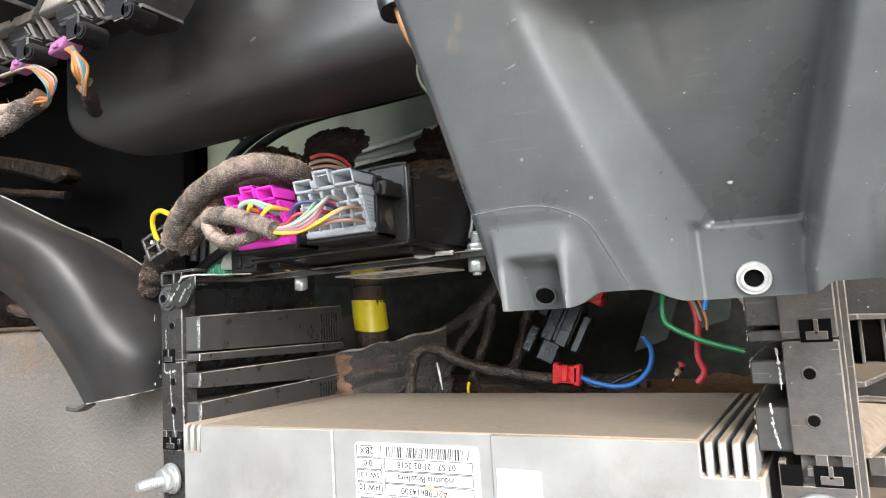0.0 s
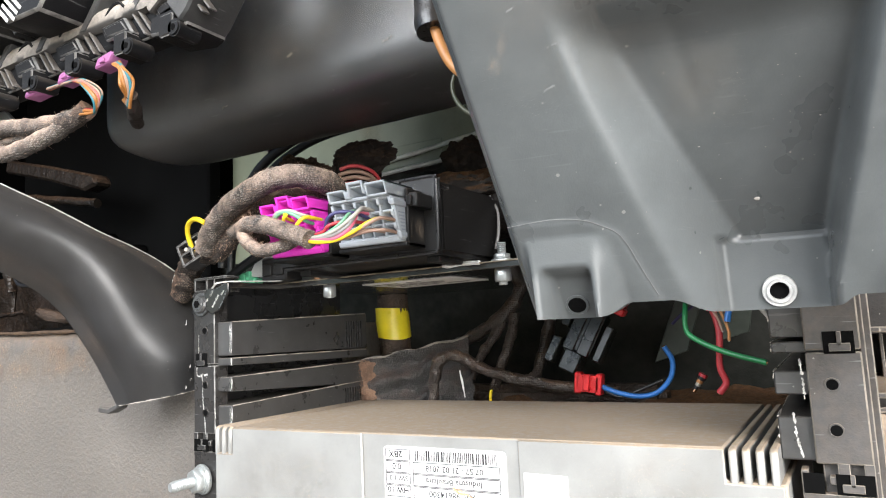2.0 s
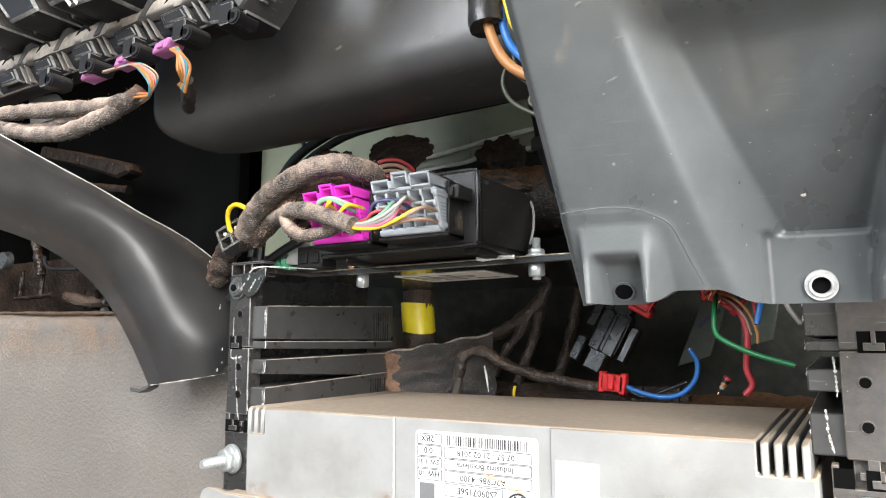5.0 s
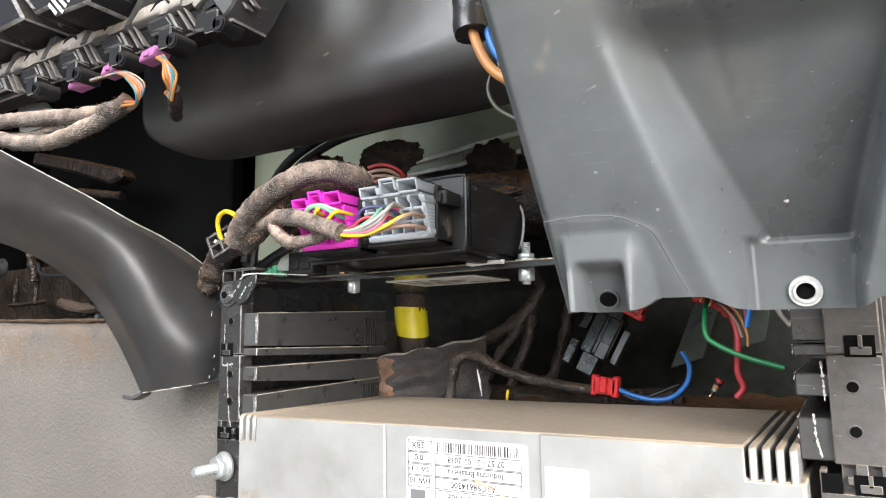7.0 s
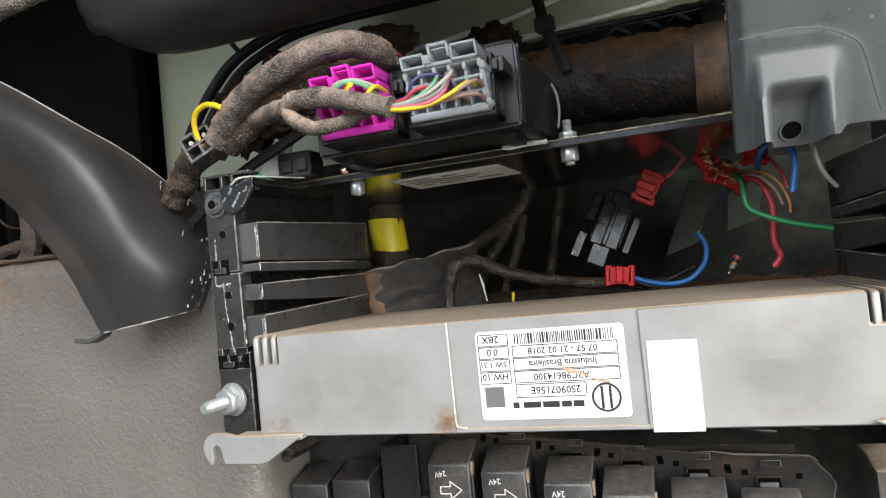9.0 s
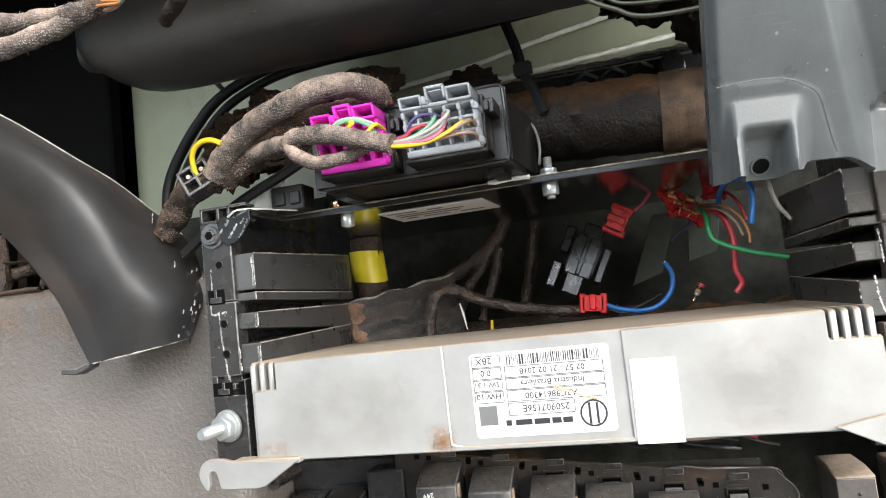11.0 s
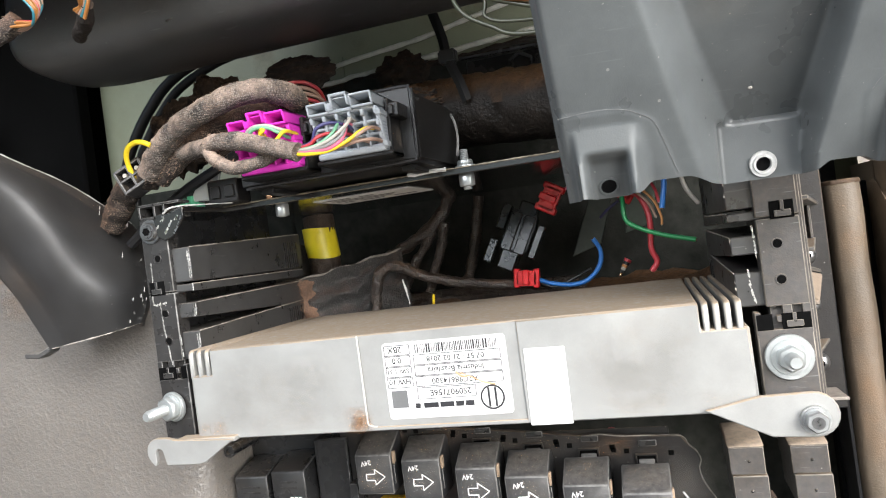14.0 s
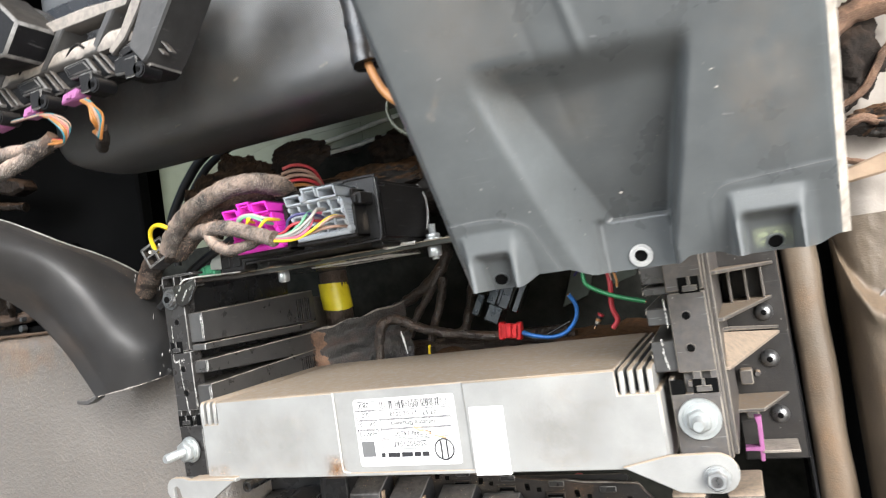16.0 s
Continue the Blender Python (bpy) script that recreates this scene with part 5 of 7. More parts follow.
for mat, pts in (("w_white", [(-266, 259, 563), (-259, 255.5, 566.5), (-250, 255, 566.5), (-243.5, 257, 563.8), (-240.5, 262, 562.5), (-240, 270, 562)]),
                 ("w_mint", [(-265, 258, 561), (-257, 254.5, 565.4), (-249, 254, 565), (-243, 256, 561.6), (-242, 262, 560), (-242, 270, 560)]),
                 ("yellow", [(-256, 257, 559.5), (-252.5, 253.5, 562.5), (-250.5, 253.2, 564), (-253.5, 255, 565.2), (-255.6, 259, 563.6), (-256, 269, 563)]),
                 ("yellow", [(-246, 254, 556), (-243, 253.2, 558.2), (-240, 254, 561), (-239, 258, 562), (-239.5, 268, 562)])):
    part("wire", tube(B(), pts, 1.0, 8, 9), mat, loop)

# the thick harness
har = thing("thick_harness", "thick wiring harness in dusty brown cloth tape with loose yellow wire", "wiring harness", (-300, 285, 545))
TRUNK = [(-352, 288, 558.5), (-344, 284.5, 566), (-335.5, 281.5, 572), (-324, 278, 577.5), (-312, 275, 582), (-298, 271.5, 585.4), (-285, 268.5, 587.2), (-270, 266, 588.8), (-257, 267, 588.4), (-249, 272, 587), (-246, 280, 585.6), (-248, 290, 585), (-252, 300, 583)]
bm = B()
tube(bm, TRUNK, 7.0, 36, 26, 0.15, 0.012, 0.88)
part("sleeve", bm, "cloth", har)
part("fuzz", fuzz(B(), TRUNK, 6.8, 2200, 5, 1.7), "cloth_fuzz", har, "loose brown fibres")
BRANCH = [(-349, 294, 556), (-337, 291, 562), (-325, 289, 568), (-311, 288, 576), (-298, 288, 580), (-283, 288, 581.5), (-267, 289, 582.5), (-254, 293, 585)]
bm = B()
tube(bm, BRANCH, 6.2, 18, 16, 0.22, 0.015)
part("branch", bm, "cloth_sooty", har)
part("fuzz", fuzz(B(), BRANCH, 6.2, 1400, 11, 2.2), "cloth_fuzz", har)
CROSS = [(-327, 288, 567), (-312, 280, 566.5), (-299, 270, 564), (-291, 262, 561.5)]
part("branch", tube(B(), CROSS, 5.0, 16, 14, 0.2, 0.01), "cloth", har)
RAG = [(-352, 292, 561), (-360, 295, 558), (-370, 300, 558), (-383, 303, 552.5), (-394, 307, 543), (-406, 312, 533)]
bm = B()
tube(bm, RAG, 8.6, 20, 16, 0.34, 0.012, 0.8)
part("frayed_tail", bm, "cloth_sooty", har, "sooty frayed end")
part("fuzz", fuzz(B(), RAG, 7.6, 700, 7, 2.0), "cloth_fuzz", har)
bm = B()
tube(bm, [(-338, 275, 573), (-343, 274.5, 575.5), (-349.5, 276, 576.6), (-356, 278, 575.2), (-360.5, 280.5, 571.8), (-362.6, 283, 567.5), (-363, 286, 561.5), (-361.8, 289, 557), (-358.6, 291.5, 554.6)], 1.55, 10, 10)
part("loose_wire", bm, "yellow", har, "loose yellow wire loop")
plug = Matrix.Translation((-363, 288, 559)) @ Matrix.Rotation(radians(-28), 4, "Y") @ Matrix.Rotation(radians(12), 4, "Z")
socket_body = part("end_socket", box(B(), -9, 9, 3, 12, -8, 8, 0.6, 1, plug), "case_black", har, "black two-way socket at the cut end")
for a, b, c, d in ((-9.5, 9.5, 6.4, 8.2), (-9.5, 9.5, -8.2, -6.4), (-9.5, -7.8, -8, 8), (7.8, 9.5, -8, 8), (-0.9, 0.9, -8, 8), (-9, 9, -0.7, 0.7)):
    part("socket_wall", box(B(), a, b, -4, 10, c, d, 0.5, 1, plug), "black_worn", socket_body)
for a, c in ((-4.4, 3.6), (4.4, 3.6), (4.4, -3.6)):
    bm = B()
    rod(bm, plug @ Vector((a, 6, c)), plug @ Vector((a, -1.5, c)), 1.6, 1.3, 12)
    part("pin_sleeve", bm, "w_white", socket_body)

# flat black strap behind the left bracket, pale plastic tongue, small green plug
bm = B()
tube(bm, [(-398, 318, 520), (-360, 318, 545), (-320, 318, 562), (-298, 318, 572)], 3.4, 8, 10)
solid("black_hose", bm, "w_black", "thin black hose rising behind the bracket", "hose")
bm = B()
prism(bm, [(-352, 543), (-340, 562), (-326, 562), (-332, 541)], "y", 324, 326, 0.6)
solid("plastic_tongue", bm, "white_plastic", "translucent white plastic tongue behind the bracket", "plastic clip")
bm = B()
box(bm, -334, -312, 318, 334, 537.5, 553, 1)
for i in range(2):
    box(bm, -331 + i * 10, -324 + i * 10, 316.5, 320, 541, 549, 0.6)
solid("black_plug", bm, "case_black", "small black two-way plug on the shelf corner", "connector")
bm = B()
for i in range(4):
    box(bm, -368 + i * 5, -364 + i * 5, 322, 330, 540, 545 + (i % 2) * 1.5, 0.5)
box(bm, -369, -347, 325, 333, 538, 542, 0.5)
solid("green_plug", bm, "green_plastic", "green plastic plug resting beside the shelf", "connector")

# ---- hanging grey cover ----
def cover_y(x, z):
    return 208 + 0.2 * (x + 88) - 0.7 * (z - 502)


def ease(a, b, v):
    t = min(1, max(0, (v - a) / (b - a)))
    return t * t * (3 - 2 * t)


def pocket(x, z, x0, x1, ztop, depth_floor):
    """A moulded boss with a screw pocket: pushed towards the viewer, with a hollow round the hole."""
    inside = ease(x0 - 0.5, x0 + 2.0, x) * (1 - ease(x1 - 6.5, x1 + 0.5, x)) * (1 - ease(ztop - 1.2, ztop + 1.2, z))
    face = cover_y(x, ztop) + (ztop - z) * 0.16
    out = (face - cover_y(x, z)) * inside
    hollow = ease(x0 + 3.5, x0 + 6, x) * (1 - ease(x1 - 10, x1 - 7, x)) * (1 - ease(ztop - 12.5, ztop - 9, z))
    return out * (1 - hollow) + depth_floor * hollow * inside


def cover_depth(x, z):
    d = 0.0
    u = (585 - z) / 67
    left_edge = -66.5 + 17 * max(0, u) ** 1.2
    wall = 13 + 10 * max(0, u)
    slope = min(1, max(0, (x - left_edge) / wall))
    right_edge = 17 - 18 * u
    inside = (0.4 * slope ** 1.8 + 0.6 * slope * slope * (3 - 2 * slope)) * (1 - ease(right_edge - 7, right_edge + 0.5, x)) * (1 - ease(577, 587, z))
    floor = 222 - 0.98 * (z - 537) + 0.15 * (x + 23) - cover_y(x, z)
    d += max(6.5, floor) * inside
    d += 0.5 * math.exp(-((x + 34 + (z - 563) * 0.14) / 2.2) ** 2) * ease(556, 570, z)
    tab = ease(-37.5, -35.5, x) * (1 - ease(-6, -3.5, x)) * (1 - ease(525, 526.2, z))
    d = d * (1 - tab) + (229.0 + (525 - z) * 0.22 + 0.1 * (x + 35) - cover_y(x, z)) * tab
    d += pocket(x, z, -90, -62.5, 527.5, 1.0)
    d += pocket(x, z, 19, 52, 528.5, 1.5)
    xb = -52 - (z - 505) * 0.36 - max(0, z - 526) ** 2 * 0.26
    d -= 0.6 * (1 - ease(xb - 0.5, xb + 0.5, x)) * (1 - ease(531.6, 532.4, z))
    xr = 12 + max(0, z - 524) ** 2 * 0.12
    d -= 0.6 * ease(xr - 0.5, xr + 0.5, x) * (1 - ease(531.2 + (x - 20) * 0.07, 532.2 + (x - 20) * 0.07, z))
    rib = math.exp(-((x + 20.8 + (z - 584.6) * 0.16) / 1.9) ** 2) * ease(583, 587, z)
    return d - 1.6 * rib


cover = thing("dashboard_cover", "hanging grey moulded plastic dashboard cover with deep recess and scuffs", "cover panel", (-15, 160, 505))
xs = [-95 + i * 1.0 for i in range(158)]
zs = [500.5 + i * 1.0 for i in range(36)] + [537 + i * 2.4 for i in range(95)]


def bottom_line(x):
    z = 502.0
    z += 4.2 * ease(-68, -62, x) * (1 - ease(-50, -38, x))
    z += 3.0 * ease(-4, 2, x) * (1 - ease(12, 20, x))
    return z + 3.5 * ease(50, 60, x)


grid = []
for z in zs:
    row = []
    for x in xs:
        zz = max(z, bottom_line(x) + (z - 500.5) * 0.02)
        side = 5.0 * (1 - ease(-95, -91.5, x)) + 5.0 * ease(59, 62, x)
        row.append((x, cover_y(x, zz) + cover_depth(x, zz) + side, zz))
    grid.append(row)
bm = B()
back = [[(p[0], p[1] + 9, p[2] + 1.0) for p in grid[0]]]
sheet(bm, back + grid)
sheet(bm, [[(r[0][0] + 0.5, r[0][1] + 14, r[0][2] + 3) for r in grid], [r[0] for r in grid]])
part("shell", bm, "cover", cover, angle=75)
bm = B()
sheet(bm, [[(r[-1][0] - 1.6, r[-1][1] - 2.6, r[-1][2]) for r in grid], [(r[-1][0] + 0.6 + 0.9 * noise.noise(Vector((0, 0, r[-1][2] / 14))), r[-1][1] - 0.8, r[-1][2]) for r in grid], [(r[-1][0] + 2.5, r[-1][1] + 3, r[-1][2]) for r in grid], [(r[-1][0] + 3, r[-1][1] + 13, r[-1][2] + 6) for r in grid]])
part("side_lip", bm, "chafed", cover, "pale chafed side lip", angle=75)
def on_cover(x, z):
    """A point of the cover and the way it faces."""
    g = lambda a, b: cover_y(a, b) + cover_depth(a, b)
    p = Vector((x, g(x, z), z))
    return p, Vector((g(x + 1, z) - g(x - 1, z), -2, g(x, z + 1) - g(x, z - 1))).normalized()


for hx, hz, r in ((-79, 506.5, 3.1), (35, 506, 3.2)):
    p, n = on_cover(hx, hz)
    part("screw_hole", rod(B(), p + n * 0.2, p + n * 0.35, r, None, 22), "void", cover)
    part("hole_rim", ring(B(), p - n * 0.3, p + n * 0.5, r + 0.7, r - 0.1, 24), "cover", cover)
gp, gn = on_cover(-20.3, 508)
part("grommet", ring(B(), gp, gp + gn * 1.6, 5.2, 2.9), "grommet", cover, "round pale grey grommet")
part("grommet_lip", ring(B(), gp + gn * 1.2, gp + gn * 2.4, 3.9, 3.0), "grommet", cover)
bm = B()
rod(bm, gp + gn * 0.2, gp + gn * 0.35, 3.4, None, 22)
part("grommet_hole", bm, "void", cover)
bm = B()
tube(bm, [(-93, cover_y(-93, 531.9) - 0.6, 531.6), (-80, cover_y(-80, 533) - 0.6, 532.6), (-71, cover_y(-71, 532) - 0.6, 532), (-65.2, cover_y(-65.2, 530) - 0.6, 530), (-59.6, cover_y(-59.6, 526) - 0.6, 526), (-55.6, cover_y(-55.6, 515) - 0.6, 515), (-53, cover_y(-53, 508) - 0.6, 508)], 0.1, 5, 8)
part("scribe_line", bm, "film_line", cover)
bm = B()
tube(bm, [(14, cover_y(14, 527) - 0.7, 527), (18, cover_y(18, 530.6) - 0.7, 530.8), (30, cover_y(30, 532.3) - 0.7, 532.3), (58, cover_y(58, 534.2) - 0.7, 534.2)], 0.1, 5, 8)
part("scribe_line", bm, "film_line", cover)
bm = B()
sheet(bm, [[tuple(on_cover(26 + 1.7 * i + 0.8 * noise.noise(Vector((i, j, 0))), 503.2 + 1.2 * j)[0] + Vector((0, -0.12, 0))) for i in range(11)] for j in range(9)])
part("paint_mark", bm, film_of("yellow green paint smear", (0.40, 0.44, 0.30), 1.0, 5, 0.30), cover, "smeared yellow-green paint round the hole")
SPOT = random.Random(17)
for i, (sx, sz, r) in enumerate(((-23, 537, 0.9), (-30, 560, 0.3), (-12, 548, 0.3), (-41, 571, 0.25), (-3, 556, 0.3), (22, 566, 0.5), (21, 572, 0.4)) + tuple((SPOT.gauss(-18, 16), SPOT.uniform(530, 580), SPOT.uniform(0.08, 0.19)) for k in range(40))):
    o = bmesh.new()
    bmesh.ops.create_icosphere(o, subdivisions=2, radius=r)
    for v in o.verts:
        v.co = v.co * (1 + 0.35 * noise.noise(v.co * 1.5 + Vector((i, 0, 0))))
        v.co.y *= 0.25
    part("speck", merge(B(), o, Matrix.Translation(on_cover(sx, sz)[0])), "dust_line", cover)
random.seed(77)
for n in range(6):
    sx, sz = random.uniform(-86, 50), random.uniform(536, 600)
    a, w = random.uniform(-0.4, 0.9), random.uniform(0.8, 2.4)
    part("scratch", broken_line(B(), [on_cover(sx + w * k, sz + a * w * k)[0] + Vector((0, -0.05, 0)) for k in range(3)], 0.08, n, 0.5), "film_line", cover)
for pts in ([(-83, 572), (-80, 576), (-77.5, 578), (-77, 582)], [(-80, 576), (-77, 575), (-75.5, 576)]):
    part("smear", sheet(B(), [[on_cover(x + w, z - w * 0.4)[0] + Vector((0, -0.1, 0)) for x, z in pts] for w in (-1.6, -0.8, 0, 0.8, 1.6)]), "film_dust", cover, "dull smear", angle=80)

for x0, x1, z0, z1, mat in ((-45, -20, 556, 578, "film_grime"), (-88, -30, 560, 660, "film_grime"), (-20, 55, 590, 680, "film_tan"), (20, 58, 535, 600, "film_tan")):
    part("smudge", sheet(B(), [[tuple(on_cover(x0 + (x1 - x0) * a / 24, z0 + (z1 - z0) * b / 24)[0] + Vector((0, -0.12, 0))) for a in range(25)] for b in range(25)]), mat, cover, "dusty smudge", angle=80)
bm = B()
box(bm, -110, 80, 26, 40, 748, 775, 2)
box(bm, -110, 80, 30, 190, 772, 786, 2)
box(bm, -110, 80, 176, 190, 772, 861, 2)
part("hinge_rail", bm, "black", cover)

# cables behind the cover's edge
wires = thing("cable_bundle", "orange-brown, blue and yellow cables leaving a black sleeve", "cable", (-135, 235, 590))
bm = B()
tube(bm, [(-150, 236, 700), (-146, 234, 660), (-143, 232, 628)], 8.5, 14, 8, 0.12)
part("sleeve", bm, "black_worn", wires)
for mat, r, pts in (("w_orange", 2.3, [(-145, 230, 640), (-140, 230, 622), (-133, 229, 609), (-122, 228, 600), (-104, 226, 592), (-60, 222, 584)]),
                    ("w_blue", 1.9, [(-138, 232, 640), (-134, 232, 622), (-127, 230, 611), (-116, 228, 603), (-96, 226, 597), (-60, 222, 592)]),
                    ("yellow", 1.3, [(-134, 230, 640), (-129, 229, 624), (-120, 228, 613), (-104, 226, 606), (-60, 222, 602)]),
                    ("w_olive", 0.95, [(-132, 234, 616), (-129, 232, 604), (-122, 230, 597), (-110, 228, 591), (-96, 226, 586), (-60, 222, 580)]),
                    ("w_olive", 0.8, [(-126, 232, 604), (-122, 231, 595), (-122, 230, 588), (-108, 228, 583), (-60, 222, 577)]),
                    ("w_olive", 1.0, [(-135, 236, 612), (-137, 234, 602), (-132, 232, 592), (-121, 230, 584), (-106, 228, 577), (-60, 222, 574)])):
    bm = B()
    tube(bm, pts, r, 10, 10)
    part("cable", bm, mat, wires)

# ---- air duct over the cavity ----
duct = thing("air_duct", "large dark grey moulded air duct with a flat dusty face", "air duct", (-250, 280, 620))
prof = [(352, 860), (352, 700), (348, 655), (340, 638), (328, 629.5), (316, 626.4), (304, 625.4), (292, 625.8), (281, 627), (273, 628.4), (268, 630), (264, 632.4), (261.2, 635.6), (259.4, 639.6), (258.4, 645), (258, 652), (257.6, 664), (257, 680), (256.4, 700), (255.6, 730), (254.6, 770), (254, 860)]
rows = []
for i in range(76):
    x = -458 + i * 6.9
    shrink = 1 - ease(-456, -398, x)
    wave = 3.2 * math.exp(-((x + 318) / 20) ** 2) - 2.4 * math.exp(-((x + 270) / 26) ** 2) + 2.0 * math.exp(-((x + 205) / 30) ** 2)
    row = []
    for y, z in prof:
        k = 1 - ease(256, 300, y)
        back = shrink ** 2 * max(0, 320 - y) * 0.75
        lift = shrink ** 1.6 * max(0, 720 - z) * 0.22 + max(0.0, -385 - x) * 0.06
        lean = max(0, z - 640) * 0.16 * shrink
        row.append((x + lean, y + back + wave * k * ease(632, 665, z), z + lift))
    rows.append(row)
part("shell", sheet(B(), rows), "duct", duct, angle=80)
part("end_cap", sheet(B(), [[(rows[0][0][0], 330, 860)] * len(prof), rows[0]]), "duct", duct, angle=70)
for i0, i1, mat in ((6, 40, "film_tan"), (24, 72, "film_grime"), (38, 54, "film_tan"), (50, 74, "film_tan")):
    part("dust_film", sheet(B(), [[(p[0], p[1] - 0.3 - 0.01 * i0, p[2]) for p in r[9:20]] for r in rows[i0:i1]]), mat, duct, angle=80)
for n, (i, j) in enumerate(((30, 15), (47, 16), (39, 14), (58, 13), (22, 12), (52, 18), (63, 15))):
    x, y, z = rows[i][j]
    part("scuff", broken_line(B(), [(x, y - 0.4, z), (x + 2.0, y - 0.4, z + 0.4), (x + 4.0 + n % 3, y - 0.4, z + 1.2 + n % 2)], 0.35, 70 + n, 0.4), "dust_line", duct)

# ---- fuse carrier above, with its harness ----
car = thing("fuse_carrier", "black plastic fuse carrier with clip windows and dusty ledge", "fuse holder", (-380, 205, 650))
part("rail", prism(B(), [(193.5, 653.5), (192, 656), (191.5, 667), (206, 668), (208, 654)], "x", -560, -262, 0.8), "black_clip", car)
for i in range(7):
    x, z = -272 - i * 41.5, 655.5
    bm = B()
    prism(bm, [(x - 11, z + 10), (x + 9, z + 11), (x + 16, z + 1), (x - 6, z + 1)], "y", 187.6, 193, 1.1)
    tongue = part("clip_tongue", bm, "black_clip", car)
    part("clip_window", prism(B(), [(x - 7.5, z + 8.2), (x + 7, z + 9), (x + 12, z + 3), (x - 4, z + 2.8)], "y", 187.0, 188.2, 0.6), "black_clip", tongue)
    for k, w in ((13.0, 1.2), (18.0, 1.1)):
        part("clip_finger", prism(B(), [(x + k + 11, z - 2.5), (x + k + w + 11, z - 2.2), (x + k + w, z + 12), (x + k, z + 12)], "y", 188.4, 193, 0.3), "finger", car)
    part("hook", tube(B(), [(x - 6, 188, z + 15), (x - 1, 187.6, z + 18.5), (x + 5, 187.4, z + 19.5), (x + 9, 188, z + 16)], 0.9, 6, 4), "black_clip", car)
part("ledge", sheet(B(), [[(x, y + 0.7 * noise.noise(Vector((x / 7, y, 0))), z + 0.8 * noise.noise(Vector((x / 9, z, 3)))) for y, z in ((191, 665.6), (187.6, 666.6), (187.2, 669), (187.6, 673.5), (189, 676), (196, 677.5), (214, 677))] for x in range(-560, -264, 3)]), "tan_ledge", car, "dusty pale ledge", angle=60)
for i in range(7):
    x = -298 - i * 41.5
    part("rung", prism(B(), [(x - 3.5, 667), (x + 3.2, 667), (x + 22, 688), (x + 15, 688)], "y", 187, 204, 0.7), "dusty_grey", car)
part("upper_rail", prism(B(), [(-560, 688), (-268, 686), (-264, 691), (-300, 694.5), (-560, 695.5)], "y", 187, 200, 0.9), "tan_ledge", car, "dusty upper rail")
part("back_wall", prism(B(), [(-560, 668), (-270, 668), (-246, 720), (-560, 720)], "y", 214, 218, 0.8), "black", car)
part("end_wall", prism(B(), [(-268, 661.5), (-258.5, 649.8), (-253, 654), (-234, 678), (-222, 694), (-214, 712), (-238, 712)], "y", 184, 212, 1.2), "dusty_grey", car, "dusty grey end wall")
part("end_cheek", prism(B(), [(-281, 660.5), (-270, 667), (-258, 680), (-246, 697), (-241, 712), (-247, 712), (-262, 688), (-274, 672), (-284, 664)], "y", 185, 200, 0.8), "tan_ledge", car)
part("end_block", prism(B(), [(-283, 659), (-268, 662), (-256, 650), (-262, 647), (-284, 650)], "y", 187, 212, 1.2), "black_clip", car)
for x in (-266, -301, -343, -384, -426):
    bm = B()
    box(bm, x - 7, x + 3, 184, 200, 645, 656, 0.8, 2)
    rod(bm, (x + 3.5, 184, 648), (x + 3.5, 198, 648), 4.4, 4.4, 24, 0.8)
    peg = part("peg", bm, "black_clip", car)
    part("peg_hole", rod(B(), (x + 3.5, 184.1, 648), (x + 3.5, 183.8, 648), 1.6, None, 14), "void", peg)
car.location.y += 0.008


def skewed_relay(x, label, printed):
    """A relay over the carrier; its skewed outline is shaped to fit the camera's view."""
    t = thing("upper_relay", label, "relay", (x, 185, 664), group="upper relays")
    face = [(x - 3, 678), (x + 27, 679), (x + 8, 702), (x - 10, 716), (x - 40, 716)] if not printed else [(x - 26, 672), (x + 6, 671), (x + 20, 687), (x + 8, 700), (x - 8, 716), (x - 40, 700)]
    case = part("case", prism(B(), face, "y", 172, 202, 1.6), "black_clip", t)
    part("pin_base", prism(B(), [(a * 0.9 + x * 0.1, b * 0.9 + 68.6) for a, b in face], "y", 202, 215, 0.8), "black", t)
    if printed:
        random.seed(4)
        for i in range(10):
            w = random.uniform(9, 19)
            a = Vector((x - 1 - i * 2.3, 0, 706 - i * 2.9))
            part("print_bar", box(B(), 0, w, -0.2, 0.1, -0.9, 0.9, 0, 1, Matrix.Translation((a.x - 8, 171.8, a.z)) @ Matrix.Rotation(radians(43), 4, "Y")), "white_print", case, "unreadable white print")
    else:
        part("seam", prism(B(), [(x - 4, 681), (x - 1.5, 681), (x - 36, 714), (x - 38.5, 714)], "y", 171.2, 172.6, 0.3), "edge_black", case)
    return t


for k in range(4):
    skewed_relay(-346 - 41.5 * k, "black relay with unreadable white print on its face" if k == 0 else "black relay in the upper fuse carrier", k == 0)
for x, z in ((-330, 644.5), (-364, 644), (-396, 643)):
    bm = B()
    prism(bm, [(x, z), (x + 13, z + 1), (x + 16.5, z + 5.5), (x + 13, z + 7), (x + 3, z + 5.5)], "y", 196, 206, 0.8)
    plug = solid("pink_plug", bm, "pink_dull", "dusty pink plug under the fuse carrier", "connector", group="pink plugs")
    part("latch", box(B(), x + 6, x + 10, 194.8, 196.4, z + 1.5, z + 4, 0.4), "pink_dull", plug)
hb = thing("carrier_harness", "cloth-taped wire harness looping below the fuse carrier", "wiring harness", (-430, 205, 615))
UPPER = [(-640, 207, 662), (-573, 206, 654), (-524, 205, 646.5), (-470, 205, 639.5), (-430, 205, 634), (-397, 205, 629), (-375, 205, 627), (-362, 206, 627.5), (-354, 207, 629)]
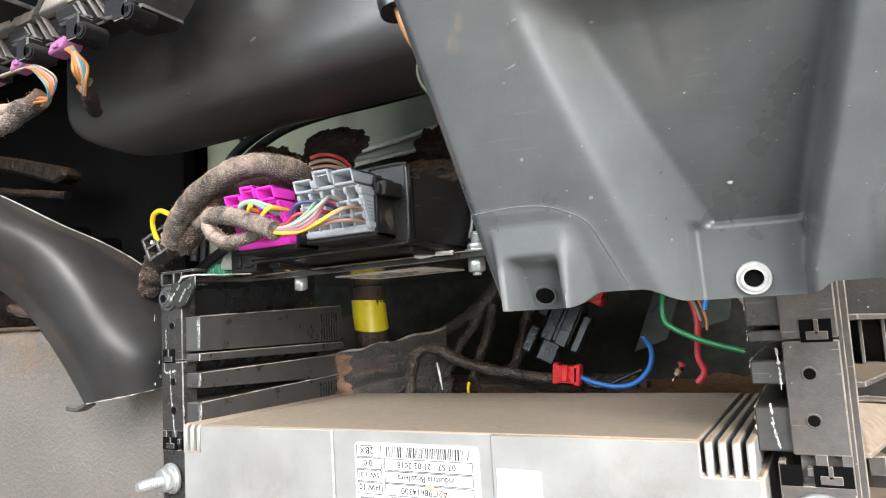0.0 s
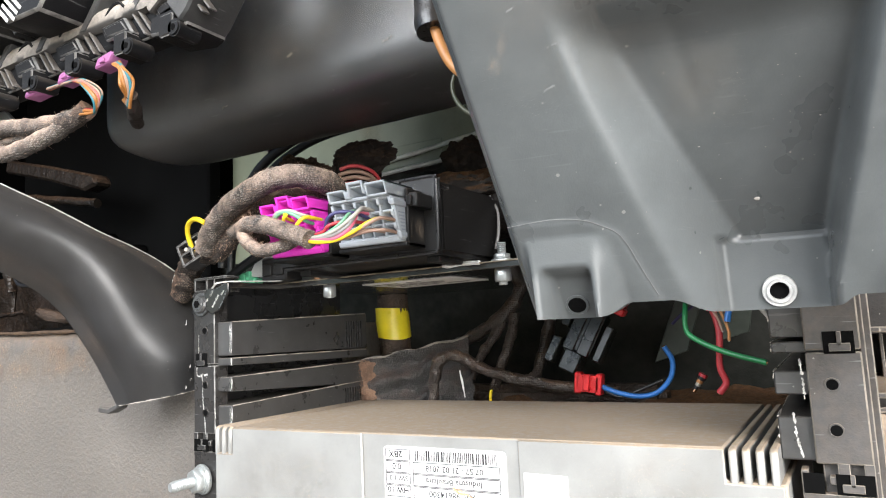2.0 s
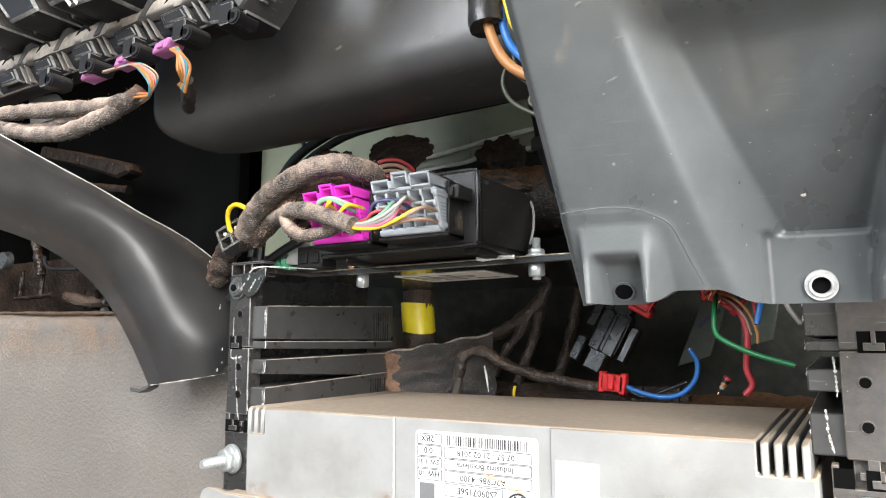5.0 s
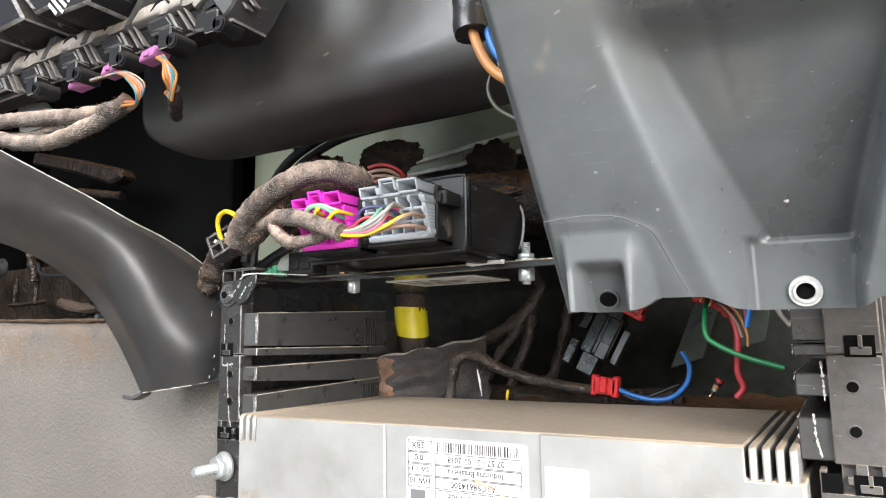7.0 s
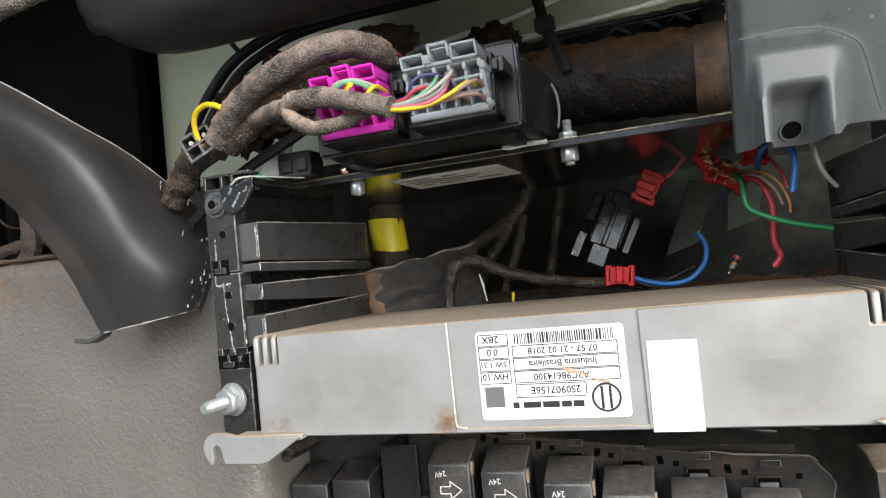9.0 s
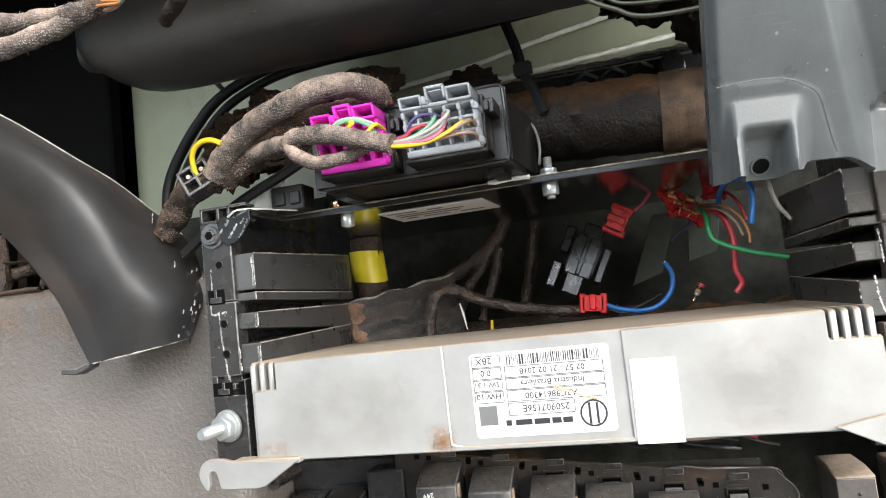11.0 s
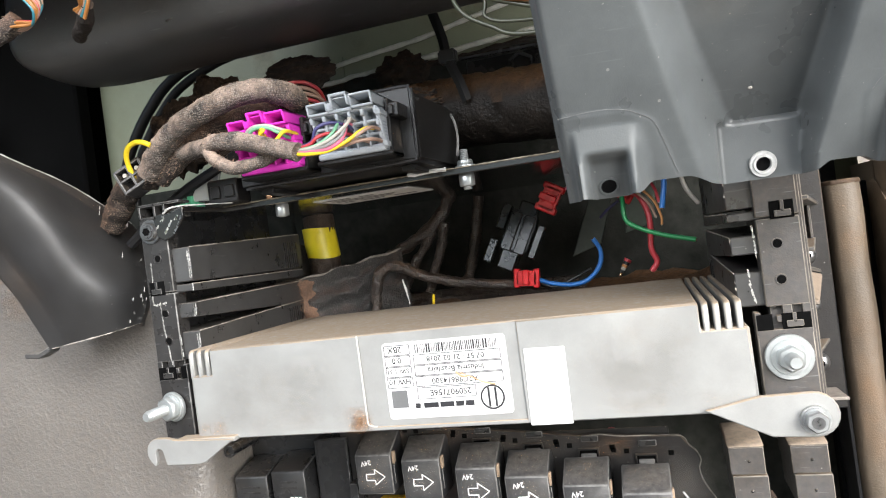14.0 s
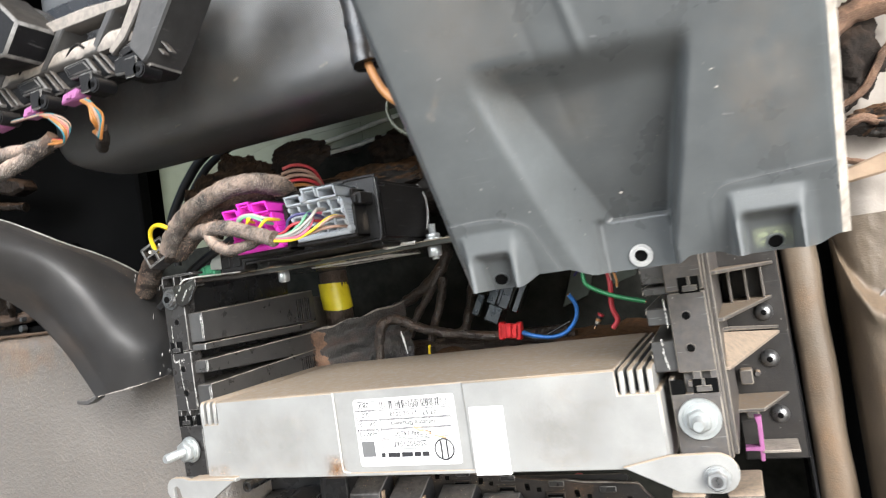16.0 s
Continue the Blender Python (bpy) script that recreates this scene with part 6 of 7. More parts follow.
LOWER = [(-640, 203, 654), (-560, 202, 645), (-507, 201, 634), (-475, 200, 626), (-450, 200, 620), (-418, 200, 615.4), (-395, 201, 617), (-378, 203, 620.5), (-364, 206, 626)]
MIDDLE = [(-640, 212, 657), (-540, 212, 643), (-470, 212, 630), (-430, 210, 628), (-400, 209, 627)]
for pts, r in ((UPPER, 4.9), (LOWER, 4.9), (MIDDLE, 3.4)):
    part("sleeve", tube(B(), pts, r, 18, 16, 0.2, 0.012), "cloth", hb)
    part("fuzz", fuzz(B(), pts, r, 900, int(r * 10) + len(pts), 1.8), "cloth_fuzz", hb, "loose brown fibres")
part("frayed_end", tube(B(), [(-372, 205, 625), (-362, 206, 626.5), (-355, 206.5, 628.5), (-351, 207, 631)], 5.4, 14, 8, 0.4, 0.0, 0.8), "cloth_sooty", hb)
random.seed(9)
for i in range(12):
    mat = ("w_amber", "w_teal_dark", "w_brown", "w_red", "w_teal_dark", "w_amber", "w_olive", "w_brown")[i % 8]
    k = i / 11
    reach = random.uniform(-2, 3)
    a = Vector((-355 + random.uniform(-3, 3), 206 + random.uniform(-3, 3), 627.5 + random.uniform(-2, 2)))
    end = Vector((-356 - 32 * (k < 0.55) + 8 * random.random(), 200 + random.uniform(-1, 2), 646))
    bm = B()
    tube(bm, [a, a + Vector((9, -1, -1.5 + reach * 0.3)), Vector((-337 + reach * 0.6, 202, 625.5 + reach * 0.5)), Vector((-332 + reach, 199 + reach * 0.5, 631 + reach)), Vector((-338 + reach, 196, 638.5 + reach * 0.4)), Vector((-349, 197, 643)), end], 0.75, 7, 8)
    part("wire", bm, mat, hb)
for i in range(5):
    mat = ("w_amber", "w_amber", "w_brown", "w_teal_dark", "w_amber")[i]
    d = (i - 2) * 1.3
    bm = B()
    tube(bm, [(-308 + d, 194, 642), (-302 + d * 0.6, 193, 637 + i % 2), (-299.5 + d * 0.5, 194 + d, 630 + d * 0.6), (-302 + d * 0.8, 197, 624.5), (-308 + d, 200, 622 - d)], 0.85, 8, 9)
    part("wire", bm, mat, hb)
part("taped_stub", tube(B(), [(-302, 199, 625), (-308, 204, 622), (-318, 212, 621), (-330, 222, 622)], 3.4, 12, 10, 0.4), "cloth_dark", hb, "sooty taped stub")
bm = B()
prism(bm, [(-522, 668), (-488, 664), (-470, 650), (-515, 640)], "y", 232, 236, 0.8)
solid("white_tab", bm, "white_plastic", "white plastic tab behind the upper harness", "plastic clip")

# ---- curved dark trim ----
trim = thing("curved_trim", "dark satin curved plastic trim strip with a scuffed lower end", "trim", (-430, 300, 455))
SECTIONS = (((-457, 298.5, 457.7), (-412, 303, 463.5), (-403, 324, 467)), ((-458, 290, 475), (-403, 287, 486), (-397, 334, 496)), ((-456, 275, 498), (-405, 273, 511), (-410, 342, 530)),
            ((-463, 261, 523), (-408, 260, 535), (-420, 315, 553.5)), ((-462, 243, 538), (-414, 248, 553), (-421, 288, 566)), ((-457, 223, 547), (-420, 232, 566), (-424, 261, 576)),
            ((-452, 203, 553), (-424, 211, 575), (-432, 236, 589)), ((-448, 182, 557), (-424, 189, 583), (-440, 212, 600)), ((-444, 158, 561), (-422, 165, 591), (-448, 186, 612)), ((-440, 130, 564), (-420, 138, 600), (-458, 156, 626)))
inner, ridge, outer = (curve_points([s[k] for s in SECTIONS], 9) for k in range(3))
rows = []
for i, (a, b, c) in enumerate(zip(outer, inner, ridge)):
    p, q = a.lerp(c, 0.22), c.lerp(b, 0.72)
    ctl = c * 1.7 - (p + q) * 0.35
    row = [a + Vector((-4, 6, -3))] + [a.lerp(p, k / 8) for k in range(8)]
    row += [p * (1 - k / 18) ** 2 + ctl * (2 * k / 18 * (1 - k / 18)) + q * (k / 18) ** 2 for k in range(18)]
    row += [q.lerp(b, k / 10) for k in range(11)] + [b + Vector((-4, 22, 1))]
    rows.append([tuple(v) for v in row])
bm = B()
sheet(bm, rows)
sheet(bm, [rows[0], [(p[0] - 0.8, p[1] + 2.4, p[2] + 0.3) for p in rows[0]]])
part("strip", bm, "trim", trim, angle=80)
end = rows[0]
part("outer_edge", tube(B(), [(r[1][0] + 0.2, r[1][1] - 0.2, r[1][2] + 0.2) for r in rows[20:75:3]], 0.4, 5, 4, 0.8), "chalk", trim, "pale worn outer edge")
part("lower_edge", tube(B(), [(p[0] + 0.1, p[1] - 0.4, p[2]) for p in end[2:-1:3]], 0.3, 5, 4, 2.0), "dust_line", trim, "pale ragged lower edge")
part("end_clip", prism(B(), [(-457, 460), (-468, 455.8), (-480, 456.4), (-480, 453), (-468, 452), (-458, 456)], "y", 299, 308, 0.6), "dusty_grey", trim)
for n, (i, j, s) in enumerate(((24, 4, 4.2), (22, 6, 1.6), (21, 9, 1.8), (11, 4, 2.4), (4, 4, 2.6), (2, 2, 2.2), (6, 8, 1.8), (13, 9, 1.4), (34, 24, 0.7), (48, 30, 0.9), (1, 3, 3.0), (9, 6, 1.6), (3, 10, 1.6))):
    x, y, z = rows[i][j]
    o = bmesh.new()
    o.faces.new([o.verts.new((x + 0.5 + s * (0.7 + 0.8 * noise.noise(Vector((n * 3.3, k * 0.8, 0)))) * math.cos(k * math.pi / 6) * 0.5, y - 1.0 + s * 0.5 * math.cos(k * math.pi / 6), z + s * (0.8 + 0.8 * noise.noise(Vector((n * 1.7, k * 0.8, 5)))) * math.sin(k * math.pi / 6))) for k in range(12)])
    part("scuff", merge(B(), o), "film_pale", trim, "pale scuff")
random.seed(5)
for n in range(18):
    x, y, z = rows[random.randint(1, 26)][random.choice((2, 3, 4, 5, 7, 9, 11))]
    part("chip", broken_line(B(), [(x + 0.4, y - 0.5, z + 0.3), (x + 0.8, y - 0.6, z + 0.9), (x + 1.0, y - 0.6, z + random.uniform(1.2, 3.0))], random.uniform(0.15, 0.4), n, 0.5), "chalk", trim, "pale chip")
out = lambda p, d: (p[0] + 0.3 * d, p[1] - 0.35 * d, p[2] + 0.2 * d)
# Lower brown film also stands in for the floor reflected there.
part("dust_film", sheet(B(), [[out(p, 0.8) for p in r[25:-1]] for r in rows[6:88]]), "film_brown", trim, "brown dust and painted-in floor reflection on the lower side", angle=80)
part("dust_film", sheet(B(), [[out(p, 0.8) for p in r[1:9]] for r in rows[6:70]]), "film_brown", trim, "brown dust on the upper side", angle=80)


# ---- relay and fuse box below ----
fuse_box = thing("relay_box_base", "dusty black plastic base of a relay and fuse box", "fuse box", (-200, 400, 200))


def base_z(x):
    return 362 - 0.155 * (x + 271)


RIM = [(-292, 379), (-223, 371.5), (-160, 365.5), (-136, 362.5), (-122, 361), (-112, 361.6), (-100, 360), (-84, 359.6), (-63.5, 358.5)]
SCALLOP = [(-59, 352.5), (-55, 348.5), (-53.2, 343.5), (-54.6, 338), (-53.4, 331), (-50, 324), (-47, 319), (-46.4, 312), (-50, 307), (-57, 306), (-62, 300), (-62, 200), (-292, 200)]
part("back_plate", prism(B(), RIM + SCALLOP, "y", 375, 379, 0.6), "grimy_black", fuse_box)
part("plate_edge", tube(B(), [(x, 374.8, z) for x, z in RIM[4:] + SCALLOP[:8]], 0.28, 5, 6, 1.4), "dust_line", fuse_box, "pale chipped scalloped edge")
part("rear_web", prism(B(), [(379, 350), (379, 364), (396, 352), (396, 330)], "x", -292, -70, 0.5), "grimy_black", fuse_box)
for i, (x, z) in enumerate(((-85, 344.8), (-120, 349.6), (-155, 354.4), (-189, 359), (-223, 363.8), (-257, 368.4))):
    bm = B()
    box(bm, x - 6.6, x + 6.6, 373.4, 375.4, z + 2.4, z + 3.6, 0.3)
    box(bm, x - 6.6, x + 6.6, 373.4, 375.4, z - 3.6, z - 2.6, 0.3)
    box(bm, x - 6.6, x - 5.6, 373.4, 375.4, z - 3, z + 3, 0.3)
    box(bm, x + 5.6, x + 6.6, 373.4, 375.4, z - 3, z + 3, 0.3)
    window = part("latch_window", bm, "grimy_black", fuse_box)
    part("window_slot", box(B(), x - 5.8, x + 5.8, 374.6, 375.1, z - 2.8, z + 2.6, 0), "void", window)
    part("latch_lip", box(B(), x - 4.8, x + 4.8, 373.2, 375, z - 2.6, z + 0.2, 0.5), "w_grey" if i < 2 else "dusty_grey", window)
    for k, dz in ((15, 3.5), (-11.5, 5.5), (-19.5, 6.5)):
        if x + k < -66:
            part("slot", box(B(), x + k - 1.6, x + k + 1.6, 374.6, 375.1, z + dz - 1.5, z + dz + 1.5, 0), "void", fuse_box)
    part("clip_notch", box(B(), x - 4, x + 7, 374.2, 375.4, z + 8 - 0.5 * i, z + 12 - 0.5 * i, 0.5), "black_worn", fuse_box)
for x0, x1, z0, z1, mat in ((-128, -62, 346, 362, "film_rust"), (-110, -66, 350, 361, "film_rust"), (-200, -110, 352, 368, "film_tan"), (-285, -190, 358, 378, "film_rust"), (-80, -46, 306, 350, "film_grime")):
    part("dust_bloom", sheet(B(), [[(x0 + (x1 - x0) * a / 8, 374.7, z0 + (z1 - z0) * b / 8) for a in range(9)] for b in range(9)]), mat, fuse_box, "brown dust on the plate", angle=80)
bm = B()
ring(bm, (-56.5, 375.5, 313.5), (-56.5, 371, 313.5), 6.4, 3.6)
part("screw_eye", bm, "black_worn", fuse_box)
part("eye_hole", rod(B(), (-56.5, 374.9, 313.5), (-56.5, 374.5, 313.5), 3.6, None, 18), "void", fuse_box)
bm = B()
tube(bm, [(-66, 374, 324), (-63, 374, 319), (-62, 374, 314), (-58, 374, 308)], 0.8, 5, 6, 0.6)
part("scuff_mark", bm, "white_print", fuse_box)
for x0, x1 in ((-282, -276), (-236, -229), (-197, -190), (-160, -153), (-124, -118)):
    part("divider", box(B(), x0, x1, 360, 388, 200, base_z(x0) - 24, 0.5), "black", fuse_box)


def relay_at(x, y, z, w, k):
    t = thing("square_relay", "dusty black square relay with white arrow and 24V print", "relay", (x + w / 2, y + 10, z - 26), group="square relays")
    bm = B()
    prism(bm, [(y, z - 26), (y, z), (y + 3, z + 2), (y + 20, z + 10.5), (y + 22, z + 10), (y + 34, z - 4), (y + 34, z - 26)], "x", x, x + w, 0.7)
    part("case", bm, "relay", t)
    bm = B()
    box(bm, x + w - 0.4, x + w + 1.2, y + 3, y + 7, z - 7, z + 1, 0.3)
    part("side_lug", bm, "tan", t)
    part("side_latch", box(B(), x + w - 0.4, x + w + 1.0, y + 3, y + 8, z - 20, z - 8, 0.3), "relay", t)
    part("dust_film", sheet(B(), [[(x + 0.5, y + 3.2, z + 2.3), (x + w - 0.5, y + 3.2, z + 2.3)], [(x + 0.5, y + 19.5, z + 10.5), (x + w - 0.5, y + 19.5, z + 10.5)]]), "film_dust", t, "dust smear on top")
    o = bmesh.new()
    o.faces.new([o.verts.new(p) for p in ((x + 0.6, y - 0.04, z - 25), (x + w - 0.6, y - 0.04, z - 25), (x + w - 0.6, y - 0.04, z - 0.6), (x + 0.6, y - 0.04, z - 0.6))])
    part("face_film", merge(B(), o), "film_dust" if k % 3 == 0 else "film_grime", t)
    bm = B()
    cx, cz, s = x + w * 0.52, z - 14.5, w / 27
    out = [(-6.5, 2.2), (0, 2.2), (0, 5.4), (7.5, 0), (0, -5.4), (0, -2.2), (-6.5, -2.2)]
    for (a, b), (c, d) in zip(out, out[1:] + out[:1]):
        tube(bm, [(cx + a * s, y - 0.1, cz + b * s), (cx + (a + c) / 2 * s, y - 0.1, cz + (b + d) / 2 * s), (cx + c * s, y - 0.1, cz + d * s)], 0.36, 5, 2)
    part("arrow_print", bm, "white_print", t)
    bm = B()
    text(bm, "24V", 4.6, facing(x + w * 0.3, y - 0.08, z - 5.0, True, -8 + 3 * (k % 3)))
    part("voltage_print", bm, "white_print", t)
    return t


for k, (x, y, z, w) in enumerate(((-271.5, 352, 361, 25.5), (-238.5, 351, 357, 26), (-202, 349, 351, 26.5), (-170, 347, 345.5, 27), (-134.5, 345, 340, 27.5), (-100, 342, 335.5, 28))):
    relay_at(x, y, z, w, k)
for x, z in ((-371, 346.5), (-341, 349.5)):
    t = thing("small_relay", "small black relay with tiny white marks", "relay", (x + 13, 372, z - 25), group="small relays")
    bm = B()
    prism(bm, [(359, z - 25), (359, z), (361, z + 1), (384, z + 7), (392, z + 6), (392, z - 25)], "x", x, x + 26, 0.8)
    part("case", bm, "black", t)
    for k in range(3):
        part("code_bar", box(B(), x + 13.5 + k * 3.2, x + 16 + k * 3.2, 358.75, 358.95, z - 19.6, z - 17.6, 0), "white_print", t, "unreadable white mark")
    bm = B()
    for i in range(2):
        box(bm, x + 6, x + 20, 358.75, 358.95, z - 8 - i * 4, z - 6.6 - i * 4, 0)
    part("embossed_bar", bm, "black_worn", t)


def blade_fuse(x, z, mat, label, words=""):
    t = thing("blade_fuse", label, "fuse", (x, 362, z - 3.4), group="blade fuses")
    bm = B()
    box(bm, x - 9.5, x + 9.5, 359, 374, z - 3.2, z + 3.2, 1.2, 2)
    box(bm, x - 7.5, x + 7.5, 357.8, 361, z - 2.4, z + 2.4, 1.0, 2)
    part("body", bm, mat, t)
    part("top_rib", box(B(), x - 2.4, x + 2.4, 356.9, 358.6, z - 1.9, z + 1.9, 0.5), mat, t)
    bm = B()
    for s in (-1, 1):
        box(bm, x + s * 5 - 1.6, x + s * 5 + 1.6, 357.5, 357.9, z - 0.9, z + 0.9, 0.1)
    part("contact", bm, "steel", t)
    if words:
        bm = B()
        text(bm, words, 4.2, facing(x, 357.6, z, True))
        part("rating_print", bm, "white_print", t)
    return t


for x, z, mat, label, words in ((-255, 323.5, "fuse_yellow", "yellow blade fuse", ""), (-256, 314.5, "fuse_yellow", "yellow blade fuse", ""), (-257, 305, "fuse_red", "red blade fuse", ""), (-257.5, 296, "fuse_red", "red blade fuse", ""),
                                (-217, 317.5, "fuse_red", "red blade fuse", ""), (-218, 307.5, "fuse_blue", "light blue blade fuse", ""), (-218, 298, "fuse_red", "red blade fuse", ""), (-178, 309, "fuse_navy", "dark blue blade fuse", "15"),
                                (-178, 300, "fuse_green", "green blade fuse", ""), (-137, 303, "fuse_red", "red blade fuse", ""), (-137, 294, "fuse_red", "red blade fuse", ""),
                                (-356, 308, "fuse_red", "red blade fuse", ""), (-329, 310.5, "fuse_red", "dusty pink-red blade fuse", "")):
    blade_fuse(x, z, mat, label + " pushed into the fuse box", words)
bm = B()
prism(bm, [(-341, 320.5), (-322, 322), (-307, 321.5), (-306, 317.5), (-320, 316.5), (-338, 317.5)], "y", 361, 362, 0.2)
solid("paper_scrap", bm, "w_brown", "torn dusty paper scrap above the red fuses", "paper")
for pts, r, mat in (([(-352, 368, 296), (-340, 362, 290), (-326, 362, 276), (-318, 366, 258), (-316, 370, 236)], 4.2, "w_brown"), ([(-362, 372, 300), (-352, 366, 284), (-342, 364, 266), (-338, 368, 240)], 3.6, "cloth"), ([(-330, 372, 292), (-316, 366, 284), (-306, 364, 268), (-302, 368, 240)], 2.8, "w_black")):
    solid("dusty_cable", tube(B(), pts, r, 12, 10, 0.15), mat, "dusty cable running down from the fuse block", "cable", group="dusty cables")
bm = B()
box(bm, -310, -294, 360, 376, 309, 320, 0.8)
box(bm, -308, -302, 357, 361, 311, 318, 0.5)
box(bm, -300, -296, 357, 361, 310, 319, 0.5)
solid("grey_clip", bm, "dusty_grey", "dusty grey plastic clip beside the red fuses", "plastic clip")
side_box = thing("side_fuse_block", "black fuse block with a round boss beside the small relays", "fuse box", (-330, 400, 200))
bm = B()
box(bm, -376, -296, 392, 402, 200, 372, 1)
box(bm, -312, -286, 372, 394, 270, 368, 1.2)
box(bm, -308, -300, 362, 374, 308, 318, 0.8)
part("block", bm, "black", side_box)
bm = B()
ring(bm, (-282, 366, 302), (-282, 360, 302), 6.5, 3.5)
part("boss", bm, "black_worn", side_box)
bm = B()
ring(bm, (-372, 362, 366), (-372, 358, 366), 4.5, 2.4)
rod(bm, (-372, 392, 366), (-372, 361, 366), 4, None, 16)
part("screw_eye", bm, "black_worn", side_box)
for x0, x1 in ((-39, -20.5), (-7, 12)):
    t = thing("twin_relay", "grey cube relay pair with dusty tan top", "relay", ((x0 + x1) / 2, 370, 322), group="twin relays")
    for z0, z1 in ((342.4, 358), (324, 341.6)):
        bm = B()
        box(bm, x0 + (0.8 if z0 < 330 else 0), x1 + (0.8 if z0 < 330 else 0), 349, 392, z0, z1, 0.5)
        part("cube", bm, "grey_worn", t)
    bm = B()
    prism(bm, [(348.6, 357.6), (350, 359.4), (366, 361.5), (390, 361), (392, 357.5)], "x", x0 - 0.5, x1 + 0.3, 0.7)
    part("dusty_top", bm, "tan_web", t, "tan dusty top")
    bm = B()
    for z in (350, 333):
        o = bmesh.new()
        bmesh.ops.create_uvsphere(o, u_segments=10, v_segments=6, radius=0.9)
        merge(bm, o, Matrix.Translation(((x0 + x1) / 2 + 1, 348.9, z)))
    part("nub", bm, "black_worn", t)
bm = B()
tube(bm, [(-60, 352, 316), (-44, 345, 318), (-30, 345, 314), (-14, 350, 318), (4, 352, 310)], 2.2, 8, 8, 0.6)
tube(bm, [(-20, 356, 330), (-14, 354, 320), (-10, 352, 312)], 2.0, 8, 8, 0.6)
tube(bm, [(-60, 356, 310), (-40, 352, 306), (-20, 356, 309), (8, 358, 320)], 2.4, 8, 8, 0.6)
solid("dusty_wire", bm, "cloth_dark", "dusty brown wire stubs under the relays", "wire")
# Wire colours are darkened to stand in for shade under the unit.
under = thing("wire_loom", "wire loom under the control unit, colours darkened for shade", "wire bundle", (-110, 400, 360))
random.seed(12)
for i in range(20):
    mat = ("w_black", "w_brown", "w_olive", "w_violet", "w_black", "w_red", "w_olive", "w_black", "w_black", "w_orange")[i % 10]
    x0, y, z = -190 + 6.0 * i, 446 + random.uniform(-5, 14), 366 + random.uniform(-4, 6)
    bm = B()
    if i % 2:
        tube(bm, [(x0 - 40, y, z + 3), (x0 - 14, y + random.uniform(-4, 4), z), (x0 + 14, y, z + random.uniform(-4, 3)), (x0 + 40, y + 4, z - 3)], 0.95, 6, 8)
    else:
        tube(bm, [(x0 - 8, y + 10, z + 16), (x0, y + 2, z + 8), (x0 + 9, y - 3, z + 1), (x0 + 22, y - 2, z - 5), (x0 + 34, y + 4, z - 9)], 1.0, 6, 8)
    part("wire", bm, mat, under)
part("blue_sleeve", tube(B(), [(-112, 452, 357), (-98, 449, 356.5), (-84, 449, 355), (-72, 452, 353)], 2.6, 10, 10, 0.1), "w_black", under, "blue sleeve painted near-black for shade")
bm = B()
tube(bm, [(-113, 392, 352), (-111, 390, 358), (-105, 389, 360.5), (-100, 390, 357), (-98.5, 393, 351)], 1.1, 8, 8)
part("loop", bm, "w_red", under, "small red wire loop")


# ---- behind the shelf and the control unit ----
# Dark sheet put before the pale bulkhead to paint in its shade.
ins = thing("dark_backing", "dark backing sheet that paints shade over the bulkhead", "insulation", (-160, 555, 250))
rows = []
for j in range(28):
    z = 190 + j * 17.42
    rows.append([(x, 548 + 5 * noise.noise(Vector((x / 40, z / 40, 2))) + 2 * noise.noise(Vector((x / 12, z / 12, 2))), z + 3 * noise.noise(Vector((x / 30, 0, 5))) + 0.03 * (x + 300)) for x in range(-400, 81, 8)])
part("sheet", sheet(B(), rows), "felt", ins, angle=70)
part("edge_binding", tube(B(), [(p[0], p[1] + 2, p[2]) for p in rows[-1][::4]], 3.0, 6, 6, 0.6), "cloth_dark", ins, "ragged dark upper edge")
part("side_sheet", box(B(), -660, -398, 545, 552, 250, 588, 3), "felt", ins)
# Plates take the darkened green to paint in the cavity's shade.
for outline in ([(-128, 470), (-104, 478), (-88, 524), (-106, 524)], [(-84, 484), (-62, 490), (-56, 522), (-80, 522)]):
    solid("green_plate", prism(B(), outline, "y", 505, 508, 0.5), "grimy_green", "green steel plate coloured as shaded, in the dark cavity", "plate", group="green plates")
hose = thing("taped_hose", "dark hose marked with a band of yellow tape", "hose", (-331, 468, 400))
bm = B()
tube(bm, [(-327, 474, 395), (-329, 470, 440), (-331, 468, 480), (-332, 467, 510), (-333, 468, 531.5)], 13, 20, 8, 0.05)
part("pipe", bm, "cast_iron", hose)
bm = B()
rows = []
for k in range(25):
    a = 2 * math.pi * k / 24
    rows.append([(-331.6 + 14 * math.cos(a), 467.4 + 14 * math.sin(a), 496 + 1.2 * math.sin(a * 2)), (-332.6 + 14.2 * math.cos(a), 467 + 14.2 * math.sin(a), 509), (-333.4 + 14 * math.cos(a), 467 + 14 * math.sin(a), 521 - 0.8 * math.sin(a + 1))])
sheet(bm, rows)
part("tape", bm, "yellow_tape", hose, "yellow tape band")

# quilted flap
flap = thing("insulation_flap", "torn black quilted insulation flap with a frayed brown edge", "insulation", (-300, 445, 430))
rows = []
for i in range(46):
    f = i / 45
    x, y, zt = -334 + 72 * f, 424 + 43 * f, 480 + 15 * f + 0.9 * math.sin(f * 20)
    row = []
    for j in range(30):
        g = j / 29
        fold_1 = math.sin(g * 16 + 5 * f + 2.2 * noise.noise(Vector((f * 3, g * 2, 0)))) * (0.35 + 0.65 * math.sin(f * 3.1 + 0.4) ** 2)
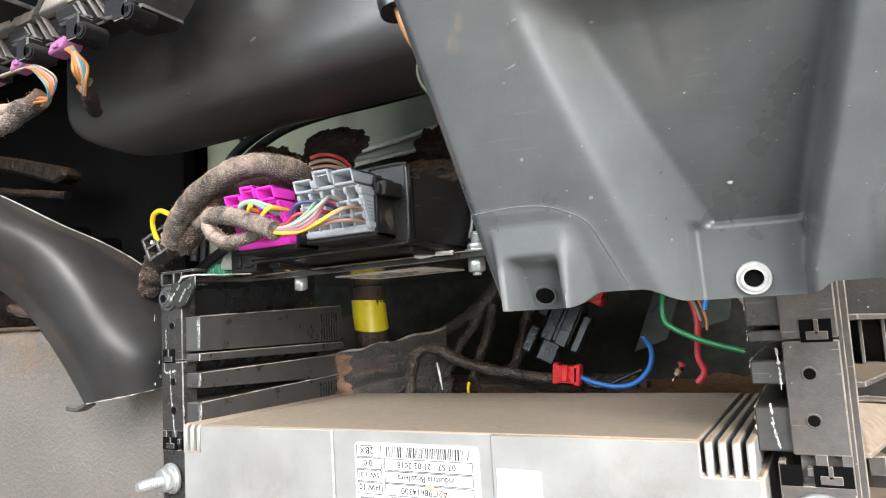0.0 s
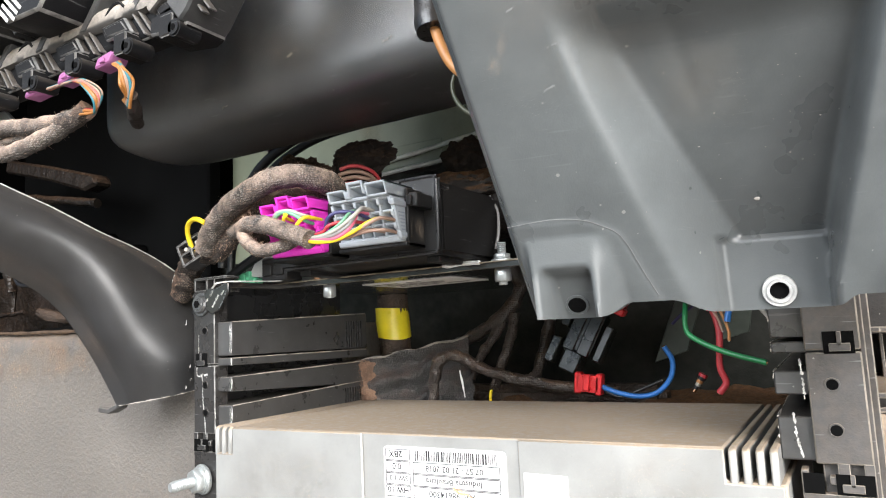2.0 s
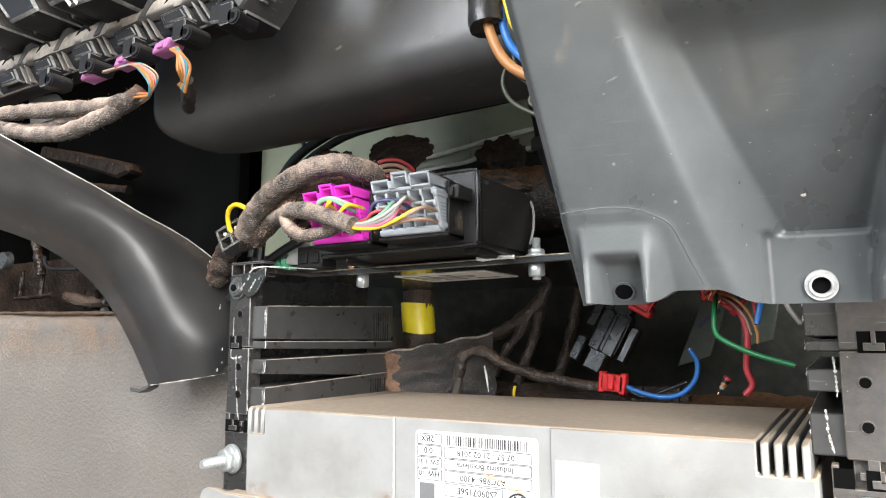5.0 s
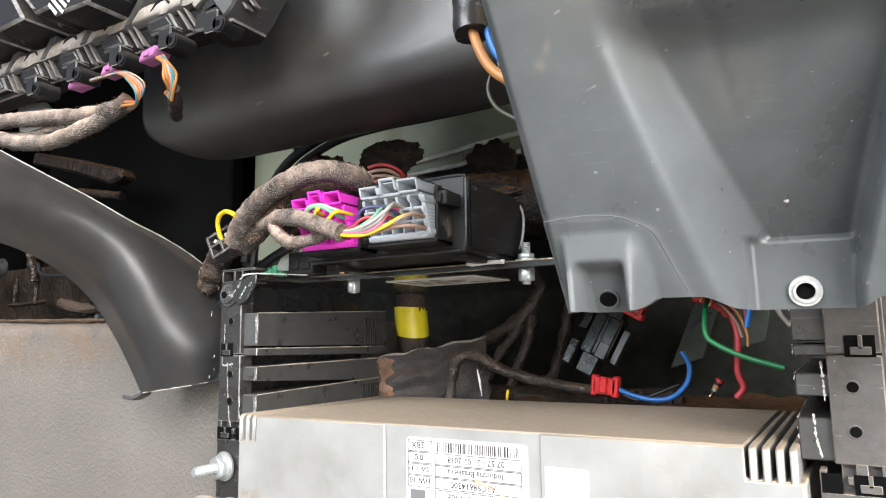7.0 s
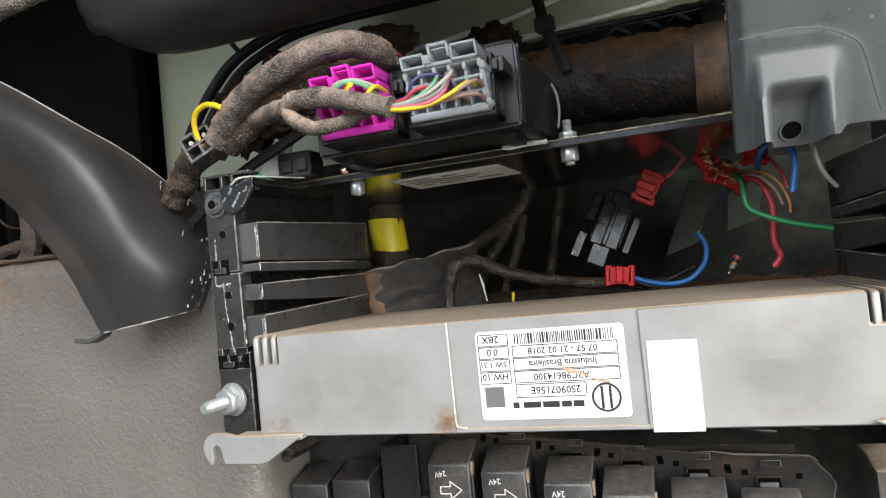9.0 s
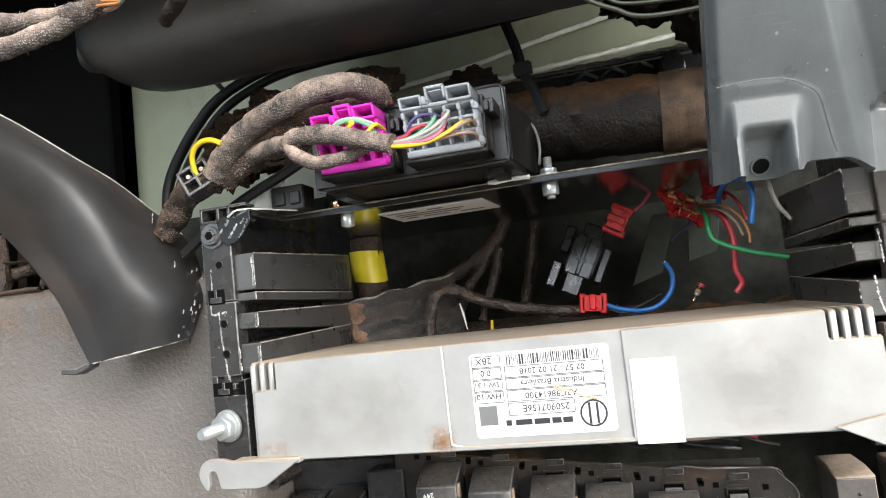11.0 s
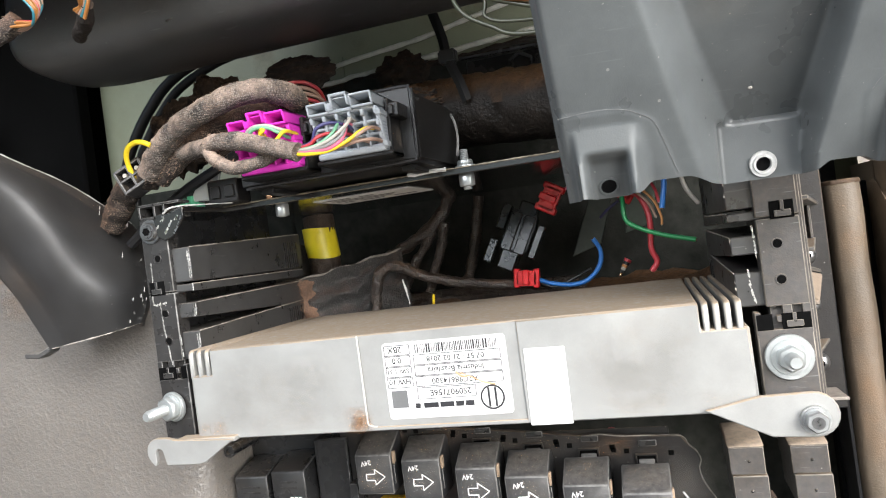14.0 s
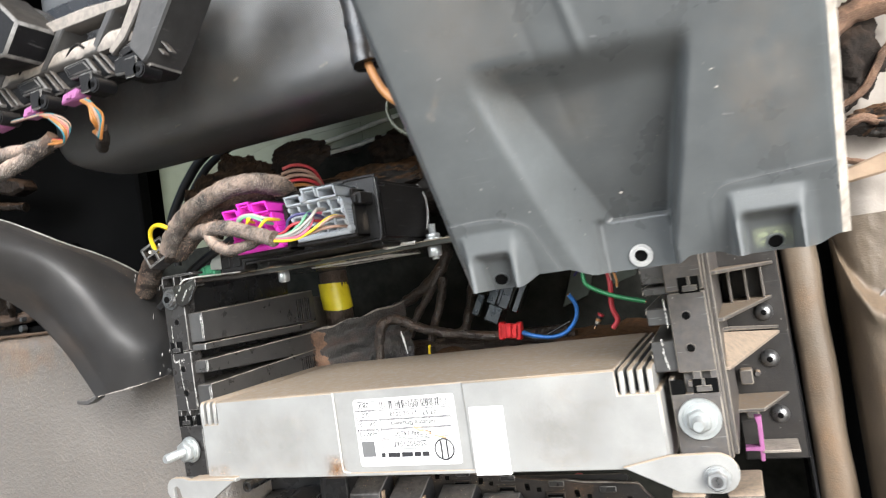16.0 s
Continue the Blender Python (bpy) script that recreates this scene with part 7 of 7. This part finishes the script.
        wav = 2.8 * fold_1 + 1.8 * noise.noise(Vector((x / 6, g * 9, 0))) + 0.9 * noise.noise(Vector((x / 2.5, g * 22, 3)))
        row.append((x + 6 * g, y - 5 * g - wav, zt - 50 * g))
    rows.append(row)
bm = B()
sheet(bm, rows)
sheet(bm, [[(p[0] + 2, p[1] + 5, p[2]) for p in (r[0] for r in rows)], [r[0] for r in rows]])
part("quilt", bm, "quilt", flap, angle=80)
bm = B()
random.seed(14)
band = []
for k, p in enumerate(rows[0]):
    w = 8 + 3 * noise.noise(Vector((k * 0.35, 1, 0))) + random.uniform(-0.6, 0.6)
    lump = [random.uniform(-0.7, 0.7) for i in range(6)]
    band.append([(p[0] - 1 + lump[0], p[1] + 5, p[2]), (p[0] - 0.4, p[1] - 1.0 + lump[1], p[2])] + [(p[0] + w * f, p[1] - 2.2 + w * 0.62 * f + lump[2 + n], p[2]) for n, f in enumerate((0.25, 0.5, 0.75))] + [(p[0] + w, p[1] + w * 0.7, p[2])])
sheet(bm, band)
part("frayed_edge", bm, "rusty", flap, "frayed brown edge", angle=80)
bm = B()
for k in range(150):
    p = Vector(random.choice(rows[0]))
    q = p + Vector((random.uniform(-4, 4), -2 - 2 * random.random(), random.gauss(0, 3)))
    tube(bm, [p + Vector((random.uniform(0, 6), 0, 0)), (p + q) / 2 + Vector((0, -1, 0)), q], 0.14, 3, 2)
part("fray", bm, "rusty", flap)
part("stitched_edge", tube(B(), [r[0] for r in rows[::3]], 0.7, 5, 4, 1.2), "dust_line", flap)
# ribbed casting
cast = thing("ribbed_casting", "brown-stained black ribbed pedal casting", "bracket", (-230, 490, 400))
for pts, r in (([(-276, 434, 440), (-276, 434, 449), (-274, 434, 466), (-269, 434, 478), (-260, 436, 482), (-248, 438, 478), (-235, 440, 471), (-207, 446, 463), (-174, 450, 457), (-140, 452, 454)], 4.2),
               ([(-290, 484, 484), (-271, 482, 492), (-239, 480, 508), (-225, 480, 522), (-211, 480, 545)], 5.0), ([(-236, 480, 506), (-246, 478, 492), (-256, 474, 478), (-262, 470, 462)], 3.6),
               ([(-226, 480, 512), (-230, 480, 495), (-238, 478, 474), (-244, 474, 456)], 3.8), ([(-197, 492, 530), (-202, 490, 500), (-208, 484, 474), (-214, 474, 456)], 4.4)):
    bm = B()
    tube(bm, pts, r * 1.0, 12, 14, 0.4)
    part("rib", bm, "oily_weave", cast)
bm = B()
box(bm, -300, -120, 495, 520, 400, 455, 6, 2)
part("base", bm, "cast_iron", cast)
bm = B()
tube(bm, [(-251, 432, 471), (-249, 431, 464), (-247, 431, 452)], 0.7, 5, 8, 0.9)
part("chip", bm, "white_print", cast)
bm = B()
tube(bm, [(-231, 440, 446), (-230, 438, 452), (-230, 440, 456)], 1.1, 6, 6)
solid("yellow_stub", bm, "yellow", "short yellow wire stub", "wire")
# dirt heap below the wires
bm = B()
rows = []
for i in range(30):
    x = -300 + i * 10
    rows.append([(x, 430 + j * 14, 436 + 8 * noise.noise(Vector((x / 22, j * 0.6, 1))) + j * 1.5) for j in range(9)])
sheet(bm, rows)
solid("cavity_ledge", bm, "brown_pipe", "dirty brown ledge in the cavity", "ledge", kind="structure")

# loose black connector with red plugs
con = thing("loose_connector", "loose dark grey wire connector hanging askew", "connector", (-160, 450, 470))
tilt = Matrix.Translation((-160, 450, 493)) @ Matrix.Rotation(radians(26), 4, "Y") @ Matrix.Rotation(radians(-8), 4, "X")
bm = B()
box(bm, -10, 10, -8, 8, -12, 18, 1.2, 2, tilt)
box(bm, -9.5, -1, -9, 0, -14, 16, 0.8, 1, tilt)
box(bm, 1, 9.5, -9, 0, -14, 16, 0.8, 1, tilt)
part("housing", bm, "plug_black", con)
bm = B()
box(bm, -7, 6, -8, 8, -28, -13, 1, 1, tilt)
part("nose", bm, "plug_black", con)
for x0, x1, z0, z1 in ((-19, -12, -27, -8), (-18, -11, 0, 20), (12, 18, -14, 12)):
    bm = B()
    box(bm, x0, x1, -7, 5, z0, z1, 1, 1, tilt)
    part("wing", bm, "plug_black", con)
bm = B()
box(bm, -6, 8, -6, 6, 17, 26, 1, 1, tilt)
part("neck", bm, "plug_black", con)


def red_plug(x, y, z, turn, label, s=1.0):
    t = thing("red_plug", label, "connector", (x, y, z - 6), group="red plugs")
    m = Matrix.Translation((x, y, z)) @ Matrix.Rotation(radians(turn), 4, "Y") @ Matrix.Scale(s, 4)
    bm = B()
    box(bm, -7, 7, -5, 5, -5.5, 5.5, 1, 2, m)
    part("body", bm, "red", t)
    bm = B()
    for a in (-1, 1):
        box(bm, a * 7.2 - 2.2, a * 7.2 + 2.2, -4, 4, -7, 7, 0.8, 1, m)
        box(bm, -3, 3, -6.2, -4.6, a * 3 - 1, a * 3 + 1, 0.4, 1, m)
    part("flange", bm, "red", t)
    part("latch", box(B(), -2.2, 2.2, -7.2, -5, -4.5, 6.5, 0.6, 1, m), "red", t)
    for k in (-1, 0, 1):
        part("cavity", box(B(), k * 3.6 - 1.1, k * 3.6 + 1.1, -2.5, 2.5, -5.9, -5.3, 0.2, 1, m), "fuse_red", t)
    return t


red_plug(-156, 439, 461, 6, "red plastic plug with a cut blue wire")
red_plug(-132, 442, 517, -60, "red plastic plug on the loose connector", 1.15)
red_plug(-93, 448, 527, 70, "red plastic plug with bare copper", 1.1)
red_plug(-81, 446, 516, 35, "red plastic plug with bare copper", 1.05)
red_plug(-66, 444, 528, 5, "red plastic plug among cut wires", 0.8)
bm = B()
random.seed(33)
for p in ((-95, 440, 530), (-92, 440, 525), (-88, 440, 521), (-81, 439, 516), (-84, 440, 526)):
    rod(bm, p, (p[0] + 4, p[1] - 3, p[2] - 2.5), 2.6, 1.7, 8)
    for k in range(3):
        tube(bm, [p, (p[0] + random.uniform(-3, 3), p[1] - 3, p[2] + random.uniform(-3, 3)), (p[0] + random.uniform(-6, 6), p[1] - random.uniform(2, 6), p[2] + random.uniform(-6, 5))], 0.5, 5, 4)
solid("wire_crimp", bm, "copper", "bare copper crimps and strands on the red plugs", "crimp")
CUT = (("blue_wire", "w_blue", 1.7, "cut blue wire", [(-148, 439, 459), (-138, 440, 455), (-124, 440, 452.5), (-112, 440, 455), (-103, 440, 464), (-101, 440, 475), (-105, 438, 484)]),
       ("black_wire", "w_black", 1.1, "thin black wire", [(-148, 441, 457), (-136, 441, 452), (-122, 443, 457), (-110, 446, 462)]),
       ("red_wire", "w_red", 1.9, "cut red wire", [(-84, 430, 519), (-76, 408, 513), (-69, 400, 507), (-65, 397, 493), (-66, 396, 474), (-63.5, 396, 465), (-67.5, 396, 459)]),
       ("green_wire", "w_green", 1.5, "cut green wire", [(-82, 410, 516), (-80, 388, 508), (-79.5, 382, 495), (-74, 380, 489), (-59, 377, 482), (-40, 374, 476.5)]),
       ("orange_wire", "w_orange", 0.8, "thin orange wire", [(-82, 420, 518), (-70, 392, 513), (-62, 384, 505), (-58, 382, 494), (-58, 382, 488)]),
       ("brown_wire", "w_brown", 0.8, "thin brown wire", [(-82, 420, 516), (-72, 392, 511), (-64, 386, 502), (-61, 384, 493)]),
       ("violet_wire", "w_violet", 1.0, "thin dark violet wire", [(-84, 430, 508), (-92, 432, 503), (-98, 436, 498)]),
       ("blue_wire", "w_blue", 1.7, "cut blue wire", [(-70, 410, 508), (-69, 392, 522), (-63, 384, 527), (-56, 378, 524), (-54, 376, 514), (-57, 374, 498)]),
       ("red_wire", "w_red", 1.0, "thin red wire", [(-76, 430, 524), (-66, 400, 522), (-60, 388, 512), (-58, 384, 502)]),
       ("white_wire", "w_white", 1.3, "cut off-white wire", [(-45, 376, 531), (-45, 375, 522), (-42, 374, 508), (-36, 374, 498)]),
       ("pink_wire", "w_pinkish", 1.2, "short faded pink wire", [(-126, 440, 520), (-117, 440, 524), (-110, 440, 531), (-107, 440, 535)]))
for name, mat, r, label, pts in CUT:
    t = thing(name, label + " hanging in the cavity", "wire", pts[-1], group="cut wires")
    bm = B()
    tube(bm, pts, r, 10, 10, 0.03)
    part("sleeve", bm, mat, t)
    bm = B()
    a, b = Vector(pts[-2]), Vector(pts[-1])
    d = (b - a).normalized()
    rod(bm, b - d * 0.3, b + d * 0.5, r * 0.62, r * 0.5, 10)
    part("core", bm, "copper" if r > 1.4 else "w_white", t)
res = thing("striped_resistor", "small striped resistor with bare leads", "resistor", (-86, 440, 455))
for i in range(6):
    bm = B()
    p, q = Vector((-89.5, 440, 455.5)), Vector((-82.5, 440, 466.5))
    rod(bm, p.lerp(q, i / 6), p.lerp(q, (i + 0.9) / 6), 1.0 + 0.35 * i, None, 10)
    part("band", bm, ("copper", "w_black", "w_white", "w_orange", "w_black", "w_red")[i], res)

# brown pipe, strap, ribbed plate, foam
pipe = thing("lagged_pipe", "rusty brown dust-covered lagged pipe behind the module", "pipe", (-120, 398, 556))
bm = B()
tube(bm, [(-255, 412, 588), (-215, 405, 586), (-170, 399, 583), (-120, 397, 579), (-60, 396, 575), (20, 400, 570)], 24.5, 26, 14, 0.10)
part("lagging", bm, "brown_pipe", pipe)
bm = B()
tube(bm, [(-97, 397, 577.5), (-84, 396.6, 576.8), (-70, 396.4, 576)], 25.8, 26, 6, 0.06)
part("band", bm, "rust_dust", pipe, "lighter tan band")
bm = B()
strap_pts = curve_points([(-190, 380, 662), (-186, 379, 648), (-181, 377, 630), (-178, 374, 614), (-172, 372, 598), (-168, 371, 584)], 8)
sheet(bm, [[(p.x - 3.2, p.y, p.z - 1) for p in strap_pts], [(p.x, p.y - 2, p.z) for p in strap_pts], [(p.x + 3.2, p.y, p.z + 1) for p in strap_pts]])
box(bm, -184, -172, 371, 379, 611, 620, 1.2, 2)
solid("cable_tie", bm, "w_black", "black plastic cable tie hanging to the pipe", "cable tie")
rp = thing("honeycomb_plate", "black plastic plate with honeycomb ribs behind the pipe", "plate", (-110, 450, 600))
bm = B()
prism(bm, [(-184, 631), (-40, 631), (-40, 586), (-184, 586)], "y", 452, 456, 1)
part("web", bm, "black", rp)
for i in range(4):
    for j in range(2):
        cx, cz = -152 + i * 20 + (j % 2) * 10, 604 + j * 15
        bm = B()
        hx = hexagon(cx, cz, 17, math.pi / 6)
        for (a, b), (c, d) in zip(hx, hx[1:] + hx[:1]):
            tube(bm, [(a, 449, b), ((a + c) / 2, 449, (b + d) / 2), (c, 449, d)], 1.4, 5, 2)
        part("rib", bm, "black", rp)
bm = B()
rod(bm, (-82, 452, 622), (-82, 436, 621), 9, 8, 20, 1.5)
part("round_boss", bm, "black", rp)
bm = B()
tube(bm, [(-186, 446, 632.5), (-120, 446, 631.5), (-40, 446, 632.5)], 1.8, 6, 8)
part("edge_rail", bm, "black_worn", rp)


def foam(x, y, z, r, squash, mat, label, seed):
    bm = B()
    o = bmesh.new()
    bmesh.ops.create_icosphere(o, subdivisions=5, radius=r)
    for v in o.verts:
        n = v.co.normalized()
        v.co = v.co * (1 + 0.32 * noise.noise(n * 2.1 + Vector((seed, 0, 0))) + 0.16 * noise.noise(n * 5 + Vector((0, seed, 0))) + 0.10 * noise.noise(n * 12) + 0.07 * noise.noise(n * 26 + Vector((seed, 3, 0))))
        v.co.x *= squash[0]
        v.co.y *= squash[1]
        v.co.z *= squash[2]
    merge(bm, o, Matrix.Translation((x, y, z)))
    return solid("foam_lump", bm, mat, label, "foam", group="foam lumps", angle=80)


foam(-216, 394, 616, 14, (1.25, 0.6, 1.0), "cloth_dark", "sooty black foam lump on the pipe", 1)
foam(-282, 364, 621, 14, (1.7, 0.55, 0.9), "cloth_dark", "sooty black foam lump behind the harness", 4)
foam(-345, 352, 592, 24, (1.6, 0.6, 0.8), "brown_foam", "dusty brown foam lump behind the harness", 7)
foam(-402, 392, 602, 21, (1.2, 0.4, 1.3), "brown_foam", "ragged brown foam behind the harness bend", 41)
foam(-364, 388, 612, 25, (1.5, 0.4, 1.1), "brown_foam", "ragged brown foam behind the harness", 44)
foam(-320, 386, 606, 22, (1.6, 0.4, 1.0), "brown_foam", "ragged brown foam behind the harness", 47)
foam(-236, 378, 590, 22, (2.4, 0.5, 0.6), "brown_pipe", "dusty brown foam strip behind the module", 9)
foam(-92, 410, 668, 24, (1.3, 0.8, 1.0), "cloth_dark", "dark wrapped foam lump beside the cables", 12)
foam(-60, 404, 650, 26, (0.9, 0.8, 1.4), "cloth_dark", "dark wrapped foam lump beside the cables", 15)
random.seed(21)
for i in range(5):
    mat = ("w_amber", "w_red", "w_brown", "w_brown", "w_red")[i]
    bm = B()
    tube(bm, [(-284 + i, 336, 594 + i * 3.6), (-274, 339, 595 + i * 3.8), (-266, 342, 594.5 + i * 3.6), (-262 + i % 3, 350, 592 + i * 3), (-262, 362, 588 + i)], 1.3, 6, 8)
    solid("back_wire", bm, mat, "thin coloured wire leaving the harness behind the module", "wire", group="back wires")
RUN = [(-484, 420, 566), (-481, 420, 590), (-470, 420, 612), (-449, 420, 638), (-425, 420, 657), (-384, 420, 671), (-340, 420, 675), (-290, 420, 675), (-230, 420, 676), (-150, 420, 680), (-80, 420, 686)]
for r, dx, dy, dz in ((4.3, 0, 0, 0), (3.6, 7, 3, -6)):
    solid("thick_cable", tube(B(), [(x + dx, y + dy, z + dz) for x, y, z in RUN], r, 12, 14, 0.03), "w_black", "thick black cable curving across the pale bulkhead", "cable", group="black cables")
bm = B()
tube(bm, [(-462, 428, 700), (-448, 428, 687), (-436, 426, 675), (-424, 422, 662)], 2.2, 8, 8)
solid("cable_clip", bm, "w_black", "black strap holding the thick cable", "clip")
bm = B()
tube(bm, [(-171, 338, 545), (-170, 341, 556), (-172, 345, 568), (-178, 348, 578)], 0.8, 6, 8)
solid("steel_wire", bm, "w_grey", "thin wire rising beside the module", "wire")


# ---- right of the control unit ----
bm = B()
box(bm, 3, 43, 430, 436, 355, 512, 1)
part("rib_panel", bm, "grimy_black", right)
def wedge(name, pts, mat, label=""):
    """A thin moulded rib between four corners."""
    o = bmesh.new()
    for x, y, z in pts:
        for d in (0, 2.2):
            o.verts.new((x, y, z - d))
    bmesh.ops.convex_hull(o, input=o.verts[:])
    cut = bmesh.ops.bevel(o, geom=[e for e in o.edges if e.calc_face_angle(0) > 0.6], offset=0.5, segments=1, affect="EDGES")
    for fc in cut["faces"]:
        fc.material_index = 1
    return part(name, merge(B(), o), mat, right, label, smooth=False)


wedge("gusset", [(3, 300, 494), (3, 431, 490), (40, 431, 490), (8, 300, 494)], "grey_worn")
wedge("gusset", [(3, 300, 469), (3, 431, 467), (36, 431, 467), (8, 300, 469)], "grey_worn")
wedge("gusset", [(4, 345, 458), (4, 431, 447), (37, 431, 446), (9, 350, 458)], "grey_worn")
wedge("sloped_web", [(4, 345, 456), (37, 431, 443), (3, 300, 443), (7, 300, 443)], "tan_web", "tan dusty sloped web")
wedge("gusset", [(3, 380, 402), (4, 431, 401), (37, 431, 401), (20, 380, 402)], "grey_worn")
wedge("gusset", [(14, 400, 370), (14, 431, 369), (37, 431, 369), (37, 400, 370)], "tan_ledge")
bm = B()
box(bm, 2.2, 5, 298, 431, 398, 512, 0.5)
part("outer_web", bm, "grey_worn", right)
for x in (10, 20, 30):
    bm = B()
    prism(bm, [(385 + x, 467), (431, 467), (431, 489), (385 + x, 490)], "x", x, x + 1.6, 0.3)
    part("stiffener", bm, "grey_worn", right)
for z in (415, 392):
    bm = B()
    box(bm, 8, 16, 420, 431, z - 6, z + 4, 0.8)
    rod(bm, (19, 431, z), (19, 424, z), 2.4, 1.6, 12)
    part("clip_post", bm, "grey_worn", right)
for x, z in ((29, 456), (28, 424), (29, 386)):
    t = thing("star_screw", "round-headed dark star-drive screw in the ribbed bracket side", "screw", (x, 428, z), group="star screws")
    bm = B()
    o = bmesh.new()
    bmesh.ops.create_uvsphere(o, u_segments=20, v_segments=12, radius=6.2)
    for v in o.verts:
        v.co.y *= 0.85
    merge(bm, o, Matrix.Translation((x, 430, z)))
    part("head", bm, "dark_steel", t)
    bm = B()
    prism(bm, hexagon(x, z, 3.6, 0.3), "y", 424.2, 425.4, 0)
    part("socket", bm, "void", t)
bm = B()
prism(bm, [(12.5, 392), (17, 392), (16.5, 378), (15.5, 363), (12.8, 363), (13.2, 369.5), (4.5, 369.8), (4.8, 372.5), (13.4, 372.3), (13.8, 387)], "y", 400, 407, 0.4)
solid("pink_clip", bm, "pink_dull", "pink plastic clip behind the bracket", "plastic clip")
bm = B()
rows = []
for j in range(24):
    z = 512 - j * 14
    lean = (500 - z) * 0.012
    rows.append([(40.5 + lean, 470, z), (40.2 + lean, 442, z), (41.2 + lean, 437.5, z), (42.8 + lean, 437, z), (43.8 + lean, 441, z)])
sheet(bm, rows)
solid("rubber_edge", bm, "w_black", "black rubber edging strip beside the bracket", "edging")

pan = thing("side_panel", "taupe grained plastic side panel with rounded folds", "panel", (60, 420, 200), kind="structure")


def fold(profile, z0, z1, lean, mat, name):
    bm = B()
    rows = []
    for j in range(30):
        z = z1 + (z0 - z1) * j / 29
        rows.append([(x + (500 - z) * lean + 1.2 * noise.noise(Vector((x / 20, z / 40, 3))), y + 1.0 * noise.noise(Vector((x / 18, z / 30, 9))), z) for x, y in profile])
    sheet(bm, [[(p[0], p[1] + 30, p[2] - 1) for p in rows[0]]] + rows)
    part(name, bm, mat, pan, angle=70)


fold([(46, 475), (45.6, 441), (46.6, 435.5), (49.5, 432.6), (56, 431), (62.5, 432), (66.5, 436), (68.5, 445), (69.5, 478)], 150, 499, 0.004, "taupe", "inner_fold")
LIP = [(76, 510), (78, 498), (80, 482), (84, 466), (91, 452), (102, 443), (118, 438), (150, 434), (280, 430)]


def lip_z(x):
    """Height of the pocket's rounded lip."""
    for (a, b), (c, d) in zip(LIP, LIP[1:]):
        if x <= c:
            return b + (d - b) * max(0.0, (x - a) / (c - a))
    return LIP[-1][1]


rows = []
for j in range(150):
    z = 512 - 362 * (j / 149) ** 1.4
    row = [(78.5, 500, z), (78.8, 450, z)]
    for i in range(90):
        x = 79 + 190 * (i / 89) ** 1.8
        edge = 26 * math.exp(-(x - 79) / 5.0)
        d = z - lip_z(x)
        pocket_d = 15 * ease(-2, 16, d) - 2.4 * math.exp(-((d + 4) / 6) ** 2)
        wrinkle = 0.5 * noise.noise(Vector((x / 3.5, z / 9, 1))) + 0.9 * noise.noise(Vector((x / 14, z / 22, 4)))
        row.append((x + (500 - z) * 0.006, 413 + edge + pocket_d + wrinkle + 0.0008 * (x - 100) ** 2, z))
    rows.append(row)
part("outer_panel", sheet(B(), rows), "taupe", pan, "taupe panel with a rounded pocket lip", angle=80)
for x0, x1, z0, z1 in ((48, 66, 440, 498), (48, 66, 300, 430), (84, 130, 330, 430)):
    part("stain", sheet(B(), [[(x0 + (x1 - x0) * i / 12, (431.0 if x0 < 70 else 411.5) - 0.8, z0 + (z1 - z0) * j / 12) for i in range(13)] for j in range(13)]), "film_rust", pan, "brown dirt stain", angle=80)
bm = B()
prism(bm, [(46, 438), (49, 432.5), (63, 432), (68, 440), (69, 470), (46, 470)], "z", 498.5, 502, 0.8)
part("dusty_cap", bm, "rust_dust", pan)
bm = B()
ring(bm, (108, 432, 452), (108, 427, 452), 12.5, 11)
rod(bm, (108, 432, 452), (108, 428.5, 452), 11.5, None, 30, 0.8)
part("round_cap", bm, "w_grey", pan, "round grey plug")

# Dark sheet that paints the shade in the gap between the folds.
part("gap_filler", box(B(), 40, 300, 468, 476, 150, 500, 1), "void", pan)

# clutter beyond the side panel
bm = B()
rows = []
for j in range(22):
    z = 508 + j * 8
    rows.append([(84 + i * 8, 500 + 12 * noise.noise(Vector((i * 0.4, j * 0.3, 0))) + 5 * noise.noise(Vector((i * 1.1, j * 0.9, 4))), z + 3 * noise.noise(Vector((i * 0.7, j, 2)))) for i in range(26)])
sheet(bm, rows)
solid("crumpled_sheet", bm, "rag", "crumpled pale dusty sheet beyond the cover", "sheet", angle=80)
stick = thing("brown_wiring", "rusty brown bare wiring lying across the pale sheet", "wiring", (130, 480, 560))
for pts, r in (([(96, 480, 572), (112, 476, 580), (128, 478, 574), (160, 482, 578)], 3.4), ([(100, 478, 590), (118, 474, 600), (132, 470, 622), (150, 476, 640)], 2.8),
               ([(92, 482, 556), (110, 478, 548), (140, 480, 538)], 2.4), ([(95, 470, 640), (115, 470, 652), (150, 474, 655)], 8.0)):
    bm = B()
    tube(bm, pts, r, 8, 10, 0.25)
    part("wire", bm, "rusty", stick)
bm = B()
prism(bm, [(88, 543), (120, 552), (132, 546), (118, 538), (90, 534)], "y", 455, 462, 1.5)
solid("tan_flap", bm, "tan", "tan dusty plastic flap beyond the cover", "flap")
foam(108, 484, 628, 24, (1.0, 0.6, 1.5), "cloth_dark", "dark oily lump beyond the cover", 31)
foam(128, 484, 576, 14, (1.6, 0.6, 0.8), "brown_pipe", "dusty brown lump beyond the cover", 35)
